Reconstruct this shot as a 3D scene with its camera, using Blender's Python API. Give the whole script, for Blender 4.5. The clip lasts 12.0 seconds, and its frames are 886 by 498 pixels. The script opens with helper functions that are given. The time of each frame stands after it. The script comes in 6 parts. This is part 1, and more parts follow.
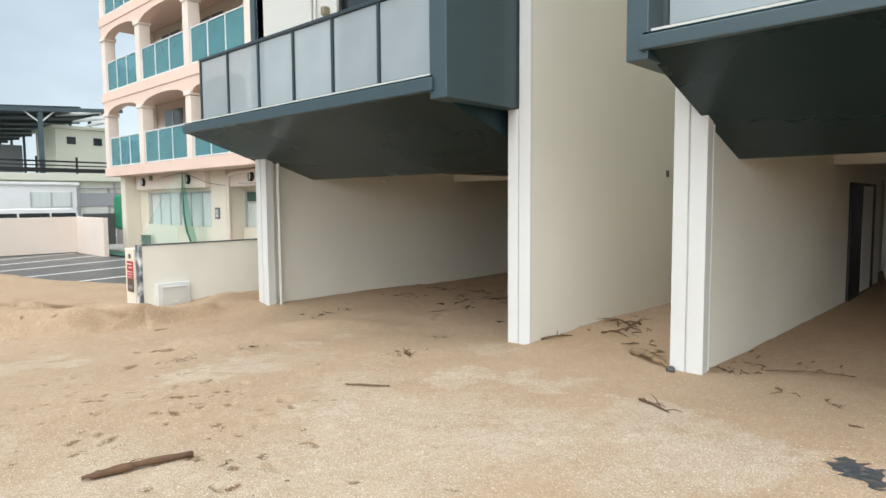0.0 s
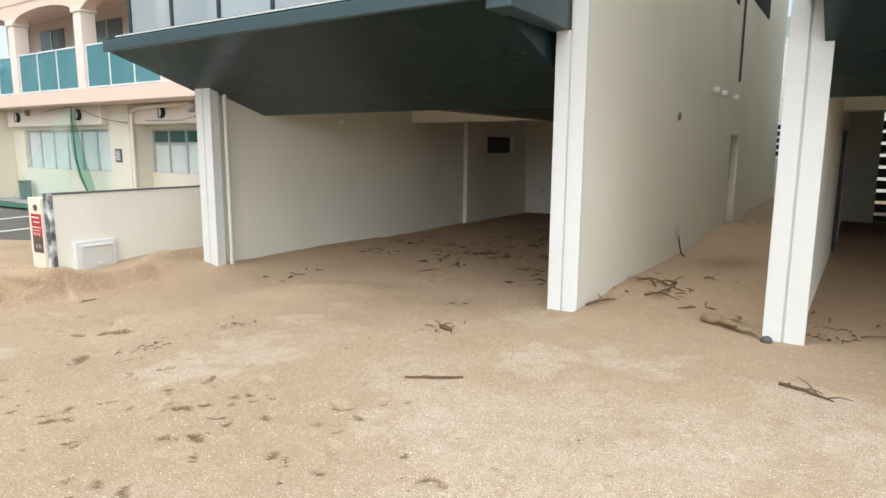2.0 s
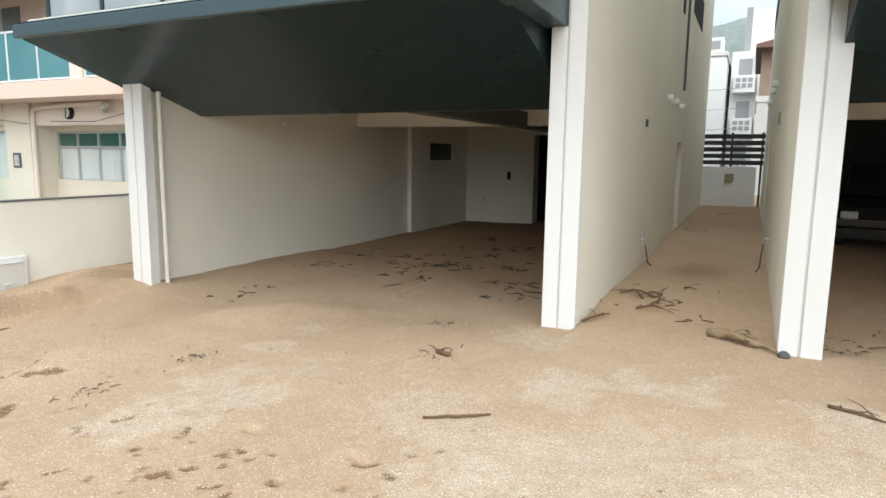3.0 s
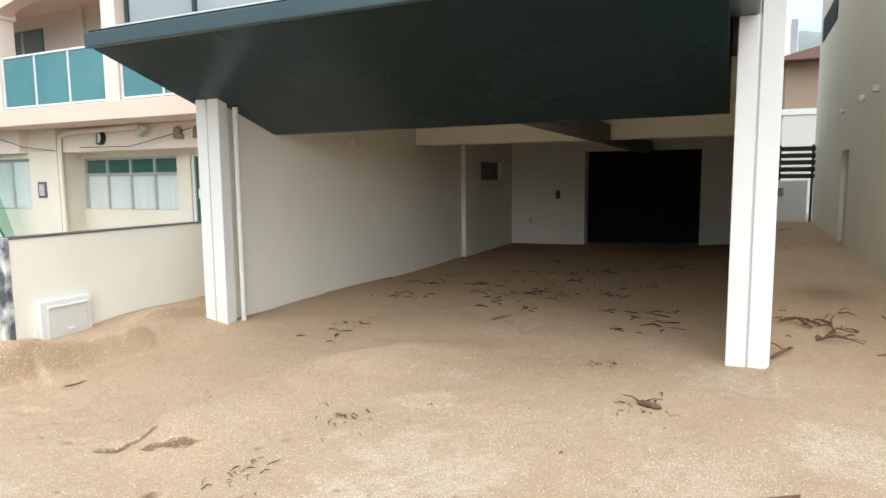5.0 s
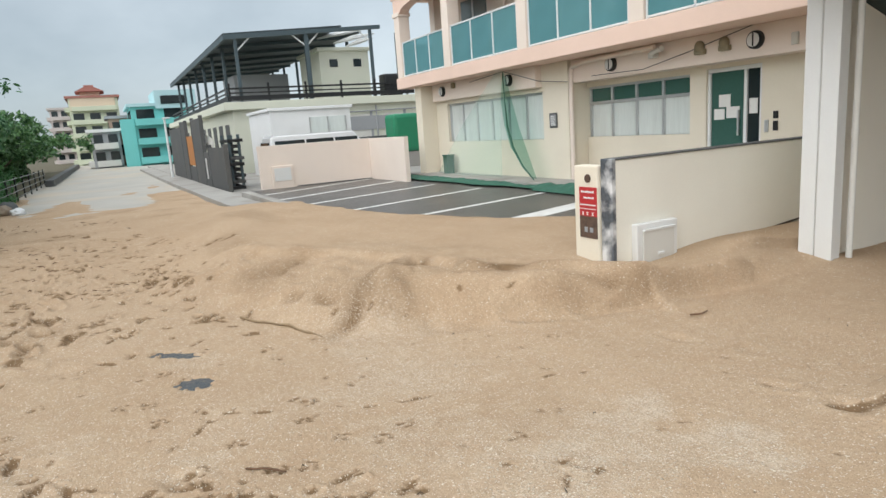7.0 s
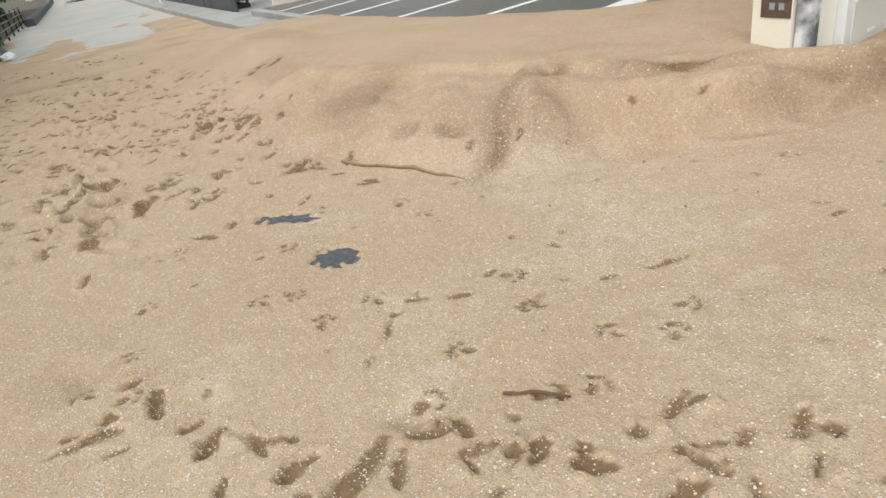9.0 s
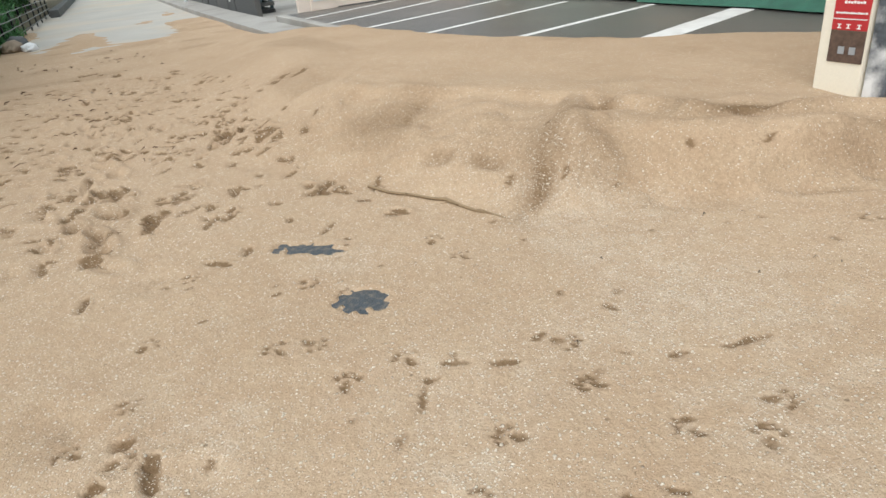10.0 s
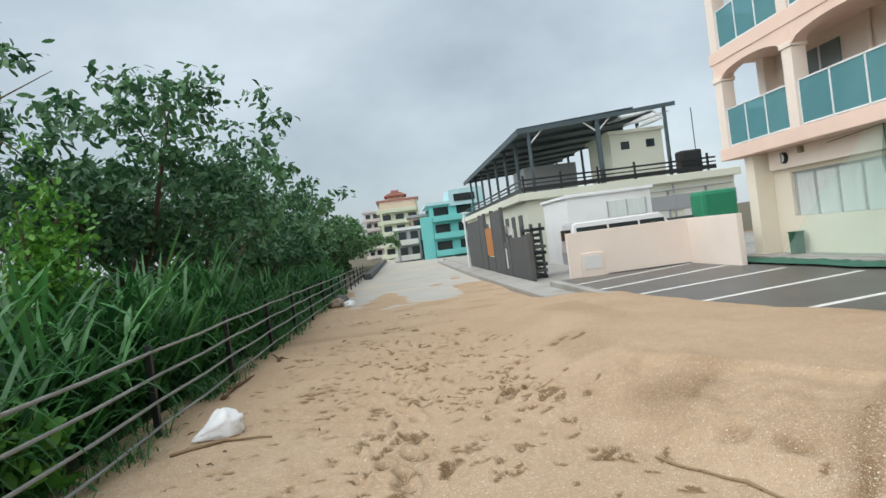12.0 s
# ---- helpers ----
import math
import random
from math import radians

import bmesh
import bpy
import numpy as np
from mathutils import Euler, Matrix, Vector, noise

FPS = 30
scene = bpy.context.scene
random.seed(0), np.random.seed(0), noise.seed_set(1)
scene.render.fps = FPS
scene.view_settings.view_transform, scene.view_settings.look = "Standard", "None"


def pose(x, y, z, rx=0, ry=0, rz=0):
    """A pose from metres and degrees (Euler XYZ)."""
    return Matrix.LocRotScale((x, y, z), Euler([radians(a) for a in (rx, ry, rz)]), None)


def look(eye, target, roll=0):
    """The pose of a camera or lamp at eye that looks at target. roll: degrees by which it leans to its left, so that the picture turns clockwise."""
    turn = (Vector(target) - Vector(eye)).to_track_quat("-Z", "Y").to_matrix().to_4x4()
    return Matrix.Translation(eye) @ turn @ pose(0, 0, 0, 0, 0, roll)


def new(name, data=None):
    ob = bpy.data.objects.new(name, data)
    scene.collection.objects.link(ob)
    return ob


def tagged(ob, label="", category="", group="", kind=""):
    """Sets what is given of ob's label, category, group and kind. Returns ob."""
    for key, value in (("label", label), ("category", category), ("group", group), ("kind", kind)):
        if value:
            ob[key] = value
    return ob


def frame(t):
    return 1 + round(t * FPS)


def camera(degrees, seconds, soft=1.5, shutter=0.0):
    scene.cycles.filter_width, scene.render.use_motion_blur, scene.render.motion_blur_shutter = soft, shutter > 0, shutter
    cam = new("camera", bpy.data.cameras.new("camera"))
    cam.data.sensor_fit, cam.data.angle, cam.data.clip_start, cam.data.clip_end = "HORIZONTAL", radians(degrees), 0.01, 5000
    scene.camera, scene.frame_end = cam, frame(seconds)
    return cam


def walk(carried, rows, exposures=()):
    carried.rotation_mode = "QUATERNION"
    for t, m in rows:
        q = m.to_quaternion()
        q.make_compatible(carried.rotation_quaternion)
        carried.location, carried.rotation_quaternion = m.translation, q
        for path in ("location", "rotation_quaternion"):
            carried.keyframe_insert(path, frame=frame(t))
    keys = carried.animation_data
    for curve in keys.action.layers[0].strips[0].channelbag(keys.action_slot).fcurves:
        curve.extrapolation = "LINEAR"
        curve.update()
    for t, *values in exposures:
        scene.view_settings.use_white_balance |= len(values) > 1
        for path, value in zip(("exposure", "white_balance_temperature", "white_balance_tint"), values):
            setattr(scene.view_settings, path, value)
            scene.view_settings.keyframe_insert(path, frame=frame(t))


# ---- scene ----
cam = camera(70.2, 12.0)
PATH = [
    (0, (4.09, -5.782, 1.642), (2.721, -4.331, 1.491), -0.4),
    (0.5, (3.592, -5.804, 1.614), (2.174, -4.408, 1.413), -0.2),
    (1, (3.11, -5.869, 1.61), (1.765, -4.412, 1.35), -0.0),
    (1.5, (2.649, -5.767, 1.607), (1.428, -4.213, 1.302), 0.0),
    (2, (2.196, -5.691, 1.584), (1.105, -4.045, 1.267), 0.4),
    (2.5, (1.792, -5.622, 1.566), (0.822, -3.902, 1.251), 0.6),
    (2.7, (1.605, -5.574, 1.557), (0.679, -3.829, 1.247), 0.7),
    (4.3, (0.244, -5.311, 1.47), (-0.448, -3.445, 1.27), 0.2),
    (4.5, (0.081, -5.287, 1.45), (-0.624, -3.426, 1.252), 0.0),
    (5, (-0.249, -5.33, 1.483), (-1.095, -3.531, 1.263), -0.5),
    (5.5, (-0.771, -5.321, 1.416), (-1.986, -3.752, 1.168), -1.2),
    (6, (-1.166, -5.607, 1.411), (-2.69, -4.343, 1.131), -2.1),
    (6.5, (-1.534, -5.763, 1.415), (-3.215, -4.725, 1.106), -3.1),
    (7, (-1.982, -5.951, 1.381), (-3.724, -5.045, 0.999), -4.1),
    (7.5, (-2.334, -6.165, 1.379), (-4.083, -5.348, 0.859), -5.6),
    (7.7, (-2.472, -6.227, 1.35), (-4.214, -5.44, 0.76), -6.5),
    (9.3, (-3.737, -6.36, 1.254), (-5.331, -5.617, 0.304), -9.6),
    (9.5, (-3.849, -6.327, 1.26), (-5.439, -5.573, 0.31), -9.0),
    (10, (-3.95, -6.323, 1.268), (-5.588, -5.592, 0.385), -6.5),
    (10.5, (-3.921, -6.446, 1.319), (-5.779, -5.901, 0.816), -6.5),
    (11, (-3.802, -6.577, 1.431), (-5.769, -6.24, 1.313), -6.5),
    (11.5, (-3.713, -6.622, 1.419), (-5.699, -6.385, 1.408), -6.8),
    (12, (-3.746, -6.611, 1.425), (-5.741, -6.475, 1.399), -7.4),
]
walk(cam, [(t, look(eye, target, roll)) for t, eye, target, roll in PATH], [(0, 0.42, 6380, 9), (2.5, 0.55, 6380, 9), (4.5, 0.70, 6330, 9), (5.5, 0.58, 6330, 9), (6.5, 0.25, 6430, 10), (7.5, 0.14, 6500, 10), (9.5, 0.22, 6450, 9), (12, 0.17, 6450, 9)])

# ---- world, sun, exposure ----
world = bpy.data.worlds.new("overcast_sky")
scene.world = world
world.use_nodes = True
wn, wl = world.node_tree.nodes, world.node_tree.links
wn.clear()
w_out = wn.new("ShaderNodeOutputWorld")
w_bg = wn.new("ShaderNodeBackground")
w_sky = wn.new("ShaderNodeTexSky")
w_sky.sky_type, w_sky.sun_disc = "NISHITA", False
SUN_EL, SUN_AZ = radians(50), radians(151)
w_sky.sun_elevation, w_sky.sun_rotation = SUN_EL, SUN_AZ
w_co = wn.new("ShaderNodeTexCoord")
w_map = wn.new("ShaderNodeMapping")
w_map.inputs["Scale"].default_value = (1.0, 1.0, 1.8)
w_noise = wn.new("ShaderNodeTexNoise")
w_noise.inputs["Scale"].default_value = 1.7
w_noise.inputs["Detail"].default_value = 6.0
w_noise.inputs["Roughness"].default_value = 0.52
w_ramp = wn.new("ShaderNodeValToRGB")
w_ramp.color_ramp.elements[0].position, w_ramp.color_ramp.elements[0].color = 0.32, (0.27, 0.325, 0.36, 1)
w_ramp.color_ramp.elements[1].position, w_ramp.color_ramp.elements[1].color = 0.74, (0.60, 0.665, 0.705, 1)
w_sep = wn.new("ShaderNodeSeparateXYZ")
w_grad = wn.new("ShaderNodeMapRange")
w_grad.inputs["From Min"].default_value, w_grad.inputs["From Max"].default_value = 0.25, 1.0
w_grad.inputs["To Min"].default_value, w_grad.inputs["To Max"].default_value = 1.06, 1.5
w_mul = wn.new("ShaderNodeVectorMath")
w_mul.operation = "SCALE"
w_mix = wn.new("ShaderNodeMixRGB")
w_mix.blend_type, w_mix.inputs[0].default_value = "ADD", 0.02
wl.new(w_co.outputs["Generated"], w_map.inputs["Vector"])
wl.new(w_map.outputs["Vector"], w_noise.inputs["Vector"])
wl.new(w_noise.outputs["Fac"], w_ramp.inputs["Fac"])
wl.new(w_co.outputs["Generated"], w_sep.inputs[0])
wl.new(w_sep.outputs["Z"], w_grad.inputs["Value"])
wl.new(w_ramp.outputs["Color"], w_mul.inputs[0])
wl.new(w_grad.outputs["Result"], w_mul.inputs["Scale"])
wl.new(w_mul.outputs["Vector"], w_mix.inputs[1])
wl.new(w_sky.outputs["Color"], w_mix.inputs[2])
wl.new(w_mix.outputs["Color"], w_bg.inputs["Color"])
w_bg.inputs["Strength"].default_value = 1.0
wl.new(w_bg.outputs["Background"], w_out.inputs["Surface"])
sun = new("sun", bpy.data.lights.new("sun", "SUN"))
sun.data.energy, sun.data.angle, sun.data.color = 2.95, radians(100), (1.0, 0.975, 0.94)
sun.matrix_basis = look((10, -18, 25), (0, 0, 0))


# ---- materials ----
def mat(name, col, rough=0.7, metal=0.0, var=0.10, scale=3.0, fine=60.0, bump=0.1, dirt=None, dirt_amt=0.0, alpha=1.0, coat=0.0, stretch=None):
    """Principled paint with coarse and fine variation, optional dirt patches and relief."""
    m = bpy.data.materials.new(name)
    m.use_nodes = True
    n, l = m.node_tree.nodes, m.node_tree.links
    b = n["Principled BSDF"]
    co = n.new("ShaderNodeTexCoord")
    src = co.outputs["Object"]
    if stretch:
        mp = n.new("ShaderNodeMapping")
        mp.inputs["Scale"].default_value = stretch
        l.new(src, mp.inputs["Vector"])
        src = mp.outputs["Vector"]
    big, small = n.new("ShaderNodeTexNoise"), n.new("ShaderNodeTexNoise")
    big.inputs["Scale"].default_value, big.inputs["Detail"].default_value = scale, 5
    small.inputs["Scale"].default_value, small.inputs["Detail"].default_value = fine, 3
    l.new(src, big.inputs["Vector"])
    l.new(src, small.inputs["Vector"])
    add = n.new("ShaderNodeMath")
    add.operation = "ADD"
    l.new(big.outputs["Fac"], add.inputs[0])
    l.new(small.outputs["Fac"], add.inputs[1])
    mr = n.new("ShaderNodeMapRange")
    mr.inputs["From Min"].default_value, mr.inputs["From Max"].default_value = 0.55, 1.45
    mr.inputs["To Min"].default_value, mr.inputs["To Max"].default_value = 1 - var, 1 + var
    l.new(add.outputs[0], mr.inputs["Value"])
    sc = n.new("ShaderNodeVectorMath")
    sc.operation = "SCALE"
    sc.inputs[0].default_value = col
    l.new(mr.outputs["Result"], sc.inputs["Scale"])
    out = sc.outputs["Vector"]
    if dirt:
        dn, dr = n.new("ShaderNodeTexNoise"), n.new("ShaderNodeMapRange")
        dn.inputs["Scale"].default_value, dn.inputs["Detail"].default_value = scale * 0.6, 8
        l.new(src, dn.inputs["Vector"])
        dr.inputs["From Min"].default_value, dr.inputs["From Max"].default_value = 0.48, 0.75
        dr.inputs["To Max"].default_value = dirt_amt
        l.new(dn.outputs["Fac"], dr.inputs["Value"])
        mx = n.new("ShaderNodeMixRGB")
        mx.inputs[2].default_value = (*dirt, 1)
        l.new(dr.outputs["Result"], mx.inputs[0])
        l.new(out, mx.inputs[1])
        out = mx.outputs["Color"]
    l.new(out, b.inputs["Base Color"])
    rr = n.new("ShaderNodeMapRange")
    rr.inputs["To Min"].default_value, rr.inputs["To Max"].default_value = max(0.02, rough - 0.08), min(1, rough + 0.08)
    l.new(big.outputs["Fac"], rr.inputs["Value"])
    l.new(rr.outputs["Result"], b.inputs["Roughness"])
    b.inputs["Metallic"].default_value = metal
    b.inputs["Alpha"].default_value = alpha
    b.inputs["Coat Weight"].default_value = coat
    if bump:
        bp = n.new("ShaderNodeBump")
        bp.inputs["Strength"].default_value, bp.inputs["Distance"].default_value = bump, 0.01
        l.new(add.outputs[0], bp.inputs["Height"])
        l.new(bp.outputs["Normal"], b.inputs["Normal"])
    return m


def glass_mat(name, col, rough, clear):
    """A tinted sheet: gloss and body colour, partly see-through."""
    m = bpy.data.materials.new(name)
    m.use_nodes = True
    n, l = m.node_tree.nodes, m.node_tree.links
    b = n["Principled BSDF"]
    b.inputs["Base Color"].default_value = (*col, 1)
    b.inputs["Roughness"].default_value = rough
    b.inputs["Specular IOR Level"].default_value = 0.7
    tr, mx = n.new("ShaderNodeBsdfTransparent"), n.new("ShaderNodeMixShader")
    tr.inputs["Color"].default_value = (*[0.35 + 0.65 * c for c in col], 1)
    tex, mr = n.new("ShaderNodeTexNoise"), n.new("ShaderNodeMapRange")
    tex.inputs["Scale"].default_value = 0.9
    mr.inputs["To Min"].default_value, mr.inputs["To Max"].default_value = clear - 0.12, clear + 0.12
    l.new(tex.outputs["Fac"], mr.inputs["Value"])
    l.new(mr.outputs["Result"], mx.inputs[0])
    l.new(b.outputs[0], mx.inputs[1])
    l.new(tr.outputs[0], mx.inputs[2])
    l.new(mx.outputs[0], n["Material Output"].inputs["Surface"])
    return m


def sand_mat():
    """Tan beach sand with broken white shell scattered in bands and single bright flakes."""
    m = bpy.data.materials.new("beach_sand")
    m.use_nodes = True
    n, l = m.node_tree.nodes, m.node_tree.links
    b = n["Principled BSDF"]
    co = n.new("ShaderNodeTexCoord")
    src = co.outputs["Object"]

    def noise_tex(scale, detail=4, rough=0.5):
        t = n.new("ShaderNodeTexNoise")
        t.inputs["Scale"].default_value, t.inputs["Detail"].default_value, t.inputs["Roughness"].default_value = scale, detail, rough
        l.new(src, t.inputs["Vector"])
        return t.outputs["Fac"]

    def ranged(v, a, c, lo, hi):
        r = n.new("ShaderNodeMapRange")
        for k, x in zip(("From Min", "From Max", "To Min", "To Max"), (a, c, lo, hi)):
            r.inputs[k].default_value = x
        l.new(v, r.inputs["Value"])
        return r.outputs["Result"]

    def math(op, a, c):
        q = n.new("ShaderNodeMath")
        q.operation = op
        for i, v in enumerate((a, c)):
            if isinstance(v, (int, float)):
                q.inputs[i].default_value = v
            else:
                l.new(v, q.inputs[i])
        return q.outputs[0]

    def mix(f, a, c):
        q = n.new("ShaderNodeMixRGB")
        l.new(f, q.inputs[0])
        for i, v in ((1, a), (2, c)):
            if isinstance(v, tuple):
                q.inputs[i].default_value = (*v, 1)
            else:
                l.new(v, q.inputs[i])
        return q.outputs["Color"]

    shell = n.new("ShaderNodeAttribute")
    shell.attribute_name = "shell"
    damp_shade = n.new("ShaderNodeAttribute")
    damp_shade.attribute_name = "damp_shade"
    grain = noise_tex(120, 3, 0.65)
    col = mix(ranged(noise_tex(0.7, 5), 0.3, 0.7, 0, 1), (0.46, 0.323, 0.21), (0.55, 0.403, 0.275))
    col = mix(ranged(noise_tex(6, 5, 0.6), 0.35, 0.7, 0, 0.5), col, (0.585, 0.45, 0.31))
    band = ranged(math("MULTIPLY", shell.outputs["Fac"], ranged(noise_tex(9, 5, 0.7), 0.3, 0.6, 0.35, 1)), 0.12, 0.95, 0, 0.55)
    col = mix(band, col, (0.81, 0.705, 0.575))
    col = mix(ranged(noise_tex(26, 6, 0.7), 0.42, 0.66, 0, 0.38), col, (0.345, 0.245, 0.16))
    grit = math("MULTIPLY", ranged(noise_tex(62, 4, 0.75), 0.50, 0.62, 0, 1), ranged(shell.outputs["Fac"], 0.1, 0.8, 0.16, 0.48))
    col = mix(grit, col, (0.34, 0.24, 0.15))
    # Browner where sand is damp, and where shade is painted in hollows and recesses.
    ragged = math("ADD", damp_shade.outputs["Fac"], math("MULTIPLY", math("SUBTRACT", noise_tex(48, 4, 0.7), 0.5), 1.0))
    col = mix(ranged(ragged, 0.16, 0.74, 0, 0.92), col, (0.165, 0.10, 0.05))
    flakes = None
    for sc, cut in ((27, 0.15), (48, 0.22), (85, 0.28), (135, 0.32)):
        vo = n.new("ShaderNodeTexVoronoi")
        vo.inputs["Scale"].default_value = sc
        l.new(src, vo.inputs["Vector"])
        sep = n.new("ShaderNodeSeparateColor")
        l.new(vo.outputs["Color"], sep.inputs[0])
        near = ranged(vo.outputs["Distance"], cut, cut + 0.07, 1, 0)
        keep = math("GREATER_THAN", math("ADD", sep.outputs[0], math("MULTIPLY", shell.outputs["Fac"], 0.40)), 0.962)
        f = math("MULTIPLY", near, keep)
        flakes = f if flakes is None else math("MAXIMUM", flakes, f)
    col = mix(math("MULTIPLY", flakes, 0.92), col, (0.84, 0.76, 0.64))
    dark = n.new("ShaderNodeTexVoronoi")
    dark.inputs["Scale"].default_value = 9
    l.new(src, dark.inputs["Vector"])
    sepd = n.new("ShaderNodeSeparateColor")
    l.new(dark.outputs["Color"], sepd.inputs[0])
    dk = math("MULTIPLY", ranged(dark.outputs["Distance"], 0.05, 0.1, 1, 0), math("GREATER_THAN", sepd.outputs[1], 0.9))
    col = mix(math("MULTIPLY", dk, 0.7), col, (0.13, 0.09, 0.055))
    col = mix(ranged(grain, 0.42, 0.68, 0.0, 0.5), col, (0.30, 0.205, 0.125))
    l.new(col, b.inputs["Base Color"])
    b.inputs["Roughness"].default_value = 0.95
    b.inputs["Specular IOR Level"].default_value = 0.15
    hgt = math("ADD", math("MULTIPLY", grain, 0.25), math("ADD", math("MULTIPLY", noise_tex(30, 4, 0.65), 0.55), math("MULTIPLY", flakes, 0.5)))
    bp = n.new("ShaderNodeBump")
    bp.inputs["Strength"].default_value, bp.inputs["Distance"].default_value = 0.9, 0.022
    l.new(hgt, bp.inputs["Height"])
    l.new(bp.outputs["Normal"], b.inputs["Normal"])
    return m


def leaf_mat(name, a, c):
    """Leaves: each island its own green between a and c, a little light coming through."""
    m = bpy.data.materials.new(name)
    m.use_nodes = True
    n, l = m.node_tree.nodes, m.node_tree.links
    b = n["Principled BSDF"]
    g = n.new("ShaderNodeNewGeometry")
    mx = n.new("ShaderNodeMixRGB")
    mx.inputs[1].default_value, mx.inputs[2].default_value = (*a, 1), (*c, 1)
    l.new(g.outputs["Random Per Island"], mx.inputs[0])
    l.new(mx.outputs["Color"], b.inputs["Base Color"])
    b.inputs["Roughness"].default_value = 0.45
    tr, ms = n.new("ShaderNodeBsdfTranslucent"), n.new("ShaderNodeMixShader")
    l.new(mx.outputs["Color"], tr.inputs["Color"])
    ms.inputs[0].default_value = 0.26
    l.new(b.outputs[0], ms.inputs[1])
    l.new(tr.outputs[0], ms.inputs[2])
    l.new(ms.outputs[0], n["Material Output"].inputs["Surface"])
    return m


M_SAND = sand_mat()
M_CREAM = mat("cream_stucco", (0.80, 0.775, 0.69), 0.85, var=0.05, scale=0.8, fine=90, bump=0.25, dirt=(0.52, 0.47, 0.38), dirt_amt=0.22)
M_WHITE = mat("white_paint", (0.70, 0.705, 0.695), 0.6, var=0.03, scale=1.5, fine=80, bump=0.06, dirt=(0.6, 0.56, 0.48), dirt_amt=0.18)
M_PALE = mat("pale_grey_render", (0.62, 0.61, 0.57), 0.8, var=0.04, scale=1.0, fine=80, bump=0.15)
M_STEEL = mat("slate_metal_panel", (0.045, 0.075, 0.088), 0.38, var=0.06, scale=1.2, fine=40, bump=0.02)
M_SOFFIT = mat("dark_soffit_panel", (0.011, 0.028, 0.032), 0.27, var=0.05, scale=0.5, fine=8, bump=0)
M_FRAME = mat("dark_rail_metal", (0.035, 0.052, 0.06), 0.4, metal=0.3, var=0.05)
M_FROST = glass_mat("frosted_glass", (0.54, 0.60, 0.63), 0.15, 0.50)
M_TEAL = glass_mat("teal_glass", (0.17, 0.44, 0.48), 0.04, 0.55)
M_PINK = mat("pink_stucco", (0.80, 0.60, 0.50), 0.85, var=0.05, scale=0.9, fine=70, bump=0.2, dirt=(0.62, 0.46, 0.37), dirt_amt=0.25)
M_PEACH = mat("peach_white_stucco", (0.80, 0.70, 0.62), 0.85, var=0.05, scale=0.9, fine=70, bump=0.2, dirt=(0.62, 0.52, 0.43), dirt_amt=0.3)
M_IVORY = mat("ivory_stucco", (0.76, 0.70, 0.58), 0.85, var=0.05, scale=0.9, fine=70, bump=0.2, dirt=(0.56, 0.49, 0.38), dirt_amt=0.3)
M_ALU = mat("aluminium", (0.55, 0.57, 0.58), 0.35, metal=0.6, var=0.04)
M_WALU = mat("white_aluminium", (0.72, 0.74, 0.74), 0.4, var=0.03)
M_BALDOOR = mat("balcony_door_glass", (0.16, 0.21, 0.22), 0.12, var=0.2, scale=0.6, bump=0)
M_WINGREEN = mat("green_window_glass", (0.05, 0.12, 0.10), 0.06, var=0.2, scale=0.6, bump=0)
M_WINDARK = mat("dark_window_glass", (0.02, 0.028, 0.03), 0.05, var=0.2, scale=0.6, bump=0)
M_CURTAIN = mat("curtained_window_glass", (0.66, 0.71, 0.69), 0.12, var=0.10, scale=1.2, fine=9, bump=0, stretch=(6, 6, 0.4))
M_BLACK = mat("black_metal", (0.012, 0.013, 0.014), 0.45, var=0.1)
M_DARKIN = mat("dark_opening", (0.010, 0.011, 0.012), 0.7, var=0.15, scale=1.5)
M_ASPH = mat("asphalt", (0.060, 0.062, 0.064), 0.75, var=0.30, scale=1.2, fine=140, bump=0.5, dirt=(0.22, 0.17, 0.11), dirt_amt=0.35)
M_LOT = mat("damp_asphalt", (0.092, 0.086, 0.079), 0.36, var=0.25, scale=0.9, fine=150, bump=0.4, dirt=(0.16, 0.14, 0.11), dirt_amt=0.35)
M_WETROAD = mat("wet_dark_asphalt", (0.05, 0.062, 0.072), 0.4, var=0.4, scale=46, fine=150, bump=0.5, dirt=(0.30, 0.24, 0.17), dirt_amt=0.6)
M_LINE = mat("road_marking", (0.72, 0.72, 0.70), 0.7, var=0.12, scale=5, fine=60, bump=0.1, dirt=(0.3, 0.28, 0.25), dirt_amt=0.35)
M_DUSTY = mat("sand_dusted_asphalt", (0.42, 0.395, 0.35), 0.6, var=0.25, scale=0.5, fine=90, bump=0.4, dirt=(0.52, 0.42, 0.30), dirt_amt=0.9)
M_CONC = mat("concrete", (0.36, 0.345, 0.32), 0.9, var=0.15, scale=1.5, fine=60, bump=0.4, dirt=(0.17, 0.15, 0.12), dirt_amt=0.5)
M_EARTH = mat("earth", (0.10, 0.085, 0.05), 0.95, var=0.3, scale=2, fine=30, bump=0.8)
M_GREENNET = mat("green_net", (0.035, 0.125, 0.085), 0.8, var=0.35, scale=6, fine=80, bump=0.6)
M_VEIL = glass_mat("thin_green_netting", (0.20, 0.50, 0.40), 0.8, 0.99)
M_HAZE = glass_mat("faint_green_netting", (0.82, 0.95, 0.90), 0.8, 0.88)
M_GREENBOX = mat("green_plastic", (0.02, 0.22, 0.11), 0.45, var=0.1)
M_RED = mat("red_sign_face", (0.45, 0.03, 0.035), 0.4, var=0.08)
M_BROWNPIC = mat("sign_photo", (0.10, 0.065, 0.05), 0.4, var=0.5, scale=14, fine=40, bump=0)
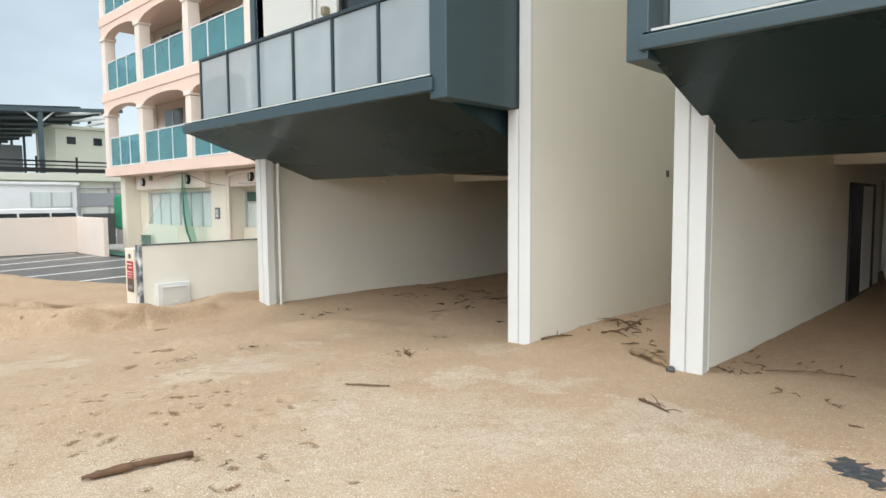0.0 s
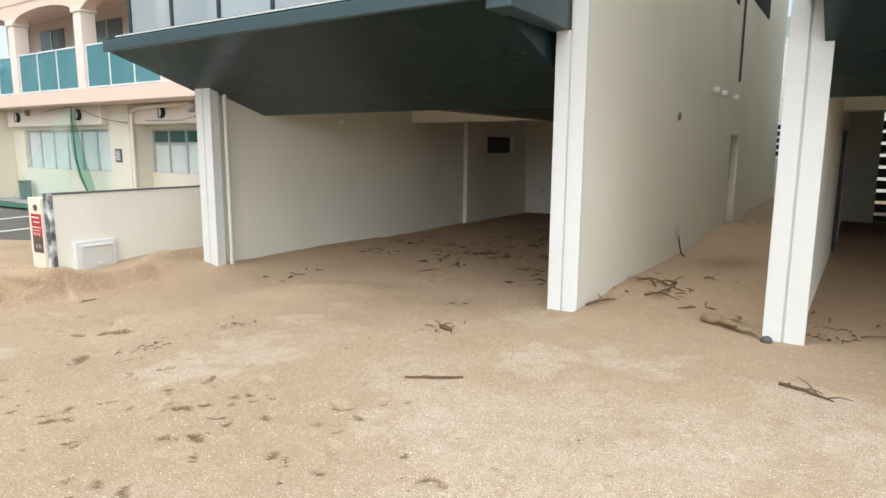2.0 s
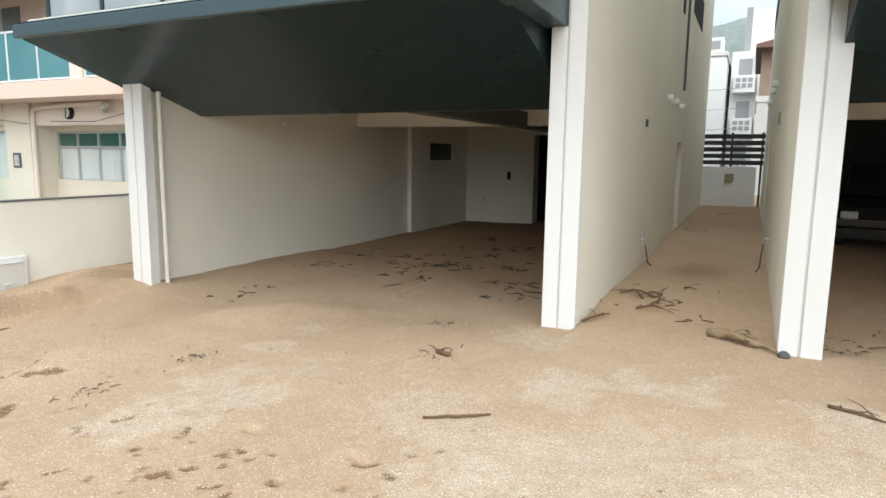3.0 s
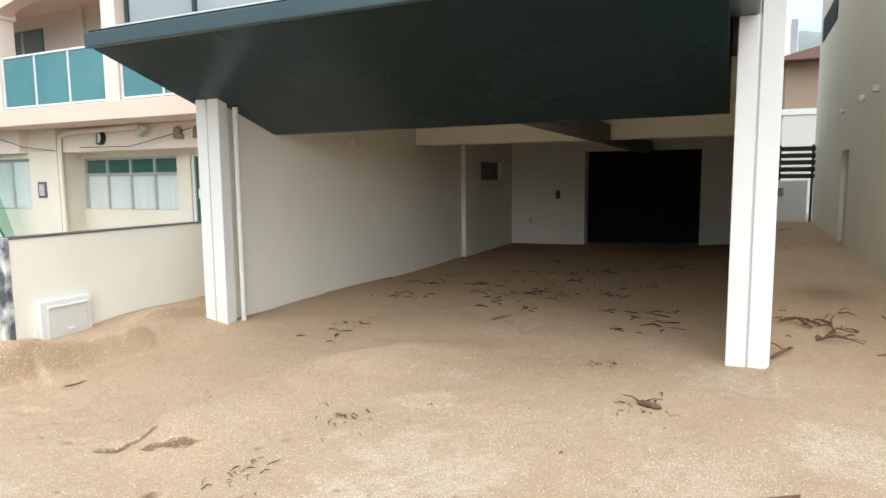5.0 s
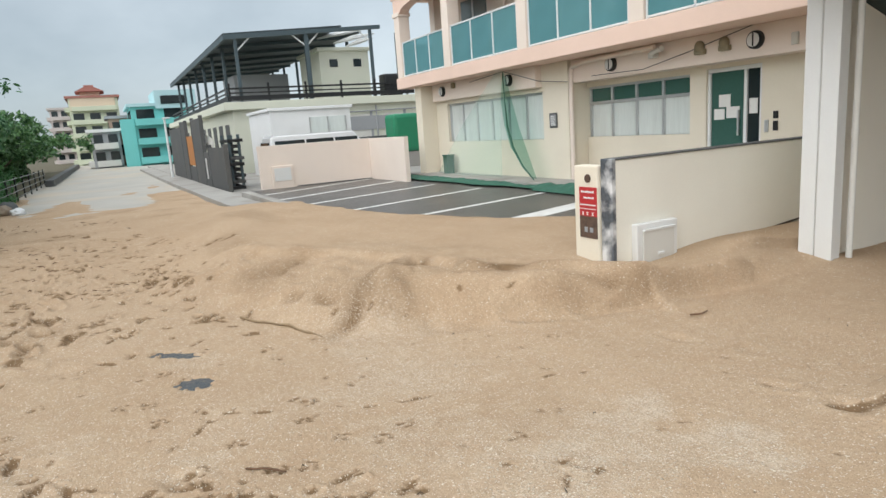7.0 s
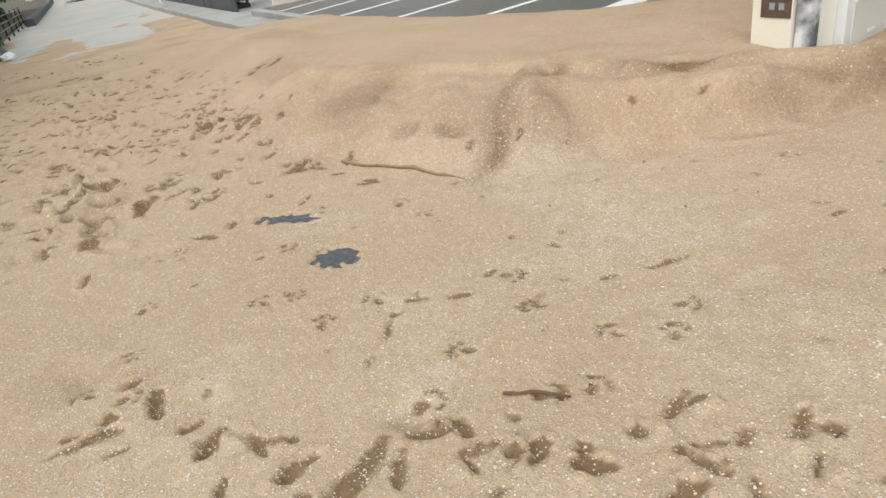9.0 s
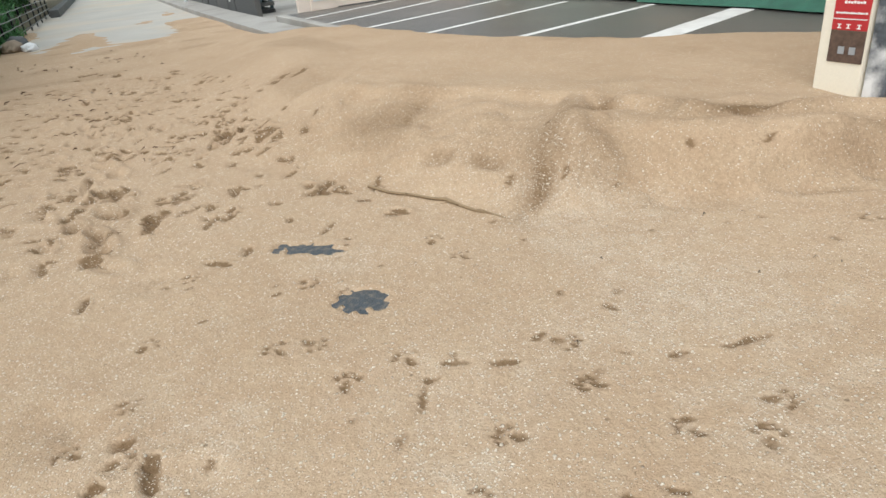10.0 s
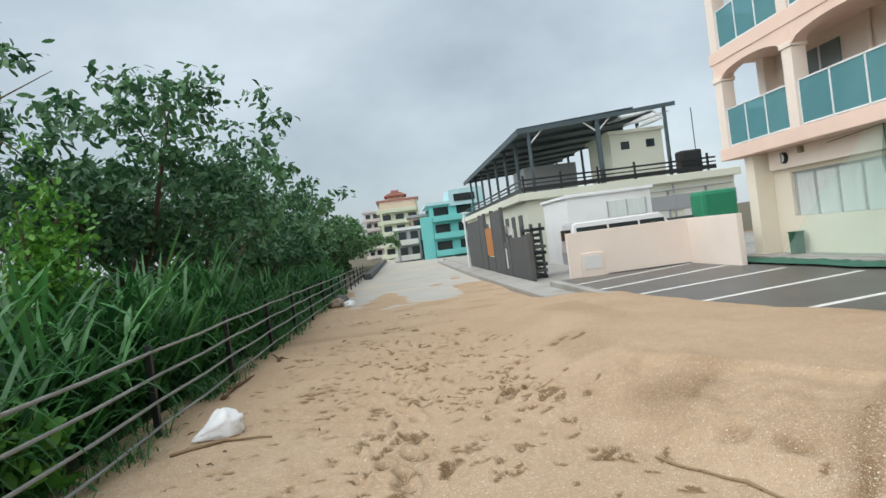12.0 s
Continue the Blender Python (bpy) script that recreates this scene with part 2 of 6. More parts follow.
M_DRIFT = mat("driftwood", (0.135, 0.075, 0.042), 0.85, var=0.4, scale=9, fine=60, bump=0.8, stretch=(1, 1, 1))
M_DRIFTP = mat("pale_driftwood", (0.27, 0.19, 0.11), 0.9, var=0.3, scale=9, fine=60, bump=0.8)
M_WEED = mat("dark_seaweed", (0.045, 0.032, 0.02), 0.7, var=0.4, scale=12, fine=60, bump=0.8)
M_BARK = mat("bark", (0.11, 0.08, 0.055), 0.9, var=0.3, scale=6, fine=40, bump=0.9)
M_LEAF = leaf_mat("tree_leaf", (0.024, 0.088, 0.042), (0.12, 0.26, 0.11))
M_LEAFD = leaf_mat("shrub_leaf", (0.03, 0.095, 0.035), (0.12, 0.24, 0.08))
M_LEAFY = leaf_mat("young_leaf", (0.06, 0.22, 0.03), (0.19, 0.42, 0.06))
M_BLADE = leaf_mat("grass_blade", (0.014, 0.078, 0.024), (0.09, 0.28, 0.075))
M_ROPE = mat("weathered_rope", (0.25, 0.26, 0.25), 0.8, var=0.15, scale=8, fine=90, bump=0.4)
M_BAG = mat("white_plastic_bag", (0.80, 0.81, 0.82), 0.35, var=0.05, scale=9, fine=30, bump=0.5)
M_CARD = mat("brown_litter", (0.27, 0.21, 0.15), 0.8, var=0.2)
M_ORANGE = mat("orange_plastic", (0.55, 0.10, 0.02), 0.5, var=0.1)
M_TURQ = mat("turquoise_render", (0.16, 0.52, 0.50), 0.8, var=0.08, scale=0.5, fine=20, bump=0.1)
M_TURQP = mat("pale_turquoise_render", (0.42, 0.62, 0.65), 0.8, var=0.08, scale=0.5, fine=20, bump=0.1)
# Far building tones are paled: distance haze is painted into these base colours.
M_LIME = mat("lime_render", (0.56, 0.60, 0.46), 0.8, var=0.08, scale=0.4, fine=20, bump=0.1)
M_OCHRE = mat("ochre_render", (0.62, 0.50, 0.38), 0.8, var=0.08, scale=0.4, fine=20, bump=0.1)
M_ROSE = mat("rose_grey_render", (0.55, 0.50, 0.48), 0.8, var=0.08, scale=0.4, fine=20, bump=0.1)
M_REDROOF = mat("red_roof_tile", (0.36, 0.16, 0.13), 0.8, var=0.15, scale=1, fine=30, bump=0.4)
M_GREYR = mat("grey_render", (0.30, 0.31, 0.32), 0.8, var=0.1, scale=0.6, fine=30, bump=0.2)
M_DKGREY = mat("dark_grey_panel", (0.085, 0.088, 0.088), 0.7, var=0.12, scale=1.5, fine=40, bump=0.2, dirt=(0.16, 0.14, 0.11), dirt_amt=0.3)
M_GREYSTEEL = mat("grey_steel", (0.075, 0.105, 0.118), 0.5, metal=0.3, var=0.1)
M_SHEET = mat("dark_roof_sheet", (0.03, 0.045, 0.052), 0.5, var=0.12, scale=0.6)
M_ORWOOD = mat("orange_timber", (0.45, 0.19, 0.06), 0.7, var=0.2, scale=2, stretch=(1, 1, 6))
M_CREAMY = mat("pale_yellow_render", (0.62, 0.63, 0.53), 0.85, var=0.05, scale=0.6, fine=50, bump=0.15)
M_SHED = mat("white_sheet_metal", (0.80, 0.81, 0.81), 0.55, var=0.04, scale=1, fine=40, bump=0.1, dirt=(0.45, 0.43, 0.38), dirt_amt=0.3)
M_CARW = mat("white_car_paint", (0.75, 0.76, 0.77), 0.2, var=0.02, bump=0, coat=0.6)
M_CARB = mat("black_car_paint", (0.012, 0.013, 0.016), 0.15, var=0.05, bump=0, coat=0.8)
M_TYRE = mat("tyre_rubber", (0.02, 0.02, 0.02), 0.85, var=0.1)
M_LAMPGLASS = mat("lamp_lens", (0.7, 0.7, 0.68), 0.15, var=0.05, bump=0)
M_BRONZE = mat("bronze_fitting", (0.28, 0.24, 0.16), 0.45, metal=0.5, var=0.2)
M_BROWNW = mat("brown_render", (0.34, 0.25, 0.19), 0.85, var=0.08, scale=0.7)
M_PAPER = mat("white_paper", (0.75, 0.75, 0.73), 0.8, var=0.04)
M_SCRATCH = mat("scraped_metal_trim", (0.10, 0.115, 0.135), 0.45, metal=0.2, var=0.5, scale=7, fine=30, bump=0.3, dirt=(0.78, 0.79, 0.80), dirt_amt=1.6)
M_OLDTILE = mat("old_brown_tile", (0.19, 0.11, 0.095), 0.85, var=0.2, scale=2, fine=30, bump=0.5)
M_FOREST = mat("far_forest", (0.20, 0.235, 0.22), 0.95, var=0.25, scale=0.12, fine=0.6, bump=0.0)
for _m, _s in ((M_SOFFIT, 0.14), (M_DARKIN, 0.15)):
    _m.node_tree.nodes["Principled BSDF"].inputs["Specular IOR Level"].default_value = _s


# ---- building helpers ----
def root_of(ob):
    while ob.parent:
        ob = ob.parent
    return ob


def thing(name, label, category, loc=(0, 0, 0), group="", kind=""):
    ob = new(name)
    ob.empty_display_size = 0.2
    ob.location = loc
    return tagged(ob, label, category, group, kind)


def part(name, bm, material, parent, label="", smooth=False):
    """One mesh of a thing or of a part, from a bmesh in world places."""
    o = Vector(root_of(parent).location)
    bmesh.ops.translate(bm, verts=bm.verts, vec=-o)
    bmesh.ops.recalc_face_normals(bm, faces=bm.faces)
    me = bpy.data.meshes.new(name)
    bm.to_mesh(me)
    bm.free()
    if smooth:
        me.polygons.foreach_set("use_smooth", [True] * len(me.polygons))
    me.materials.append(material)
    ob = new(name, me)
    ob.parent = parent
    return tagged(ob, label)


def solo(name, bm, material, label, category, loc=(0, 0, 0), group="", kind="", smooth=False):
    """A thing of one mesh."""
    bmesh.ops.translate(bm, verts=bm.verts, vec=-Vector(loc))
    bmesh.ops.recalc_face_normals(bm, faces=bm.faces)
    me = bpy.data.meshes.new(name)
    bm.to_mesh(me)
    bm.free()
    if smooth:
        me.polygons.foreach_set("use_smooth", [True] * len(me.polygons))
    me.materials.append(material)
    ob = new(name, me)
    ob.location = loc
    return tagged(ob, label, category, group, kind)


def box(x0, x1, y0, y1, z0, z1, bev=0.0, bm=None):
    own = bm if bm is not None else bmesh.new()
    t = bmesh.new() if bev and bm is not None else own
    v = [t.verts.new(p) for p in ((x0, y0, z0), (x1, y0, z0), (x1, y1, z0), (x0, y1, z0), (x0, y0, z1), (x1, y0, z1), (x1, y1, z1), (x0, y1, z1))]
    fs = [t.faces.new([v[i] for i in q]) for q in ((0, 3, 2, 1), (4, 5, 6, 7), (0, 1, 5, 4), (1, 2, 6, 5), (2, 3, 7, 6), (3, 0, 4, 7))]
    if bev:
        es = list({e for f in fs for e in f.edges})
        bmesh.ops.bevel(t, geom=es, offset=bev, segments=2, affect="EDGES", profile=0.5)
    if t is not own:
        me = bpy.data.meshes.new("tmp")
        t.to_mesh(me)
        t.free()
        own.from_mesh(me)
        bpy.data.meshes.remove(me)
    return own


def prism(profile, x0, x1, axis="x", bm=None):
    """A profile of (a, b) pairs, drawn out along an axis: x takes (y, z), y takes (x, z), z takes (x, y)."""
    bm = bm if bm is not None else bmesh.new()
    put = {"x": lambda s, a, b: (s, a, b), "y": lambda s, a, b: (a, s, b), "z": lambda s, a, b: (a, b, s)}[axis]
    r0 = [bm.verts.new(put(x0, a, b)) for a, b in profile]
    r1 = [bm.verts.new(put(x1, a, b)) for a, b in profile]
    k = len(profile)
    bm.faces.new(r0)
    bm.faces.new(r1[::-1])
    for i in range(k):
        bm.faces.new((r0[i], r0[(i + 1) % k], r1[(i + 1) % k], r1[i]))
    return bm


def tube(points, radii, sides=8, bm=None, cap=True):
    """A bent, tapered round bar through points."""
    bm = bm if bm is not None else bmesh.new()
    pts = [Vector(p) for p in points]
    if isinstance(radii, (int, float)):
        radii = [radii] * len(pts)
    rings = []
    for i, p in enumerate(pts):
        d = (pts[min(i + 1, len(pts) - 1)] - pts[max(i - 1, 0)]).normalized()
        u = d.orthogonal().normalized() if not rings else (u - d * u.dot(d)).normalized()
        w = d.cross(u)
        rings.append([bm.verts.new(p + (u * math.cos(a) + w * math.sin(a)) * radii[i]) for a in [2 * math.pi * k / sides for k in range(sides)]])
    for a, c in zip(rings, rings[1:]):
        for k in range(sides):
            bm.faces.new((a[k], a[(k + 1) % sides], c[(k + 1) % sides], c[k]))
    if cap:
        bm.faces.new(rings[0][::-1])
        bm.faces.new(rings[-1])
    return bm


def mesh_np(name, verts, faces, material, smooth=False):
    """An object from arrays: verts (n, 3), faces (m, 4) or (m, 3)."""
    me = bpy.data.meshes.new(name)
    k = faces.shape[1]
    me.vertices.add(len(verts))
    me.vertices.foreach_set("co", np.asarray(verts, dtype=np.float32).ravel())
    me.loops.add(faces.size)
    me.loops.foreach_set("vertex_index", faces.astype(np.int32).ravel())
    me.polygons.add(len(faces))
    me.polygons.foreach_set("loop_start", np.arange(0, faces.size, k, dtype=np.int32))
    if smooth:
        me.polygons.foreach_set("use_smooth", np.ones(len(faces), dtype=bool))
    me.update(calc_edges=True)
    me.materials.append(material)
    return new(name, me)


rng = np.random.RandomState(7)
LATTICE = rng.rand(64, 64)


def vnoise(x, y, scale, seed=0.0):
    """Smooth value noise, 0 to 1."""
    x, y = np.asarray(x) * scale + seed * 17.3 + 500, np.asarray(y) * scale + seed * 31.7 + 500
    xi, yi = np.floor(x).astype(int), np.floor(y).astype(int)
    fx, fy = x - xi, y - yi
    fx, fy = fx * fx * (3 - 2 * fx), fy * fy * (3 - 2 * fy)
    g = lambda i, j: LATTICE[(xi + i) % 64, (yi + j) % 64]
    return (g(0, 0) * (1 - fx) + g(1, 0) * fx) * (1 - fy) + (g(0, 1) * (1 - fx) + g(1, 1) * fx) * fy


def step(v):
    v = np.clip(v, 0, 1)
    return v * v * (3 - 2 * v)


# ---- the lie of the land ----
def road_level(x):
    return np.interp(x, [-130, -60, -40, -33, -24, -16, -12, -8, -5.2, -3.2, -1.5, 0, 3, 12], [-0.62, -0.56, -0.53, -0.50, -0.45, -0.38, -0.34, -0.29, -0.24, -0.10, -0.01, 0.03, 0.08, 0.10])


def lot_edge(x):
    return np.interp(x, [-40, -22, -18.2, -16.3, -14.3, -12.3, -10.45, -8.5, -6.7], [-2.9, -2.4, -2.0, -1.85, -1.5, -0.95, 0.1, 1.6, 3.2])


def dune_foot(x):
    return np.interp(x, [-40, -22, -14, -10.5, -9.3, -8.2, -7.0, -6.3, -5.95, -5.76, -5.5, -5.2], [-4.4, -5.0, -5.8, -5.9, -5.5, -5.0, -4.4, -3.7, -2.8, -1.83, -0.5, 0.5])


def lip(x, y, line, steep, gentle):
    """A wind-cut crest along a line: steep on its right-hand side, gentle on the other, 0 to 1."""
    best, side = np.full(np.shape(x), 99.0), np.zeros(np.shape(x))
    wx, wy = x + (vnoise(x, y, 2.3, 51) - 0.5) * 0.30, y + (vnoise(x, y, 2.3, 52) - 0.5) * 0.30
    for (x0, y0), (x1, y1) in zip(line, line[1:]):
        dx, dy = x1 - x0, y1 - y0
        f = np.clip(((wx - x0) * dx + (wy - y0) * dy) / (dx * dx + dy * dy), 0, 1)
        d = np.hypot(wx - x0 - f * dx, wy - y0 - f * dy)
        closer = d < best
        best = np.where(closer, d, best)
        side = np.where(closer, dx * (wy - y0) - dy * (wx - x0), side)
    return np.exp(-(best / np.where(side < 0, steep, gentle)) ** 2)


def sand_base(x, y):
    x, y = np.asarray(x, dtype=float), np.asarray(y, dtype=float)
    wob = (vnoise(x, y, 0.8, 1) - 0.5) * 0.8
    a = road_level(x + wob * 0.5)
    edge = lot_edge(x) - y + (vnoise(x, y, 1.3, 2) - 0.5) * 0.5
    plateau = np.where(edge > 0, -0.185 + 0.20 * (1 - np.exp(-np.maximum(edge, 0) / 1.3)), -0.185 + 0.12 * edge)
    plateau = plateau - 0.16 * step((-x - 11) / 9) * step(edge / 1.5)
    plateau = np.where(edge < 0, np.minimum(plateau, -0.19 + 0.12 * edge), plateau)
    width = np.interp(x, [-22, -11, -9, -5.5], [2.6, 1.7, 0.95, 0.75])
    m = step((y - dune_foot(x) - (vnoise(x, y, 1.1, 3) - 0.5) * 0.55) / width)
    m = m * step((-5.4 - x) / 0.45) * step((x + 21.5) / 4.5)
    z = a + (plateau - a) * m
    flank = np.exp(-((y - dune_foot(x) - 0.7 * width) / (0.75 * width)) ** 2) * step((-5.2 - x) / 0.6) * step((x + 12) / 2.5)
    ridge = 1 - np.abs(2 * vnoise(x + 0.8 * y, y + 0.3 * x, 0.95, 41) - 1)
    z = z + flank * ((ridge ** 2 - 0.45) * 0.075 + (vnoise(x + 0.6 * y, y, 1.9, 4) - 0.45) * 0.06 + (vnoise(x, y, 4.5, 5) - 0.5) * 0.08 + (vnoise(x, y, 11, 7) - 0.5) * 0.035)
    z = z + 0.05 * np.exp(-((y - dune_foot(x) - 1.15 * width) / 0.32) ** 2) * step((-5.8 - x) / 0.6) * step((x + 11) / 2.5)
    lips = np.maximum(0.075 * lip(x, y, ((-10.6, -4.95), (-9.4, -4.3), (-8.3, -3.4), (-7.8, -3.15)), 0.10, 0.5) * step((x + 11) / 1.5), 0.10 * lip(x, y, ((-7.5, -3.15), (-6.95, -3.05), (-6.75, -2.6), (-6.4, -2.15), (-5.95, -2.0)), 0.10, 0.34))
    z = z + np.maximum(lips, 0.058 * lip(x, y, ((-8.0, -3.3), (-7.45, -3.8), (-6.9, -4.4)), 0.10, 0.42) * step((y + 4.55) / 0.7))
    z = z - 0.10 * np.exp(-((x + 6.55) / 0.6) ** 2 - ((y + 1.5) / 0.8) ** 2)
    z = z + 0.12 * np.exp(-((x + 5.98) / 0.30) ** 2 - ((y + 0.5) / 0.42) ** 2)
    inside = np.where(x < 0, step((y + 1.2) / 1.5), step(y / 1.6))
    floor = np.where(x < 0, np.interp(x, [-4.5, -1.5, -0.3], [-0.10, -0.06, 0.0]) - 0.04 * step((y - 1) / 3) * step((-x - 0.2) / 1.0), np.where(x < 1.8, 0.03 + 0.012 * np.clip(y, 0, 20), -0.01)) + (vnoise(x, y, 0.6, 6) - 0.5) * 0.06
    z = np.where(x > -5.9, z + (floor - z) * inside, z)
    crest = np.interp(y, [-2.9, -2.38, -1.64, -0.96, -0.27, 0.2], [-3.45, -3.60, -3.56, -3.37, -2.98, -2.6]) + (vnoise(x, y, 2.6, 12) - 0.5) * 0.22
    off = x - crest
    z = z + 0.10 * np.where(off > 0, np.exp(-(off / 0.55) ** 2), np.exp(-(off / 0.10) ** 2)) * step((y + 3.1) / 0.7) * step((0.25 - y) / 0.8)
    far = step((-x - 19.5) / 7)
    z = z - far * (0.012 + 0.085 * vnoise(x * 0.35, y, 0.9, 8)) - 0.07 * step((-x - 30) / 12) + 0.02 * far * (vnoise(x, y, 2.2, 9) - 0.2)
    z = z + (vnoise(x, y, 0.45, 10) - 0.5) * 0.05 * (1 - far) + (vnoise(x, y, 3.1, 11) - 0.5) * 0.016
    return z


def sand_at(x, y):
    return float(sand_base(np.array([x]), np.array([y]))[0])


# ---- ground, road, lot ----
bm = bmesh.new()
bmesh.ops.create_grid(bm, x_segments=1, y_segments=1, size=2500)
bmesh.ops.translate(bm, verts=bm.verts, vec=(0, 0, -0.85))
solo("ground", bm, M_EARTH, "bare dark earth under the whole place", "ground", kind="structure")

xs = np.concatenate([np.linspace(-130, -40, 19), np.linspace(-38, 14, 53)])
vs, fs = [], []
for i, x in enumerate(xs):
    z = float(road_level(x)) - (0.17 if x > -19 else 0.07)
    for y in (-9.9, -6.0, -2.6, 0.0):
        vs.append((x, y, z + (0.03 if y == -6.0 else 0)))
    if i:
        for j in range(3):
            a = (i - 1) * 4 + j
            fs.append((a, a + 4, a + 5, a + 1))
cut = 3 * int(np.searchsorted(xs, -19.0))
far_road = mesh_np("road_far", np.array(vs), np.array(fs[:cut]), M_DUSTY)
tagged(far_road, "sand-dusted pale grey road running past the houses", "road", kind="structure")
road = mesh_np("road", np.array(vs), np.array(fs[cut:]), M_ASPH)
tagged(road, "worn grey asphalt beach road half buried in sand", "road", kind="structure")

solo("parking_lot", box(-22.0, -6.5, -2.1, 2.66, -0.8, -0.18), M_LOT, "damp dark asphalt parking lot with white bay lines", "parking lot", kind="structure")
for x0, y0, x1, y1, w in ((-18.2, -1.99, -19.86, 1.89, 0.14), (-16.33, -1.85, -17.52, 2.0, 0.14), (-14.25, -1.54, -15.27, 2.13, 0.14), (-12.26, -0.95, -12.98, 2.3, 0.14), (-10.43, 0.12, -11.16, 2.6, 0.42), (-20.1, -2.0, -21.8, 1.8, 0.12)):
    d = Vector((x1 - x0, y1 - y0, 0)).normalized()
    n = Vector((-d.y, d.x, 0)) * w / 2
    a, c = Vector((x0, y0, 0)) - d * min(1.3, (y0 + 2.08) / d.y), Vector((x1, y1, 0))
    bm = prism([(p.x, p.y) for p in (a - n, c - n, c + n, a + n)], -0.181, -0.175, "z")
    solo("parking_line", bm, M_LINE, "white painted parking bay line on asphalt", "road marking", group="parking bay lines", kind="structure")
solo("building_step", box(-21.0, -6.9, 2.66, 4.2, -0.8, -0.03, 0.02), M_CONC, "low concrete step along the pink building", "step", kind="structure")
bm = bmesh.new()
for i in range(29):
    x = -18.4 - i * 1.6
    box(x - 1.57, x, -3.15, -2.2, -0.9, float(road_level(x)) + 0.10, 0.015, bm)
solo("pavement", bm, M_CONC, "weathered concrete gutter slabs along the road", "pavement", kind="structure")
solo("kerb_lot", box(-22.12, -15.6, -2.34, -2.1, -0.85, -0.172, 0.015), M_CONC, "pale concrete kerb along the parking lot", "kerb", kind="structure")
solo("yard_ground", box(-70, -22.1, -2.2, 14, -0.85, -0.42), M_CONC, "concrete yard beyond the pink boundary wall", "yard", kind="structure")
solo("verge", box(-130, 6, -40, -9.75, -0.9, -0.47), M_EARTH, "dark earth verge under the seaside bushes", "verge", kind="structure")
solo("garage_floor", box(-5.75, 7.6, 0.0, 20.0, -0.8, -0.35), M_CONC, "concrete floor under drifted sand", "floor", kind="structure")


# ---- sand sheet with footprints ----
def spaced(stops):
    out = [stops[0][0]]
    for (a, _), (c, s) in zip(stops, stops[1:]):
        k = max(1, int(round((c - a) / s)))
        out += list(np.linspace(a, c, k + 1)[1:])
    return np.array(out)


gx = spaced([(-46, 0), (-30, 0.4), (-18, 0.13), (-11, 0.05), (-7.6, 0.03), (-3.2, 0.018), (-2.4, 0.03), (1.4, 0.02), (4.5, 0.04), (8, 0.15), (14, 0.5)])
gy = spaced([(-9.95, 0), (-7.2, 0.06), (-4.4, 0.018), (-2.6, 0.03), (0.6, 0.04), (4, 0.08), (10, 0.25), (21, 0.6)])
GX, GY = np.meshgrid(gx, gy, indexing="ij")
GZ = sand_base(GX, GY)
# Per-vertex darkening of the sand: damp patches together with painted shade.
WET_SHADE = np.zeros_like(GZ)


def dent(cx, cy, length, wide, ang, deep, rim=0.35, crisp=False):
    """A footprint or scuff: a hollow with a pushed-up rim."""
    r = 2.2 * max(length, wide)
    i0, i1 = np.searchsorted(gx, (cx - r, cx + r))
    j0, j1 = np.searchsorted(gy, (cy - r, cy + r))
    X, Y = GX[i0:i1, j0:j1] - cx, GY[i0:i1, j0:j1] - cy
    u, v = (X * math.cos(ang) + Y * math.sin(ang)) / length, (-X * math.sin(ang) + Y * math.cos(ang)) / wide
    q = u * u + v * v + (vnoise(GX[i0:i1, j0:j1], GY[i0:i1, j0:j1], 9, 3) - 0.5) * 0.7
    if crisp:
        q = np.maximum(q + (vnoise(GX[i0:i1, j0:j1], GY[i0:i1, j0:j1], 22, 4) - 0.5) * (1.3 if wide > 0.035 else 0.4), 0)
        hole = step((1.25 - q) / 0.75)
        # Print coloured darker: damp brown, with painted shade heavier on one side.
        WET_SHADE[i0:i1, j0:j1] = np.maximum(WET_SHADE[i0:i1, j0:j1], (min(1.0, 0.55 + deep * 12) if deep > 0 else 0.0) * step((1.1 - q) / 0.4) * (0.42 + 0.60 * step((v + 0.8) / 0.9)) * (0.62 + 0.70 * vnoise(GX[i0:i1, j0:j1], GY[i0:i1, j0:j1], 26, 9)))
        deep = deep * 0.55
        GZ[i0:i1, j0:j1] += -0.85 * deep * hole * (1 - 0.35 * np.clip(u, -1, 1)) + deep * rim * np.exp(-((np.sqrt(q) - 1.4) / 0.28) ** 2) * (0.6 + 0.6 * np.clip(v, -1, 1))
        return
    # Soft hollows get deeper colour with depth, damp and painted shade together.
    WET_SHADE[i0:i1, j0:j1] += min(0.6, max(deep, 0) * 9) * np.exp(-np.maximum(q, 0) * 2.2)
    GZ[i0:i1, j0:j1] += -deep * np.exp(-q * 1.6) + deep * rim * np.exp(-((np.sqrt(np.maximum(q, 0)) - 1.45) / 0.38) ** 2)


def trail(x0, y0, x1, y1, pace, jitter, deep, size=0.11):
    k = int(math.hypot(x1 - x0, y1 - y0) / pace)
    a = math.atan2(y1 - y0, x1 - x0)
    for i in range(k):
        f = i / max(1, k)
        side = 0.11 if i % 2 else -0.11
        dent(x0 + (x1 - x0) * f - math.sin(a) * side + rng.uniform(-jitter, jitter), y0 + (y1 - y0) * f + math.cos(a) * side + rng.uniform(-jitter, jitter), size * rng.uniform(0.9, 1.5), size * rng.uniform(0.45, 0.7), a + rng.uniform(-0.5, 0.5), deep * rng.uniform(0.6, 1.2))


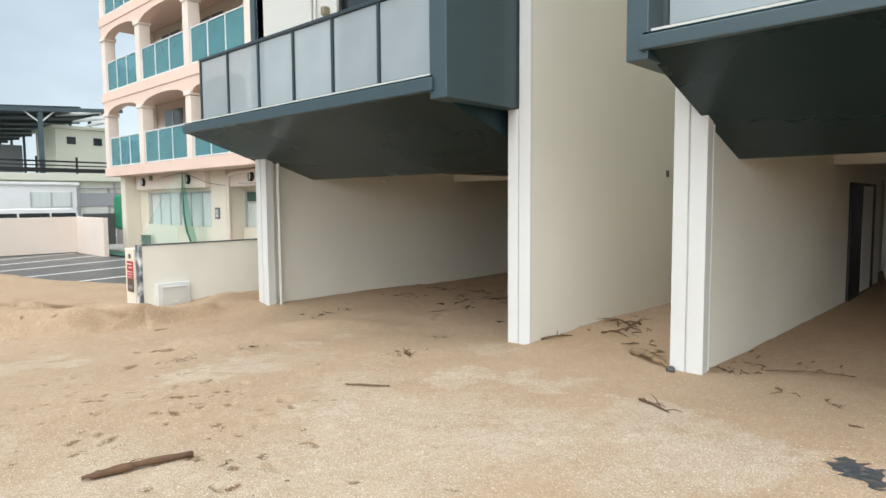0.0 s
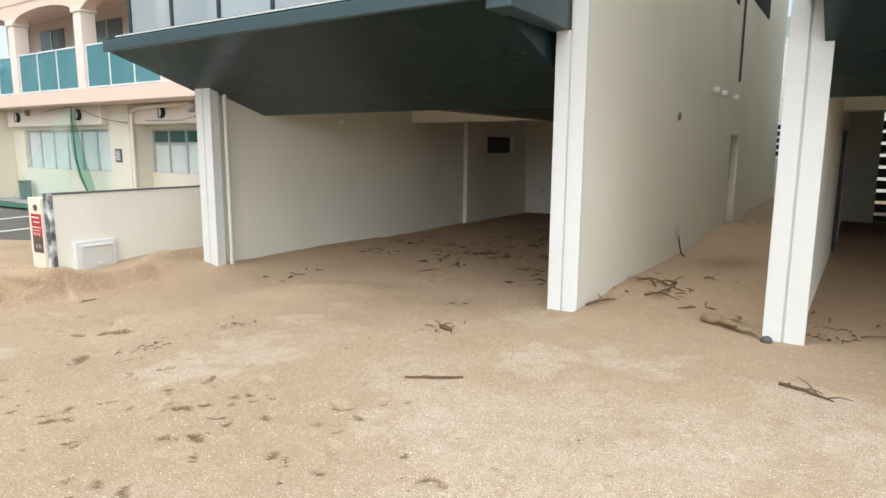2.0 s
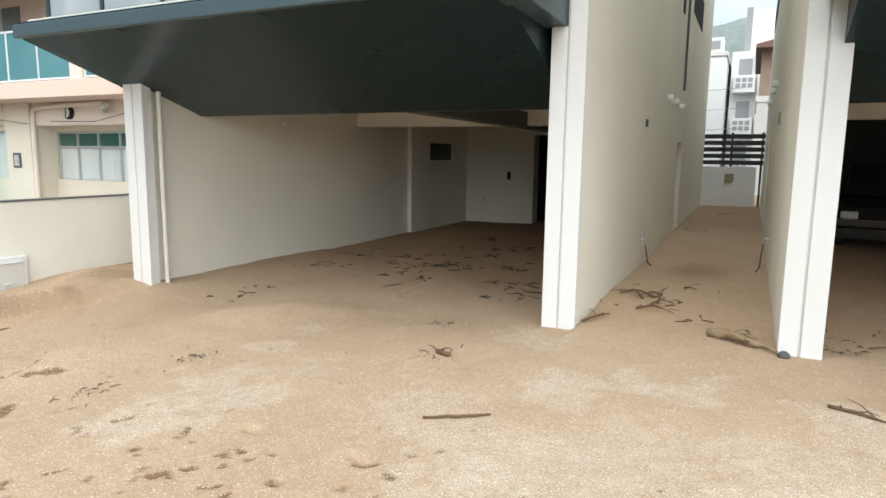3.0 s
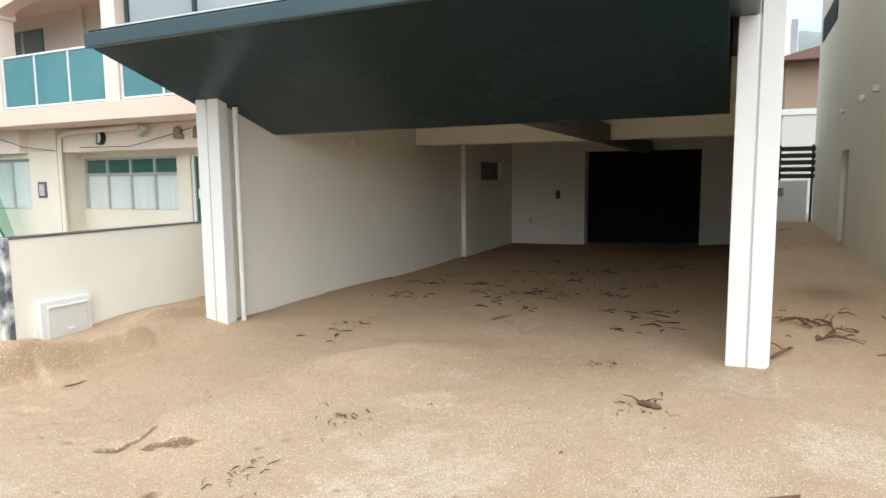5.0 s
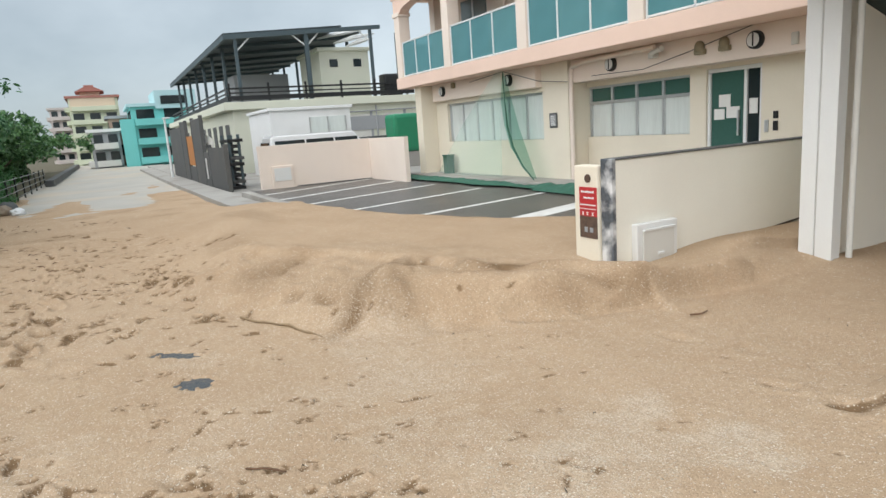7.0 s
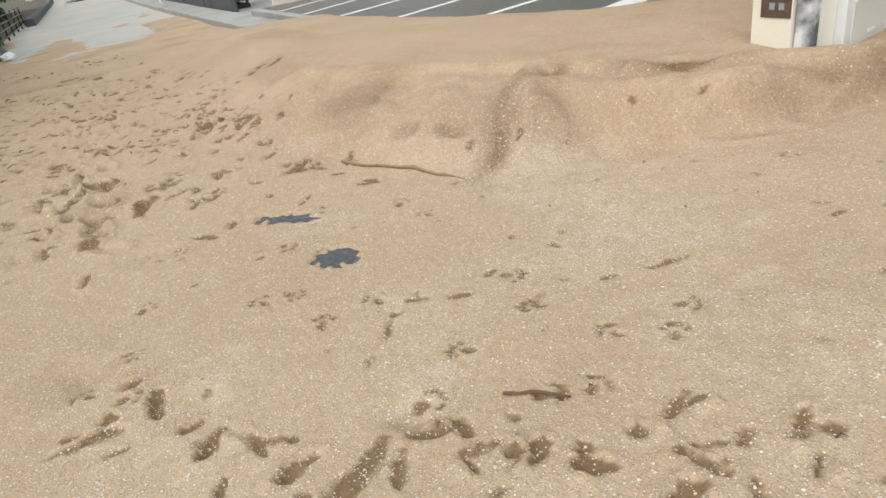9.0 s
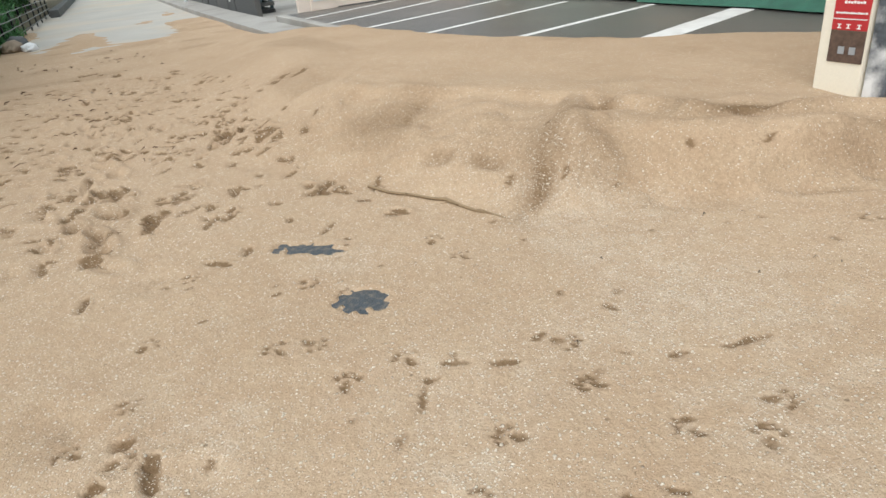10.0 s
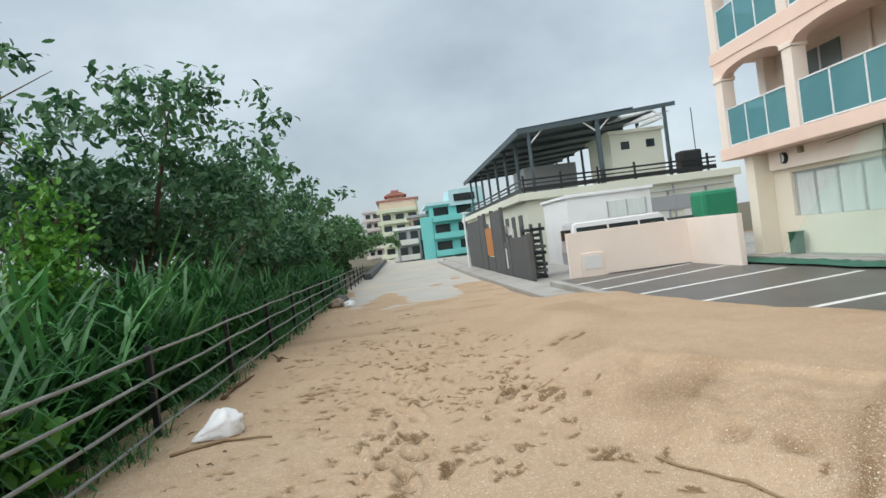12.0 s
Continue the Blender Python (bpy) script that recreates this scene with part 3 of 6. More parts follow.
def shoe(cx, cy, ang, deep, size=0.14):
    """A shoe print: a sharp-edged sole and heel, sand kicked out behind."""
    c, s_ = math.cos(ang), math.sin(ang)
    dent(cx, cy, size, size * 0.42, ang, deep, 0.25, True)
    dent(cx - c * size * 1.1, cy - s_ * size * 1.1, size * 0.5, size * 0.36, ang, deep * 0.9, 0.3, True)
    dent(cx - c * size * 1.9, cy - s_ * size * 1.9, size * 0.5, size * 0.3, ang, -deep * 0.5, 0.0)


def churn(cx, cy, reach, n, deep, size):
    """Many overlapping prints: crisp hollows coloured as damp and shade, and thrown-up lumps."""
    size = size * 0.82
    for _ in range(int(n * (0.85 if cx > -7 else 0.8))):
        a = rng.uniform(0, 2 * math.pi)
        q = reach * math.sqrt(rng.random())
        x_, y_ = cx + q * math.cos(a), cy + 0.8 * q * math.sin(a)
        dent(x_, y_, size * rng.uniform(0.5, 1.6), size * rng.uniform(0.25, 0.75), rng.uniform(0, 3.14), deep * rng.uniform(0.3, 1.1), 0.45, True)
        dent(x_ + size * rng.uniform(-1, 1), y_ + size * rng.uniform(-1, 1), size * rng.uniform(0.4, 0.8), size * 0.4, rng.uniform(0, 3), -deep * rng.uniform(0.2, 0.5), 0.0)


def paw(cx, cy, ang):
    """A dog's print: pad and four toes."""
    c, s_ = math.cos(ang), math.sin(ang)
    dent(cx, cy, 0.035, 0.028, ang, 0.022, 0.3, True)
    for k, (u, v) in enumerate(((0.05, -0.045), (0.075, -0.016), (0.075, 0.018), (0.05, 0.046))):
        dent(cx + u * c - v * s_, cy + u * s_ + v * c, 0.021, 0.016, ang, 0.02, 0.3, True)


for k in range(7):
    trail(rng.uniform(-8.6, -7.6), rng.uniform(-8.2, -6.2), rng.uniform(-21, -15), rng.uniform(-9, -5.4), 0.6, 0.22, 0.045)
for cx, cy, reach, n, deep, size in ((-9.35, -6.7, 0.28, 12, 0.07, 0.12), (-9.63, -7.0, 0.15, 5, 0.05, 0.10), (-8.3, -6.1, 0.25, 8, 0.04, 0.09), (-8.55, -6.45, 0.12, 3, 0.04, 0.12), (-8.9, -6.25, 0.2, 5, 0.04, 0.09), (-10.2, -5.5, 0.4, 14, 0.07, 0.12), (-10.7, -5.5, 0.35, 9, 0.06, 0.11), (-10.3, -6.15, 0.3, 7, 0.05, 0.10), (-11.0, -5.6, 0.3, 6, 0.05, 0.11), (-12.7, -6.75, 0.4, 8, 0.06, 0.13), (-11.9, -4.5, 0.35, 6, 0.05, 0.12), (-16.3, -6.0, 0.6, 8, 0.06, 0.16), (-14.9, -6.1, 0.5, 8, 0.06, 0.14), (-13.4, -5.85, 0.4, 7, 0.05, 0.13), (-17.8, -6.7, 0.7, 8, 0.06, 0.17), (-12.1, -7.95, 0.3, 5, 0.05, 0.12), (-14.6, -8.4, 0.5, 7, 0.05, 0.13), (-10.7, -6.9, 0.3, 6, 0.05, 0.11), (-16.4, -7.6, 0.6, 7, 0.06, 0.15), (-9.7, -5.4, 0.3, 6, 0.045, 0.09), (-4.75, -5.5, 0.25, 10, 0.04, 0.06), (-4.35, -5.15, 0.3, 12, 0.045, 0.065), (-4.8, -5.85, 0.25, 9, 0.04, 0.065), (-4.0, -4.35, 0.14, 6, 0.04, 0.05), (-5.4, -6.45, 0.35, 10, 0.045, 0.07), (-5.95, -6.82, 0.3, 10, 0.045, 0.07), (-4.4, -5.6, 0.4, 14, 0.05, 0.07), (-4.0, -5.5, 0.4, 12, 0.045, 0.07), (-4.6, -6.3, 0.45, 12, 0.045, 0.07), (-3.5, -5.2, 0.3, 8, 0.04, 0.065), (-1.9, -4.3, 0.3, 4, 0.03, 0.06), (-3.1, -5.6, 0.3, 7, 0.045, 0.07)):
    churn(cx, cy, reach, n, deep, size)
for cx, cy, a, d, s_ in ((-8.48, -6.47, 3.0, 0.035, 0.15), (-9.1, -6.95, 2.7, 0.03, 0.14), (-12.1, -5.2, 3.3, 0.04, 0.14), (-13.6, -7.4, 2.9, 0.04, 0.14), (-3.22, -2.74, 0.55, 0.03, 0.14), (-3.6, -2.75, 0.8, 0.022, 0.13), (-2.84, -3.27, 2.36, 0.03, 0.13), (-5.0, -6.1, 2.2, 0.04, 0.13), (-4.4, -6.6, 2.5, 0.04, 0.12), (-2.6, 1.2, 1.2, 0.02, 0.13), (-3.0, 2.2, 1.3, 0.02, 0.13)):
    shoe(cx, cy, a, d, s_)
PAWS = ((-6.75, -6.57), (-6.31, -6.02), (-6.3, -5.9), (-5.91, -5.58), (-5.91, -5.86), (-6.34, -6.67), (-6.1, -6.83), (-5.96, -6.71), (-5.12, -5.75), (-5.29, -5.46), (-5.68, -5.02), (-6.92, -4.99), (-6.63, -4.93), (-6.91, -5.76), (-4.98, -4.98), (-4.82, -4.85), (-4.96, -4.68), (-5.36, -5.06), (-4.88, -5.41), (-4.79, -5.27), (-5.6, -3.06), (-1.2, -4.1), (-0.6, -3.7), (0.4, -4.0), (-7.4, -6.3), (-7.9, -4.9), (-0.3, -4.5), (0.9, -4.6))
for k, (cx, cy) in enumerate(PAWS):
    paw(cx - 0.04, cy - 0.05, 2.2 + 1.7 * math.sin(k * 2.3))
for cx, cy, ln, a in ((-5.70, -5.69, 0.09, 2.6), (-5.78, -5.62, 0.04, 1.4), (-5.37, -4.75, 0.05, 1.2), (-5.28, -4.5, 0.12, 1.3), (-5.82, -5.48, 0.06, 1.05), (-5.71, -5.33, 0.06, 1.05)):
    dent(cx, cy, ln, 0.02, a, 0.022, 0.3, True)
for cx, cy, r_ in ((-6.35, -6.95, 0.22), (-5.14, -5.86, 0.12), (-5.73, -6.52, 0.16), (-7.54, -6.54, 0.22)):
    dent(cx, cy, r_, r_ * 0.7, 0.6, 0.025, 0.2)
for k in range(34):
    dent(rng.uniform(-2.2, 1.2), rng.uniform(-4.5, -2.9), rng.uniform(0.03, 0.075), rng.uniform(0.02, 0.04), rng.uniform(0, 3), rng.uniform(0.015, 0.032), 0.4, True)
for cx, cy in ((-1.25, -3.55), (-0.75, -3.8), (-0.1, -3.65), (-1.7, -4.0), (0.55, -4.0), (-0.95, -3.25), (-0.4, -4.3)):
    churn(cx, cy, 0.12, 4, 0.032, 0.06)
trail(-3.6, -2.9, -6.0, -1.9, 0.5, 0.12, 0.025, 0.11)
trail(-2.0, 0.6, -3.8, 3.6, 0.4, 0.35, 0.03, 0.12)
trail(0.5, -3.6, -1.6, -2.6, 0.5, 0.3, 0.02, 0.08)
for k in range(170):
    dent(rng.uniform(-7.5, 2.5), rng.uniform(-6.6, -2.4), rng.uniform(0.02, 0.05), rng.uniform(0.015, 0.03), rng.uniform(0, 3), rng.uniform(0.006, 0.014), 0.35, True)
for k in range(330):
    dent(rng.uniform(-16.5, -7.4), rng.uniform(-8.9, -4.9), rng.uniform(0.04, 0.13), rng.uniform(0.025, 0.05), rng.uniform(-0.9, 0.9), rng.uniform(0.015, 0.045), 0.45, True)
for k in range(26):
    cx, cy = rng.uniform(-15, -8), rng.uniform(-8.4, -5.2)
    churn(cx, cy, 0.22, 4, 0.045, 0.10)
GZ = np.where(GX > -24, np.maximum(GZ, road_level(GX) - 0.12), GZ)
BARE = ((-7.35, -5.67, 0.20, 0.085, 0.82), (-6.585, -5.62, 0.15, 0.10, 0.66), (3.42, -1.60, 0.24, 0.13, -0.8))
for cx, cy, r, r2, a in BARE:
    q = (((GX - cx) * math.cos(a) + (GY - cy) * math.sin(a)) / r) ** 2 + (((GY - cy) * math.cos(a) - (GX - cx) * math.sin(a)) / r2) ** 2 + (vnoise(GX, GY, 9, 2) - 0.5) * 0.6 + (vnoise(GX, GY, 30, 2) - 0.5) * 1.3
    base = sand_at(cx, cy)
    GZ = np.where(q < 3.5, GZ + (base - GZ) * step((3.5 - q) / 1.5), GZ)
    GZ = np.where(q < 1.1, base - 0.03 * step((1.1 - q) / 0.35), GZ)
    bm = bmesh.new()
    ring = [bm.verts.new((cx + 1.5 * (r * math.cos(t) * math.cos(a) - r2 * math.sin(t) * math.sin(a)), cy + 1.5 * (r * math.cos(t) * math.sin(a) + r2 * math.sin(t) * math.cos(a)), base - 0.014)) for t in np.linspace(0, 2 * math.pi, 25)[:-1]]
    bm.faces.new(ring)
    res = bmesh.ops.extrude_face_region(bm, geom=bm.faces[:])
    bmesh.ops.translate(bm, verts=[g for g in res["geom"] if isinstance(g, bmesh.types.BMVert)], vec=(0, 0, -0.02))
    solo("road_surface", bm, M_WETROAD, "dark wet asphalt showing through the sand", "road", kind="structure")
SHELL = step((vnoise(GX, GY, 0.55, 21) * 0.55 + vnoise(GX, GY, 1.7, 22) * 0.45 - 0.40) / 0.32)
SHELL = (0.20 + 0.50 * SHELL * (1 - 0.7 * step((-3.2 - GX) / 1.5) * step((-4.4 - GY) / 1.0))) * step((-1.0 - GY) / 1.5) * step((GX + 13) / 5) * (1 - 0.85 * step((GY - dune_foot(GX)) / 0.8) * step((-5.0 - GX) / 0.5))
BANDS = ((-1.88, -2.35, 0.42, 0.9), (-1.5, -2.5, 0.38, 1.0), (-1.9, -2.9, 0.35, 1.0), (-2.27, -0.98, 0.28, 0.6), (-0.3, -0.5, 0.5, 0.5), (0.26, -1.48, 0.5, 0.8), (0.88, -1.2, 0.45, 0.8), (-0.56, -2.26, 0.4, 0.5), (-2.14, -1.55, 0.25, 0.5), (-1.72, -3.15, 0.4, 0.9), (-1.8, -2.15, 0.35, 0.6), (0.33, -2.9, 0.45, 0.9), (1.6, -2.2, 0.55, 0.8), (2.1, -1.4, 0.5, 0.8), (1.5, -2.65, 0.45, 0.9), (2.7, -1.95, 0.6, 1.0), (-0.02, -2.55, 0.4, 0.7), (-4.29, -3.53, 0.3, 0.9), (-4.1, -4.0, 0.45, 0.7), (-3.8, -3.5, 0.4, 0.8), (-5.8, -4.47, 0.7, 0.42), (-5.3, -4.3, 0.7, 0.45), (-5.3, -5.8, 0.35, 0.55), (-5.83, -6.4, 0.35, 0.45), (-4.85, -4.65, 0.6, 0.45), (-7.0, -5.6, 0.4, 0.4), (3.0, -3.0, 0.7, 0.9))
for cx, cy, r_, a_ in BANDS:
    wob_ = (vnoise(GX, GY, 3.0, 24) - 0.5) * 0.9 + (vnoise(GX, GY, 9.0, 25) - 0.5) * 0.7
    SHELL = np.maximum(SHELL, a_ * step((1.15 - np.hypot(GX - cx, (GY - cy) * 1.15) / r_ + wob_) / 0.8))
SHELL = np.clip(SHELL * (0.65 + 0.7 * vnoise(GX, GY, 14.0, 26)), 0, 1)
for cx, cy, ln, w_, a, d in ((-7.55, -3.35, 0.62, 0.10, -1.0, 0.05), (-7.0, -4.2, 0.42, 0.08, -0.95, 0.045), (-6.75, -2.75, 0.50, 0.11, 1.4, 0.05), (-6.45, -2.1, 0.30, 0.10, 0.8, 0.04), (-7.8, -4.55, 0.22, 0.06, 0.6, 0.03), (-7.45, -4.35, 0.22, 0.06, 0.5, 0.03), (-8.7, -4.3, 0.35, 0.08, -0.8, 0.035), (-6.1, -2.3, 0.4, 0.05, 1.0, 0.03), (-6.0, -2.9, 0.35, 0.05, 1.1, 0.03)):
    dent(cx, cy, ln * 0.8, w_ * 1.3, a, d, 0.25)
# FLANK: dune face coloured darker, moist sand plus painted shade.
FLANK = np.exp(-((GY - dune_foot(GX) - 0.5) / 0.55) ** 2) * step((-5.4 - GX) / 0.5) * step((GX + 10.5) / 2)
# BAND: shadow side of the crests, painted along their steep edges.
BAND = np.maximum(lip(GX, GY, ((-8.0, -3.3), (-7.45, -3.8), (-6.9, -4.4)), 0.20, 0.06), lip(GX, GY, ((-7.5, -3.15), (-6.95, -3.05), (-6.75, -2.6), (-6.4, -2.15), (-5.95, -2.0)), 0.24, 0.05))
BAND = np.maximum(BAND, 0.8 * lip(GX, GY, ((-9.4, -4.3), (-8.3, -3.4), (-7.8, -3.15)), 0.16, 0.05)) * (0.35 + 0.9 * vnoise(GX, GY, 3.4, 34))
WET_SHADE = WET_SHADE + 0.30 * BAND + FLANK * (0.18 + 0.20 * vnoise(GX + 0.7 * GY, GY, 2.2, 31))
WET_SHADE = WET_SHADE + 0.35 * step((vnoise(GX, GY, 0.9, 33) - 0.62) / 0.25) * step((-7 - GX) / 2)
WET_SHADE = WET_SHADE * (1 - 0.15 * step((-7.6 - GX) / 1.0))
# Adds painted indoor shade growing with y, and a wet patch in the lane.
DAMP_SHADE = WET_SHADE + step((GY - 5.5) / 4.0) * 0.4 + 0.5 * np.exp(-((GX - 0.75) / 0.5) ** 2 - ((GY - 3.6) / 0.9) ** 2)
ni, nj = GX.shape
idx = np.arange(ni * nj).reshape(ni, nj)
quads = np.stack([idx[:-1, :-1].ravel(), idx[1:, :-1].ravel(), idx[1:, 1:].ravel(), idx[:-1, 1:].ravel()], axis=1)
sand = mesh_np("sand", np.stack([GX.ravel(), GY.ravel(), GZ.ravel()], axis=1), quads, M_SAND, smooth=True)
for key, arr in (("shell", SHELL), ("damp_shade", DAMP_SHADE)):
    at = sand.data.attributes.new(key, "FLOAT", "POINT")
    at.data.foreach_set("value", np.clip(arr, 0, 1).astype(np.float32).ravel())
tagged(sand, "storm-blown tan beach sand with shell bits and footprints", "sand", kind="structure")


# ---- the two beach houses with open garages ----
def balcony_rail(house, xs_, y, z0, z1):
    rail = part("balcony_rail", box(xs_[0] - 0.03, xs_[-1] + 0.03, y - 0.025, y + 0.035, z1 - 0.045, z1, 0.006), M_FRAME, house, "dark metal handrail")
    part("bottom_rail", box(xs_[0] - 0.03, xs_[-1] + 0.03, y - 0.02, y + 0.03, z0, z0 + 0.04, 0.005), M_FRAME, rail)
    for x in xs_:
        part("baluster", box(x - 0.02, x + 0.02, y - 0.02, y + 0.03, z0 - 0.06, z1, 0.004), M_FRAME, rail)
    for a, c in zip(xs_, xs_[1:]):
        part("glass_pane", box(a + 0.028, c - 0.028, y, y + 0.012, z0 + 0.045, z1 - 0.05), M_FROST, rail, "frosted glass pane")


def front_post(house, x0, x1, z_low, z_top, tall_right):
    """White boards with a groove that face the end of a side wall; one of them runs on up the facade."""
    mid = x0 + 0.48 * (x1 - x0)
    part("post_board", box(x0 - 0.004, mid - 0.008, -0.045, 0.0, -0.5, z_low if tall_right else z_top, 0.006), M_WHITE, house, "white post board")
    part("post_board", box(mid + 0.008, x1 + 0.004, -0.045, 0.0, -0.5, z_top if tall_right else z_low, 0.006), M_WHITE, house, "white post board")
    part("post_groove", box(mid - 0.008, mid + 0.008, -0.025, 0.0, -0.5, z_low), M_PALE, house)


def soffit_wedge(house, x0, x1, z_front):
    prof = [(-1.2, z_front), (0.95, 2.05), (1.05, 2.05), (1.05, 2.9), (-1.2, 2.9)]
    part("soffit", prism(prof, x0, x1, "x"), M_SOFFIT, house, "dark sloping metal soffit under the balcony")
    part("balcony_fascia", box(x0 - 0.02, x1 + 0.02, -1.24, -1.17, z_front - 0.015, 2.875, 0.01), M_STEEL, house, "slate metal fascia")


house = thing("beach_house", "cream stucco house on stilts with open sand-filled garage and slate balcony", "house", (-2.9, 0, -0.1), group="twin beach houses")
# side wall beside the lane, with its doorway
wall_b = part("side_wall", box(-0.3, 0.0, 0.0, 7.58, -0.6, 8.2), M_CREAM, house, "cream stucco side wall with grey streaks")
part("side_wall", box(-0.3, 0.0, 8.49, 15.0, -0.6, 8.2), M_CREAM, house, "cream stucco side wall")
part("door_head", box(-0.3, 0.0, 7.58, 8.49, 1.88, 8.2), M_CREAM, house)
part("side_door", box(-0.2, -0.13, 7.58, 8.49, -0.3, 1.88, 0.01), M_PALE, house, "pale side door set back in the wall")
part("wall_window", box(-0.02, 0.012, 9.1, 11.4, 4.6, 5.25), M_DARKIN, wall_b, "dark strip window")
part("wall_window", box(-0.02, 0.012, 7.1, 7.4, 4.2, 5.2), M_DARKIN, wall_b, "dark narrow window")
part("downpipe", tube([(0.03, 7.9, 2.88), (0.03, 7.9, 6.5)], 0.022, 8), M_DKGREY, wall_b, "thin dark downpipe")
for y in (5.6, 6.4, 7.5):
    cap_ = part("wall_vent", box(0.0, 0.11, y - 0.05, y + 0.05, 2.50, 2.60, 0.03), M_WHITE, wall_b, "white vent hood")
part("key_box", box(0.0, 0.03, 3.44, 3.49, 1.98, 2.08, 0.006), M_DKGREY, wall_b, "small dark fitting")
part("garden_tap", tube([(0.0, 3.6, 0.44), (0.06, 3.6, 0.44), (0.07, 3.6, 0.36)], 0.014, 8), M_ALU, wall_b, "metal garden tap")
part("tap_bracket", box(0.0, 0.025, 3.7, 3.78, 0.34, 0.52, 0.005), M_ALU, wall_b)
part("tap_hose", tube([(0.07, 3.6, 0.36), (0.09, 3.62, 0.22), (0.10, 3.7, 0.10), (0.16, 3.8, 0.02)], 0.009, 6), M_BLACK, wall_b, "thin dark hose")
front_post(house, -0.3, 0.0, 2.66, 8.2, True)
# far side wall, post and pipe
wall_a = part("side_wall", box(-5.75, -5.50, 0.1, 7.85, -0.6, 8.2), M_CREAM, house, "cream stucco garage wall")
part("side_wall", box(-5.75, -5.50, 9.2, 15.0, -0.6, 8.2), M_CREAM, house)
part("window_apron", box(-5.75, -5.50, 7.85, 9.2, -0.6, 1.46), M_CREAM, house)
part("window_head", box(-5.75, -5.50, 7.85, 9.2, 1.86, 8.2), M_CREAM, house)
part("garage_window", box(-5.66, -5.6, 7.85, 9.2, 1.46, 1.86), M_WINDARK, wall_a, "small dark garage window")
part("pier", box(-5.50, -5.40, 6.75, 7.6, -0.6, 2.42, 0.01), M_CREAM, wall_a)
part("corner_post", box(-5.75, -5.432, 0.0, 0.1, -0.6, 8.2, 0.006), M_WHITE, house, "white corner post")
front_post(house, -5.75, -5.432, 2.66, 2.66, True)
part("drain_pipe", tube([(-5.385, 0.17, -0.3), (-5.385, 0.17, 2.3)], 0.03, 10), M_PALE, house, "pale grey drain pipe")
part("pipe_collar", tube([(-5.385, 0.17, 1.03), (-5.385, 0.17, 1.09)], 0.036, 10), M_PALE, house)
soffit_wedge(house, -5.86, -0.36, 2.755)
part("balcony_floor", box(-5.72, -0.36, -1.16, 0.0, 2.902, 2.93), M_PALE, house)
part("balcony_fin", box(-0.40, -0.17, -1.2, 0.0, 2.66, 8.2, 0.01), M_STEEL, house, "slate metal fin wall")
part("corner_trim", box(-5.76, -5.62, -0.06, 0.0, 2.93, 8.2, 0.008), M_STEEL, house, "thin slate corner trim")
balcony_rail(house, [-5.42, -4.58, -3.74, -2.90, -2.08, -1.25, -0.44], -1.12, 2.90, 3.85)
upper = part("upper_facade", box(-5.62, -3.45, 0.0, 0.25, 2.9, 8.2), M_PALE, house, "pale grey render behind the balcony")
part("upper_facade", box(-0.95, -0.3, 0.0, 0.25, 2.9, 8.2), M_PALE, house)
part("window_head", box(-3.45, -0.95, 0.0, 0.25, 5.2, 8.2), M_PALE, house)
part("balcony_window", box(-3.45, -0.95, 0.10, 0.13, 2.93, 5.2), M_WINDARK, upper, "dark balcony sliding window")
for x in (-3.43, -2.2, -0.98):
    part("window_frame", box(x - 0.035, x + 0.035, 0.04, 0.12, 2.93, 5.2, 0.006), M_BLACK, upper)
part("facade_pipe", tube([(-4.05, -0.04, 2.93), (-4.05, -0.04, 8.0)], 0.03, 8), M_PALE, upper)
part("facade_pipe", tube([(-3.93, -0.04, 2.93), (-3.93, -0.04, 8.0)], 0.02, 8), M_PALE, upper)
part("wall_light", box(-3.70, -3.60, -0.12, 0.0, 4.36, 4.50, 0.03), M_BRONZE, upper, "small wall light")
# garage inside
part("beam", box(-5.50, -0.3, 4.75, 5.05, 2.08, 2.55, 0.01), M_CREAM, house, "cream cross beam")
part("garage_ceiling", box(-5.50, -0.3, 1.0, 10.6, 2.55, 2.9), M_CREAM, house, "cream garage ceiling")
part("ceiling_duct", box(-2.35, -2.1, 1.05, 9.95, 2.045, 2.3, 0.01), M_DKGREY, house, "dark ceiling duct")
part("rear_wall", box(-5.50, -3.65, 10.0, 10.4, -0.6, 2.55), M_CREAM, house, "cream back wall of the garage")
part("rear_pier", box(-1.05, -0.3, 10.0, 10.4, -0.6, 2.12), M_CREAM, house, "cream pier beside the dark opening")
part("rear_lintel", box(-3.65, -0.3, 10.0, 10.4, 2.12, 2.55), M_CREAM, house)
# Near-black panel and slats added to give the unlit opening its darkness.
shutter = part("rear_dark_panel", box(-5.7, -0.3, 10.75, 10.8, -0.6, 2.9), M_DARKIN, house, "near-black slatted panel added for the unlit opening")
for k in range(12):
    part("slat", box(-3.6, -0.32, 10.715, 10.75, -0.2 + k * 0.2, -0.04 + k * 0.2, 0.006), M_DARKIN, shutter)
part("intercom", box(-4.36, -4.26, 9.97, 10.0, 0.98, 1.18, 0.008), M_BLACK, house, "black intercom panel")
part("socket", box(-5.05, -4.98, 9.98, 10.0, 0.38, 0.50, 0.005), M_ALU, house, "outdoor socket")
part("wall_lamp", box(-5.50, -5.40, 2.62, 2.74, 1.97, 2.07, 0.02), M_WHITE, house, "small white wall lamp")
part("flat_roof", box(-5.8, 0.02, 0.0, 15.0, 8.2, 8.45), M_PALE, house)
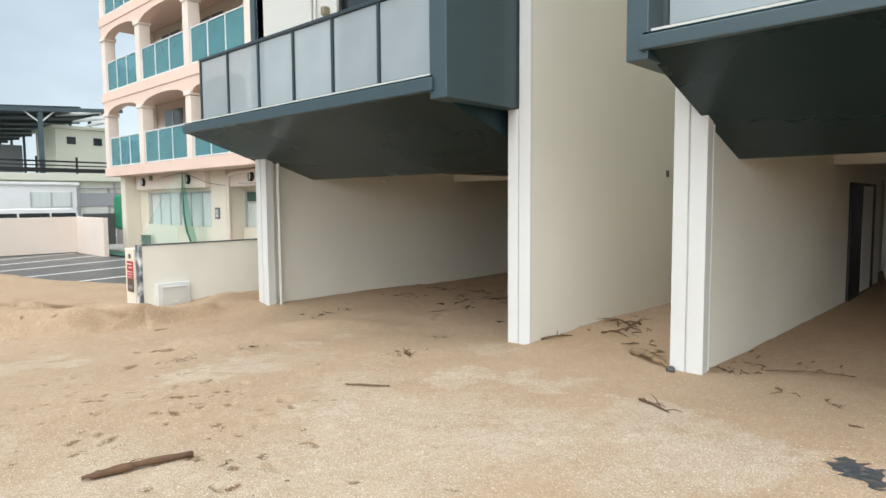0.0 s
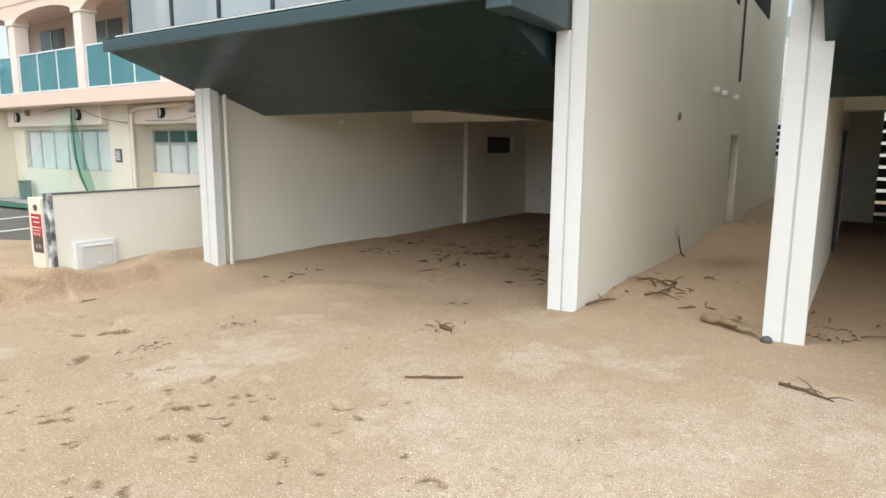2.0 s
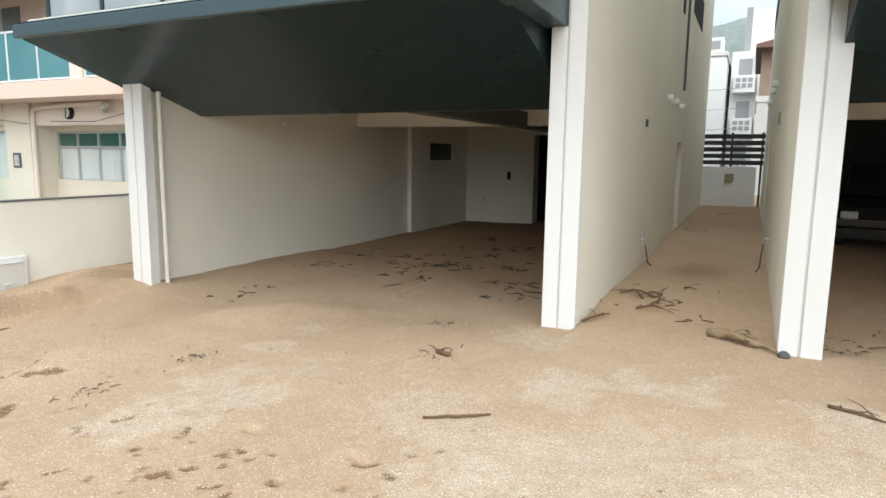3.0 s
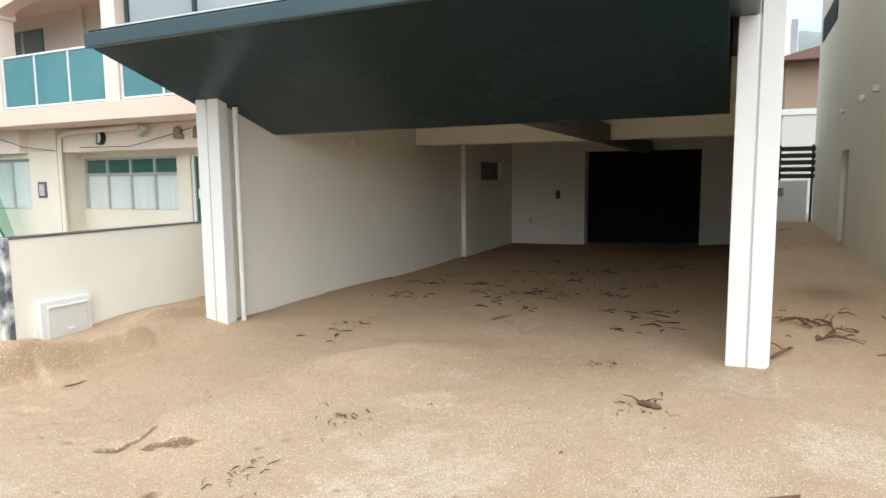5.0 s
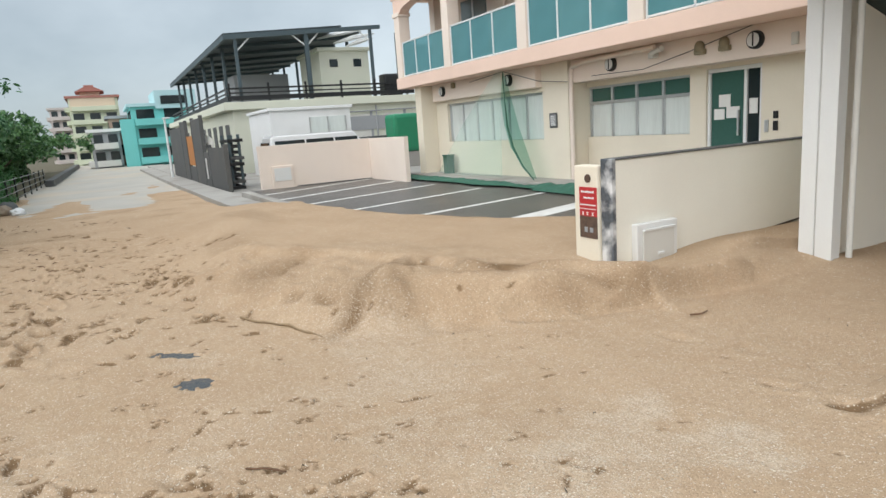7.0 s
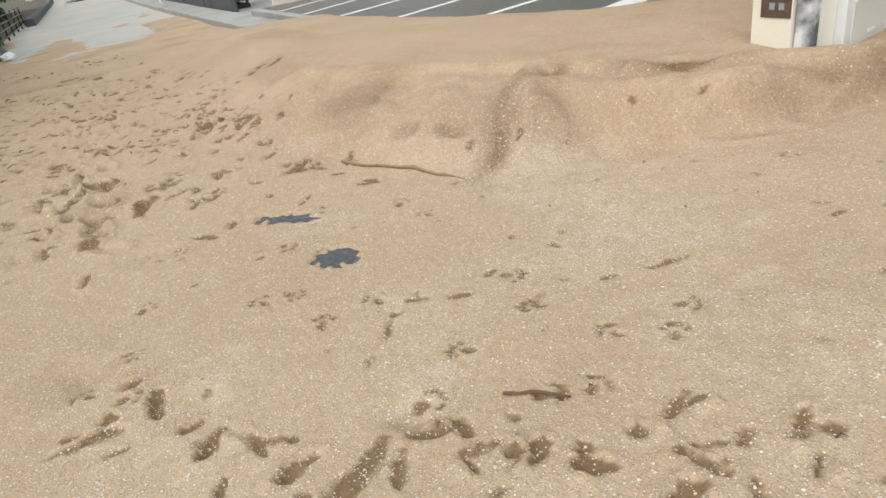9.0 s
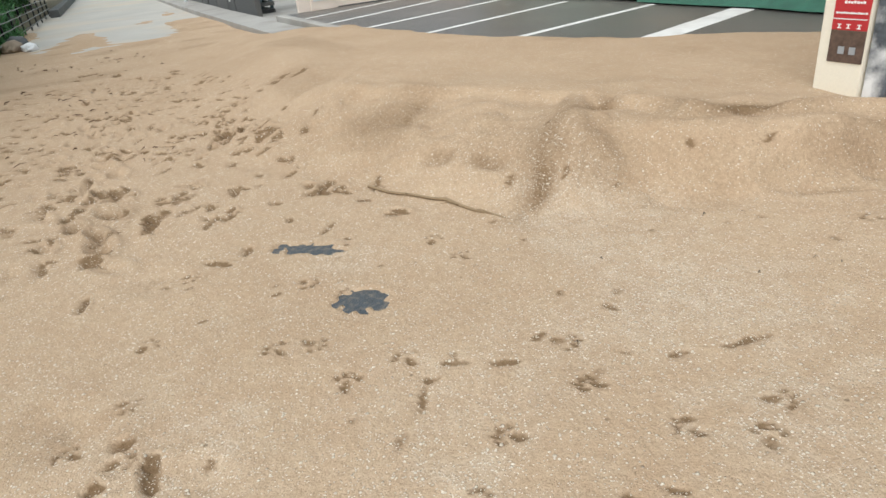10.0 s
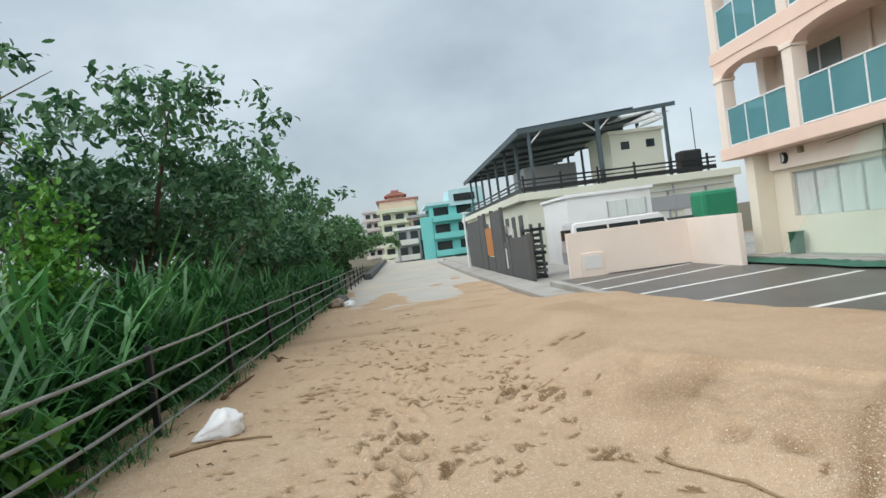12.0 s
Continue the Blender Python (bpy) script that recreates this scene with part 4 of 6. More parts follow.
part("end_wall", box(-5.50, -0.3, 14.7, 15.0, 2.55, 8.2), M_CREAM, house)

house2 = thing("beach_house", "cream stucco house on stilts beside a narrow sandy lane", "house", (4.7, 0, 0.0), group="twin beach houses")
wall_c = part("side_wall", box(1.62, 1.86, 0.1, 9.0, -0.6, 8.2), M_CREAM, house2, "cream stucco side wall")
part("corner_post", box(1.62, 1.918, 0.0, 0.1, -0.6, 8.2, 0.006), M_WHITE, house2, "white corner post")
part("side_wall", box(1.62, 1.86, 10.0, 15.5, -0.6, 8.2), M_CREAM, house2, "cream stucco side wall")
part("door_head", box(1.62, 1.86, 9.0, 10.0, 2.0, 8.2), M_CREAM, house2)
part("side_door", box(1.70, 1.76, 9.0, 10.0, -0.3, 2.0, 0.01), M_PALE, house2, "pale side door set back in the wall")
part("wall_window", box(1.606, 1.64, 12.0, 14.9, 5.05, 5.65), M_DARKIN, wall_c, "dark strip window")
part("wall_window", box(1.606, 1.64, 8.2, 8.6, 4.8, 5.8), M_DARKIN, wall_c, "dark narrow window")
for y in (6.37, 7.68, 10.14):
    part("wall_vent", box(1.52, 1.62, y - 0.055, y + 0.055, 2.745, 2.855, 0.03), M_WHITE, wall_c, "white vent hood")
part("key_box", box(1.59, 1.62, 4.01, 4.09, 2.02, 2.18, 0.006), M_BRONZE, wall_c, "small bronze fitting")
part("garden_tap", tube([(1.62, 4.08, 0.5), (1.56, 4.08, 0.5), (1.55, 4.08, 0.42)], 0.014, 8), M_ALU, wall_c, "metal garden tap")
part("tap_hose", tube([(1.55, 4.08, 0.42), (1.53, 4.0, 0.3), (1.52, 3.9, 0.12), (1.46, 3.8, 0.05)], 0.009, 6), M_BLACK, wall_c, "thin dark hose")
front_post(house2, 1.62, 1.92, 2.70, 8.2, True)
part("drain_pipe", tube([(1.888, 0.15, -0.3), (1.888, 0.15, 2.35)], 0.026, 10), M_WHITE, house2, "white drain pipe")
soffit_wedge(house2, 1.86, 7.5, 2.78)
part("balcony_floor", box(1.9, 7.4, -1.16, 0.0, 2.902, 2.93), M_PALE, house2)
part("balcony_fin", box(1.72, 1.90, -1.2, 0.0, 2.70, 8.2, 0.01), M_STEEL, house2, "slate metal fin wall")
balcony_rail(house2, [2.0, 2.86, 3.7, 4.54, 5.38, 6.22, 7.06], -1.12, 2.90, 3.85)
part("upper_facade", box(1.92, 7.6, 0.0, 0.25, 2.9, 8.2), M_PALE, house2, "pale grey render behind the balcony")
part("balcony_window", box(2.6, 6.2, -0.012, 0.02, 2.93, 5.2), M_WINDARK, house2, "dark balcony window")
part("beam", box(1.86, 7.3, 5.0, 5.3, 2.14, 2.55, 0.01), M_CREAM, house2, "cream cross beam")
part("garage_ceiling", box(1.86, 7.3, 1.0, 12.0, 2.55, 2.9), M_CREAM, house2, "cream garage ceiling")
part("inner_door", box(1.86, 1.90, 6.15, 8.2, -0.3, 1.9, 0.01), M_BLACK, house2, "dark framed inner door")
# White strip on the closed door stands for daylight coming through it.
part("door_daylight", box(1.90, 1.905, 7.05, 7.9, 0.02, 1.85), M_PAPER, house2, "narrow white strip painted as daylight through the door")
part("inner_wall", box(1.86, 2.45, 11.5, 11.65, -0.6, 2.55), M_CREAM, house2)
part("far_side_wall", box(7.3, 7.6, 0.0, 14.3, -0.6, 8.2), M_CREAM, house2)
part("rear_screen_post", box(7.1, 7.3, 12.0, 12.2, -0.6, 2.55), M_BLACK, house2)
# Solid black wall added to shut out the sky; slats only beside it.
black_wall = part("rear_black_wall", box(3.1, 7.1, 12.0, 12.1, -0.6, 2.55), M_BLACK, house2, "solid black wall added to keep daylight out of the garage")
for k in range(9):
    part("slat", box(2.45, 3.1, 12.02, 12.06, -0.1 + k * 0.27, 0.10 + k * 0.27, 0.006), M_BLACK, black_wall)
part("flat_roof", box(1.6, 7.65, 0.0, 14.3, 8.2, 8.45), M_PALE, house2)
part("rear_upper_wall", box(1.92, 7.3, 14.0, 14.3, 2.55, 8.2), M_CREAM, house2)

# ---- lane end ----
solo("wall_low", box(-0.3, 1.45, 15.0, 15.15, -0.5, 1.36, 0.01), M_WHITE, "low white wall closing the sandy lane", "wall", kind="structure")
meter = solo("meter_box", box(0.62, 0.86, 14.93, 15.0, 0.92, 1.16, 0.01), M_BRONZE, "small beige meter box on the low wall", "meter box", (0.74, 14.97, 0.92))
slats = thing("slat_fence", "dark slatted metal fence above the lane wall", "fence", (0.8, 15.1, 1.36))
for k in range(5):
    part("slat", box(-0.5, 1.62, 15.08, 15.12, 1.42 + k * 0.19, 1.55 + k * 0.19, 0.006), M_BLACK, slats)
for x in (-0.4, 0.75, 1.56):
    part("post", box(x - 0.03, x + 0.03, 15.12, 15.17, 0.2, 2.36, 0.005), M_BLACK, slats)


# ---- low boundary wall, sign post, meter box ----
low = thing("boundary_wall", "cream rendered low garden wall with scraped metal end trim", "wall", (-6.7, 1.5, -0.4))
part("wall_body", box(-6.66, -6.52, -1.70, 2.6, -0.7, 0.95, 0.008), M_CREAM, low)
part("coping", box(-6.675, -6.505, -1.70, 2.6, 0.95, 0.965, 0.004), M_DKGREY, low, "thin dark coping")
part("end_trim", box(-6.668, -6.512, -1.745, -1.695, -0.7, 0.965, 0.006), M_SCRATCH, low, "scraped and peeling metal end trim")
part("wall_dark_line", tube([(-6.512, -0.55, -0.09), (-6.512, 0.2, -0.05), (-6.512, 1.2, 0.03), (-6.512, 1.7, 0.06)], 0.012, 5), M_WEED, low, "dark line above the sand")
mbox = thing("meter_cabinet", "white meter cabinet set in the garden wall", "cabinet", (-6.6, -1.27, -0.1))
part("surround", box(-6.52, -6.44, -1.50, -0.95, -0.25, 0.31, 0.012), M_WHITE, mbox, "white raised surround")
door_ = part("cabinet_door", box(-6.44, -6.425, -1.43, -1.01, -0.2, 0.235, 0.006), M_PALE, mbox, "pale grey door")
part("latch", box(-6.425, -6.41, -1.24, -1.16, -0.02, 0.01, 0.006), M_WHITE, door_, "white latch")
part("drip_edge", box(-6.44, -6.41, -1.43, -1.01, 0.235, 0.255, 0.003), M_WHITE, mbox)

sign = thing("warning_sign", "cream sign pillar with red warning board and photo", "sign", (-6.850, -1.7, -0.2))
part("pillar", box(-7.020, -6.680, -1.78, -1.64, -0.6, 0.90, 0.012), M_IVORY, sign)
part("red_board", box(-6.935, -6.685, -1.79, -1.779, 0.40, 0.69, 0.002), M_RED, sign, "red board with white lettering bars")
part("photo_board", box(-6.935, -6.685, -1.79, -1.779, 0.18, 0.40, 0.002), M_BROWNPIC, sign, "dark brown photograph")
for z, a, c, hh in ((0.645, -6.905, -6.715, 0.022), (0.585, -6.870, -6.720, 0.018), (0.515, -6.920, -6.695, 0.014), (0.475, -6.930, -6.690, 0.008)):
    n_ = max(4, int((c - a) / (hh * 1.15)))
    for k in range(n_):
        w_ = (c - a) / n_
        part("text_bar", box(a + k * w_ + 0.12 * w_, a + (k + 1) * w_ - 0.12 * w_, -1.794, -1.79, z - hh * (0.5 - 0.1 * (k % 2)), z + hh * (0.5 - 0.12 * (k % 3))), M_PAPER, sign)
for x in (-6.880, -6.815, -6.740):
    part("text_bar", box(x - 0.014, x + 0.014, -1.794, -1.79, 0.412, 0.418), M_PAPER, sign)
    part("text_bar", box(x - 0.014, x + 0.014, -1.794, -1.79, 0.436, 0.442), M_PAPER, sign)
    part("text_bar", box(x - 0.004, x + 0.004, -1.794, -1.79, 0.418, 0.436), M_PAPER, sign)
bm = bmesh.new()
bmesh.ops.create_cone(bm, cap_ends=True, segments=18, radius1=0.042, radius2=0.042, depth=0.01, matrix=Matrix.Translation((-6.810, -1.785, 0.775)) @ Matrix.Rotation(radians(90), 4, "X"))
part("emblem", bm, M_BROWNPIC, sign, "dark round emblem")
for x in (-6.840, -6.760):
    part("photo_spot", box(x - 0.022, x + 0.022, -1.794, -1.79, 0.24, 0.29, 0.0), M_GREYR, sign)


# ---- pink apartment building ----
apt = thing("apartment_building", "pink and cream four-storey building with arched balconies and teal glass", "building", (-13.8, 6.5, -0.1))
COLS = (-20.85, -17.77, -14.27, -10.81, -7.30)
FLOORS = (2.95, 5.62, 8.29, 10.96)
part("main_wall", box(-20.5, -6.95, 4.3, 12.5, 2.6, 13.7), M_PEACH, apt, "peach balcony back wall")
part("roof_parapet", box(-20.75, -6.9, 2.65, 12.6, 13.63, 14.3, 0.02), M_PINK, apt)


def arch_panel(x0, x1, spring, crown, top, y0, y1):
    """The wall over an opening, its underside a flat arch."""
    bm = bmesh.new()
    k = 16
    lo = []
    for i in range(k + 1):
        u = -1 + 2 * i / k
        lo.append((x0 + (x1 - x0) * i / k, spring + (crown - spring) * math.sqrt(max(0.0, 1 - u * u))))
    fr = [[bm.verts.new((x, y, z)) for x, z in lo] for y in (y0, y1)]
    tp = [[bm.verts.new((x, y, top)) for x, z in lo] for y in (y0, y1)]
    for i in range(k):
        bm.faces.new((fr[0][i], fr[0][i + 1], tp[0][i + 1], tp[0][i]))
        bm.faces.new((fr[1][i + 1], fr[1][i], tp[1][i], tp[1][i + 1]))
        bm.faces.new((fr[0][i + 1], fr[0][i], fr[1][i], fr[1][i + 1]))
    return bm


for fi, z in enumerate(FLOORS):
    part("floor_slab", box(-20.95, -6.9, 2.68, 4.4, z - 0.33, z, 0.015), M_PINK, apt, "pink slab edge")
    for ci, x in enumerate(COLS):
        col_ = part("column", box(x, x + 0.36, 2.70, 3.06, z, z + 1.82, 0.01), M_PEACH, apt, "peach-white column")
        part("capital", box(x - 0.04, x + 0.40, 2.66, 3.10, z + 1.82, z + 1.95, 0.02), M_PEACH, col_)
        part("pier_top", box(x, x + 0.36, 2.705, 3.05, z + 1.95, z + 2.34), M_PINK, col_)
    part("inner_pier", box(-20.82, -20.48, 3.95, 4.3, z, z + 2.34, 0.01), M_PEACH, apt)
    for x, c in zip(COLS, COLS[1:]):
        part("arch", arch_panel(x + 0.36, c, z + 1.86, z + 2.14, z + 2.35, 2.71, 3.02), M_PINK, apt, "pink arched head")
        a, b_ = x + 0.40, c - 0.04
        rail = part("glass_railing", box(a, b_, 2.74, 2.79, z + 1.01, z + 1.05, 0.006), M_WALU, apt, "teal glass railing in white metal")
        part("bottom_bar", box(a, b_, 2.74, 2.79, z + 0.02, z + 0.06, 0.006), M_WALU, rail)
        w3 = (b_ - a) / 3
        for k in range(4):
            part("upright", box(a + k * w3 - 0.02, a + k * w3 + 0.02, 2.74, 2.79, z, z + 1.05, 0.005), M_WALU, rail)
        for k in range(3):
            part("pane", box(a + k * w3 + 0.02, a + (k + 1) * w3 - 0.02, 2.76, 2.768, z + 0.06, z + 1.01), M_TEAL, rail, "teal glass pane")
        part("balcony_door", box(x + 1.5, x + 2.9, 4.27, 4.31, z, z + 2.05), M_BALDOOR, apt, "grey sliding balcony door")
        part("door_frame", box(x + 2.17, x + 2.23, 4.24, 4.28, z, z + 2.05, 0.005), M_ALU, apt)
        part("downpipe", tube([(x + 0.85, 4.2, z), (x + 0.85, 4.2, z + 2.3)], 0.05, 8), M_PEACH, apt)
        part("outdoor_unit", box(x + 0.95, x + 1.65, 3.9, 4.2, z + 0.02, z + 0.58, 0.02), M_WALU, apt, "white outdoor air unit")
    side = part("glass_railing", box(-20.80, -20.75, 3.06, 3.95, z + 1.01, z + 1.05, 0.006), M_WALU, apt, "side glass railing")
    part("pane", box(-20.78, -20.772, 3.08, 3.93, z + 0.06, z + 1.01), M_TEAL, side)

# ground floor: wall with openings for the long window, the recessed bay and its door
for a, c, y0, y1, z0, z1 in ((-20.2, -19.13, 3.46, 12.4, -0.5, 2.62), (-19.13, -14.40, 3.46, 3.70, -0.5, 0.90), (-19.13, -14.40, 3.46, 3.70, 2.01, 2.62), (-14.40, -13.46, 3.46, 4.25, -0.5, 2.62),
                             (-13.46, -10.57, 4.01, 4.25, -0.5, 0.90), (-13.46, -10.57, 4.01, 4.25, 2.01, 2.62), (-10.57, -10.20, 4.01, 4.25, -0.5, 2.62), (-10.20, -9.08, 4.01, 4.25, 2.05, 2.62), (-9.08, -6.95, 4.01, 4.25, -0.5, 2.62)):
    part("ground_wall", box(a, c, y0, y1, z0, z1), M_IVORY, apt, "ivory stucco ground-floor wall")
part("beam", box(-19.7, -14.42, 3.28, 3.46, 2.12, 2.62, 0.01), M_PEACH, apt, "peach beam band")
part("beam", box(-13.46, -6.95, 3.56, 4.01, 2.12, 2.62, 0.01), M_PEACH, apt, "peach beam band")
part("corner_column", box(-20.25, -19.85, 2.95, 3.46, -0.5, 2.62, 0.01), M_IVORY, apt, "ivory corner column")


def window(x0, x1, y, z0, z1, n, transom=0.0):
    """A long metal window with n lights, with or without top lights."""
    w = part("window", box(x0 - 0.03, x1 + 0.03, y - 0.035, y + 0.06, z0 - 0.05, z0, 0.008), M_ALU, apt, "long aluminium window with drawn curtains")
    part("head", box(x0, x1, y - 0.02, y + 0.05, z1 - 0.05, z1, 0.005), M_ALU, w)
    s = (x1 - x0) / n
    for k in range(n + 1):
        xx = min(max(x0 + k * s, x0 + 0.03), x1 - 0.03)
        part("mullion", box(xx - 0.03, xx + 0.03, y - 0.02, y + 0.05, z0, z1 - 0.05, 0.005), M_ALU, w)
    top = z1 - transom
    if transom:
        part("transom", box(x0, x1, y - 0.025, y + 0.05, top - 0.03, top + 0.03, 0.005), M_ALU, w)
    for k in range(n):
        a, c = x0 + k * s + 0.03, x0 + (k + 1) * s - 0.03
        part("pane", box(a, c, y + 0.02, y + 0.03, z0, top), M_CURTAIN, w, "curtained pane")
        if transom:
            part("top_light", box(a, c, y + 0.02, y + 0.03, top, z1 - 0.05), M_WINGREEN, w, "green top light")


window(-19.13, -14.40, 3.56, 0.90, 2.01, 6)
window(-13.46, -10.57, 4.10, 0.90, 2.01, 4, 0.36)
edoor = part("entrance_door", box(-10.20, -9.08, 4.06, 4.14, 1.98, 2.05, 0.008), M_WALU, apt, "green glass entrance door with paper notices")
for x in (-10.17, -9.42, -9.11):
    part("door_frame", box(x - 0.03, x + 0.03, 4.05, 4.14, -0.05, 1.98, 0.006), M_WALU, edoor)
part("door_pane", box(-10.14, -9.45, 4.09, 4.10, -0.05, 1.98), M_WINGREEN, edoor)
part("side_pane", box(-9.39, -9.14, 4.09, 4.10, -0.05, 1.98), M_WINDARK, edoor)
part("door_pull", box(-9.56, -9.53, 4.02, 4.06, 0.85, 1.3, 0.006), M_ALU, edoor)
for a, c, z0, z1 in ((-9.98, -9.74, 1.36, 1.58), (-10.08, -9.86, 1.14, 1.33), (-9.82, -9.55, 1.16, 1.36), (-9.36, -9.2, 1.22, 1.48)):
    part("notice", box(a, c, 4.082, 4.088, z0, z1), M_PAPER, edoor, "white paper notice")
part("intercom", box(-9.0, -8.93, 3.98, 4.01, 0.90, 1.10, 0.006), M_ALU, apt, "grey intercom")
part("intercom", box(-8.84, -8.76, 3.98, 4.01, 0.92, 1.08, 0.006), M_BLACK, apt, "black call panel")
part("intercom", box(-8.84, -8.76, 3.98, 4.01, 1.12, 1.24, 0.006), M_BLACK, apt, "black camera panel")
pl = part("plaque", box(-14.14, -13.86, 3.435, 3.46, 1.16, 1.50, 0.005), M_DKGREY, apt, "dark framed plaque")
part("plaque_face", box(-14.10, -13.90, 3.43, 3.436, 1.20, 1.46), M_GREYR, pl)
for k in range(6):
    part("text_bar", box(-14.08, -13.92 - 0.02 * (k % 3), 3.426, 3.43, 1.22 + k * 0.038, 1.235 + k * 0.038), M_PAPER, pl)
part("drain_pipe", tube([(-13.40, 3.50, -0.2), (-13.40, 3.50, 2.3), (-13.36, 3.50, 2.45), (-13.0, 3.48, 2.52), (-10.9, 3.45, 2.56)], 0.05, 10), M_PEACH, apt, "cream drain pipe")
part("cable", tube([(-17.3, 3.2, 2.5), (-15.5, 3.1, 2.60), (-14.3, 3.3, 2.25), (-13.4, 3.4, 2.15)], 0.008, 5), M_DKGREY, apt)
part("cable", tube([(-12.6, 3.4, 2.2), (-11.2, 3.45, 2.18), (-10.1, 3.5, 2.38), (-8.9, 3.5, 2.62)], 0.008, 5), M_DKGREY, apt)


def round_fitting(name, x, y, z, r, mat_, face, label):
    """A round drum with a rim that stands off the wall."""
    bm = bmesh.new()
    for rad, dep, off in ((r, 0.07, 0.035), (r * 0.84, 0.09, 0.045)):
        bmesh.ops.create_cone(bm, cap_ends=True, segments=22, radius1=rad, radius2=rad * 0.96, depth=dep, matrix=Matrix.Translation((x, y - off, z)) @ Matrix.Rotation(radians(90), 4, "X"))
    d = part(name, bm, mat_, apt, label)
    bm = bmesh.new()
    bmesh.ops.create_cone(bm, cap_ends=True, segments=22, radius1=r * 0.76, radius2=r * 0.76, depth=0.004, matrix=Matrix.Translation((x, y - 0.093, z)) @ Matrix.Rotation(radians(90), 4, "X"))
    part("lens", bm, face, d)
    part("lens_bar", box(x - 0.012, x + 0.012, y - 0.103, y - 0.095, z - r * 0.7, z + r * 0.7), mat_, d)


for x, y in ((-19.0, 3.28), (-15.5, 3.28), (-12.16, 3.56), (-8.87, 3.56)):
    round_fitting("bulkhead_lamp", x, y, 2.385, 0.145, M_BLACK, M_LAMPGLASS, "round black bulkhead lamp")
part("small_lamp", box(-18.35, -18.22, 3.18, 3.28, 2.42, 2.58, 0.02), M_BRONZE, apt, "small wall lamp")
for x in (-9.93, -9.43):
    bm = bmesh.new()
    bmesh.ops.create_uvsphere(bm, u_segments=16, v_segments=10, radius=0.095, matrix=Matrix.Translation((x, 3.5, 2.42)) @ Matrix.Diagonal((1, 0.8, 1.1, 1)))
    bell = part("vent_hood", bm, M_BRONZE, apt, "bronze dome vent hood", smooth=True)
    part("hood_collar", box(x - 0.10, x + 0.10, 3.46, 3.58, 2.29, 2.38, 0.02), M_BRONZE, bell)
part("security_camera", tube([(-10.95, 3.42, 2.45), (-10.6, 3.3, 2.49)], 0.05, 8), M_PALE, apt, "pale security camera")
part("camera_lens", box(-11.05, -10.9, 3.42, 3.56, 2.36, 2.46, 0.01), M_PALE, apt)
part("meter_box", box(-8.25, -8.15, 3.5, 3.56, 2.22, 2.4, 0.01), M_PALE, apt)

bucket = thing("waste_bin", "dark green plastic waste bin beside the wall", "bin", (-18.8, 3.15, -0.03))
M_BIN = mat("dark_green_plastic", (0.012, 0.085, 0.05), 0.5, var=0.12)
part("bin_body", prism([(-18.90, -0.03), (-18.68, -0.03), (-18.66, 0.50), (-18.92, 0.50)], 3.08, 3.32, "y"), M_BIN, bucket)
part("bin_lid", box(-18.94, -18.64, 3.06, 3.34, 0.50, 0.53, 0.012), M_BIN, bucket)


# ---- green netting ----
def heap(x0, x1, y0, y1, z, high, seed):
    """Crumpled net lying on the ground."""
    nx, ny = int((x1 - x0) / 0.06), int((y1 - y0) / 0.06)
    X, Y = np.meshgrid(np.linspace(x0, x1, nx), np.linspace(y0, y1, ny), indexing="ij")
    prof = np.sin(np.pi * (Y - y0) / (y1 - y0)) ** 0.6
    Z = z + prof * high * (0.25 + 0.6 * vnoise(X, Y, 1.7, seed) + 0.5 * vnoise(X, Y, 6, seed)) - 0.02
    Yw = Y + (vnoise(X, X * 0, 0.9, seed) - 0.5) * 0.35
    ii = np.arange(nx * ny).reshape(nx, ny)
    q = np.stack([ii[:-1, :-1].ravel(), ii[1:, :-1].ravel(), ii[1:, 1:].ravel(), ii[:-1, 1:].ravel()], axis=1)
    return np.stack([X.ravel(), Yw.ravel(), Z.ravel()], axis=1), q


v, q = heap(-20.6, -12.6, 2.35, 3.1, -0.115, 0.09, 4)
net = mesh_np("safety_net", v, q, M_GREENNET, smooth=True)
tagged(net, "crumpled green safety net lying along the step", "net", group="green nets")
v, q = heap(-13.4, -7.6, 2.3, 3.0, -0.13, 0.17, 6)
net = mesh_np("safety_net", v, q, M_GREENNET, smooth=True)
tagged(net, "heaped green safety net beside the entrance", "net", group="green nets")
hang = thing("hanging_net", "torn green net hanging from the balcony edge", "net", (-15.2, 2.9, 2.6), group="green nets")
part("net_strand", tube([(-15.45, 3.05, 2.6), (-15.36, 3.02, 1.9), (-15.24, 2.98, 1.25), (-15.0, 2.95, 0.75), (-14.55, 2.9, 0.3), (-14.05, 2.85, 0.0)], [0.008, 0.014, 0.026, 0.028, 0.022, 0.014], 8), M_GREENNET, hang, "bunched dark green strand", smooth=True)
bm = bmesh.new()
ra = [(-15.45, 3.05, 2.6), (-15.5, 3.04, 2.3), (-15.6, 3.06, 1.9), (-15.4, 3.0, 1.3), (-15.1, 2.95, 0.75), (-14.2, 2.88, 0.05)]
rb = [(-15.40, 3.04, 2.6), (-15.15, 3.0, 2.2), (-14.95, 3.0, 1.7), (-14.7, 2.96, 1.2), (-14.4, 2.93, 0.7), (-13.95, 2.86, 0.02)]
va, vb = [bm.verts.new(p) for p in ra], [bm.verts.new(p) for p in rb]
for k in range(5):
    bm.faces.new((va[k], va[k + 1], vb[k + 1], vb[k]))
part("net_veil", bm, M_VEIL, hang, "thin see-through green netting")
bm = bmesh.new()
top = [bm.verts.new((-15.7 + 0.06 * k, 3.0 + 0.02 * math.sin(k), 2.6)) for k in range(6)]
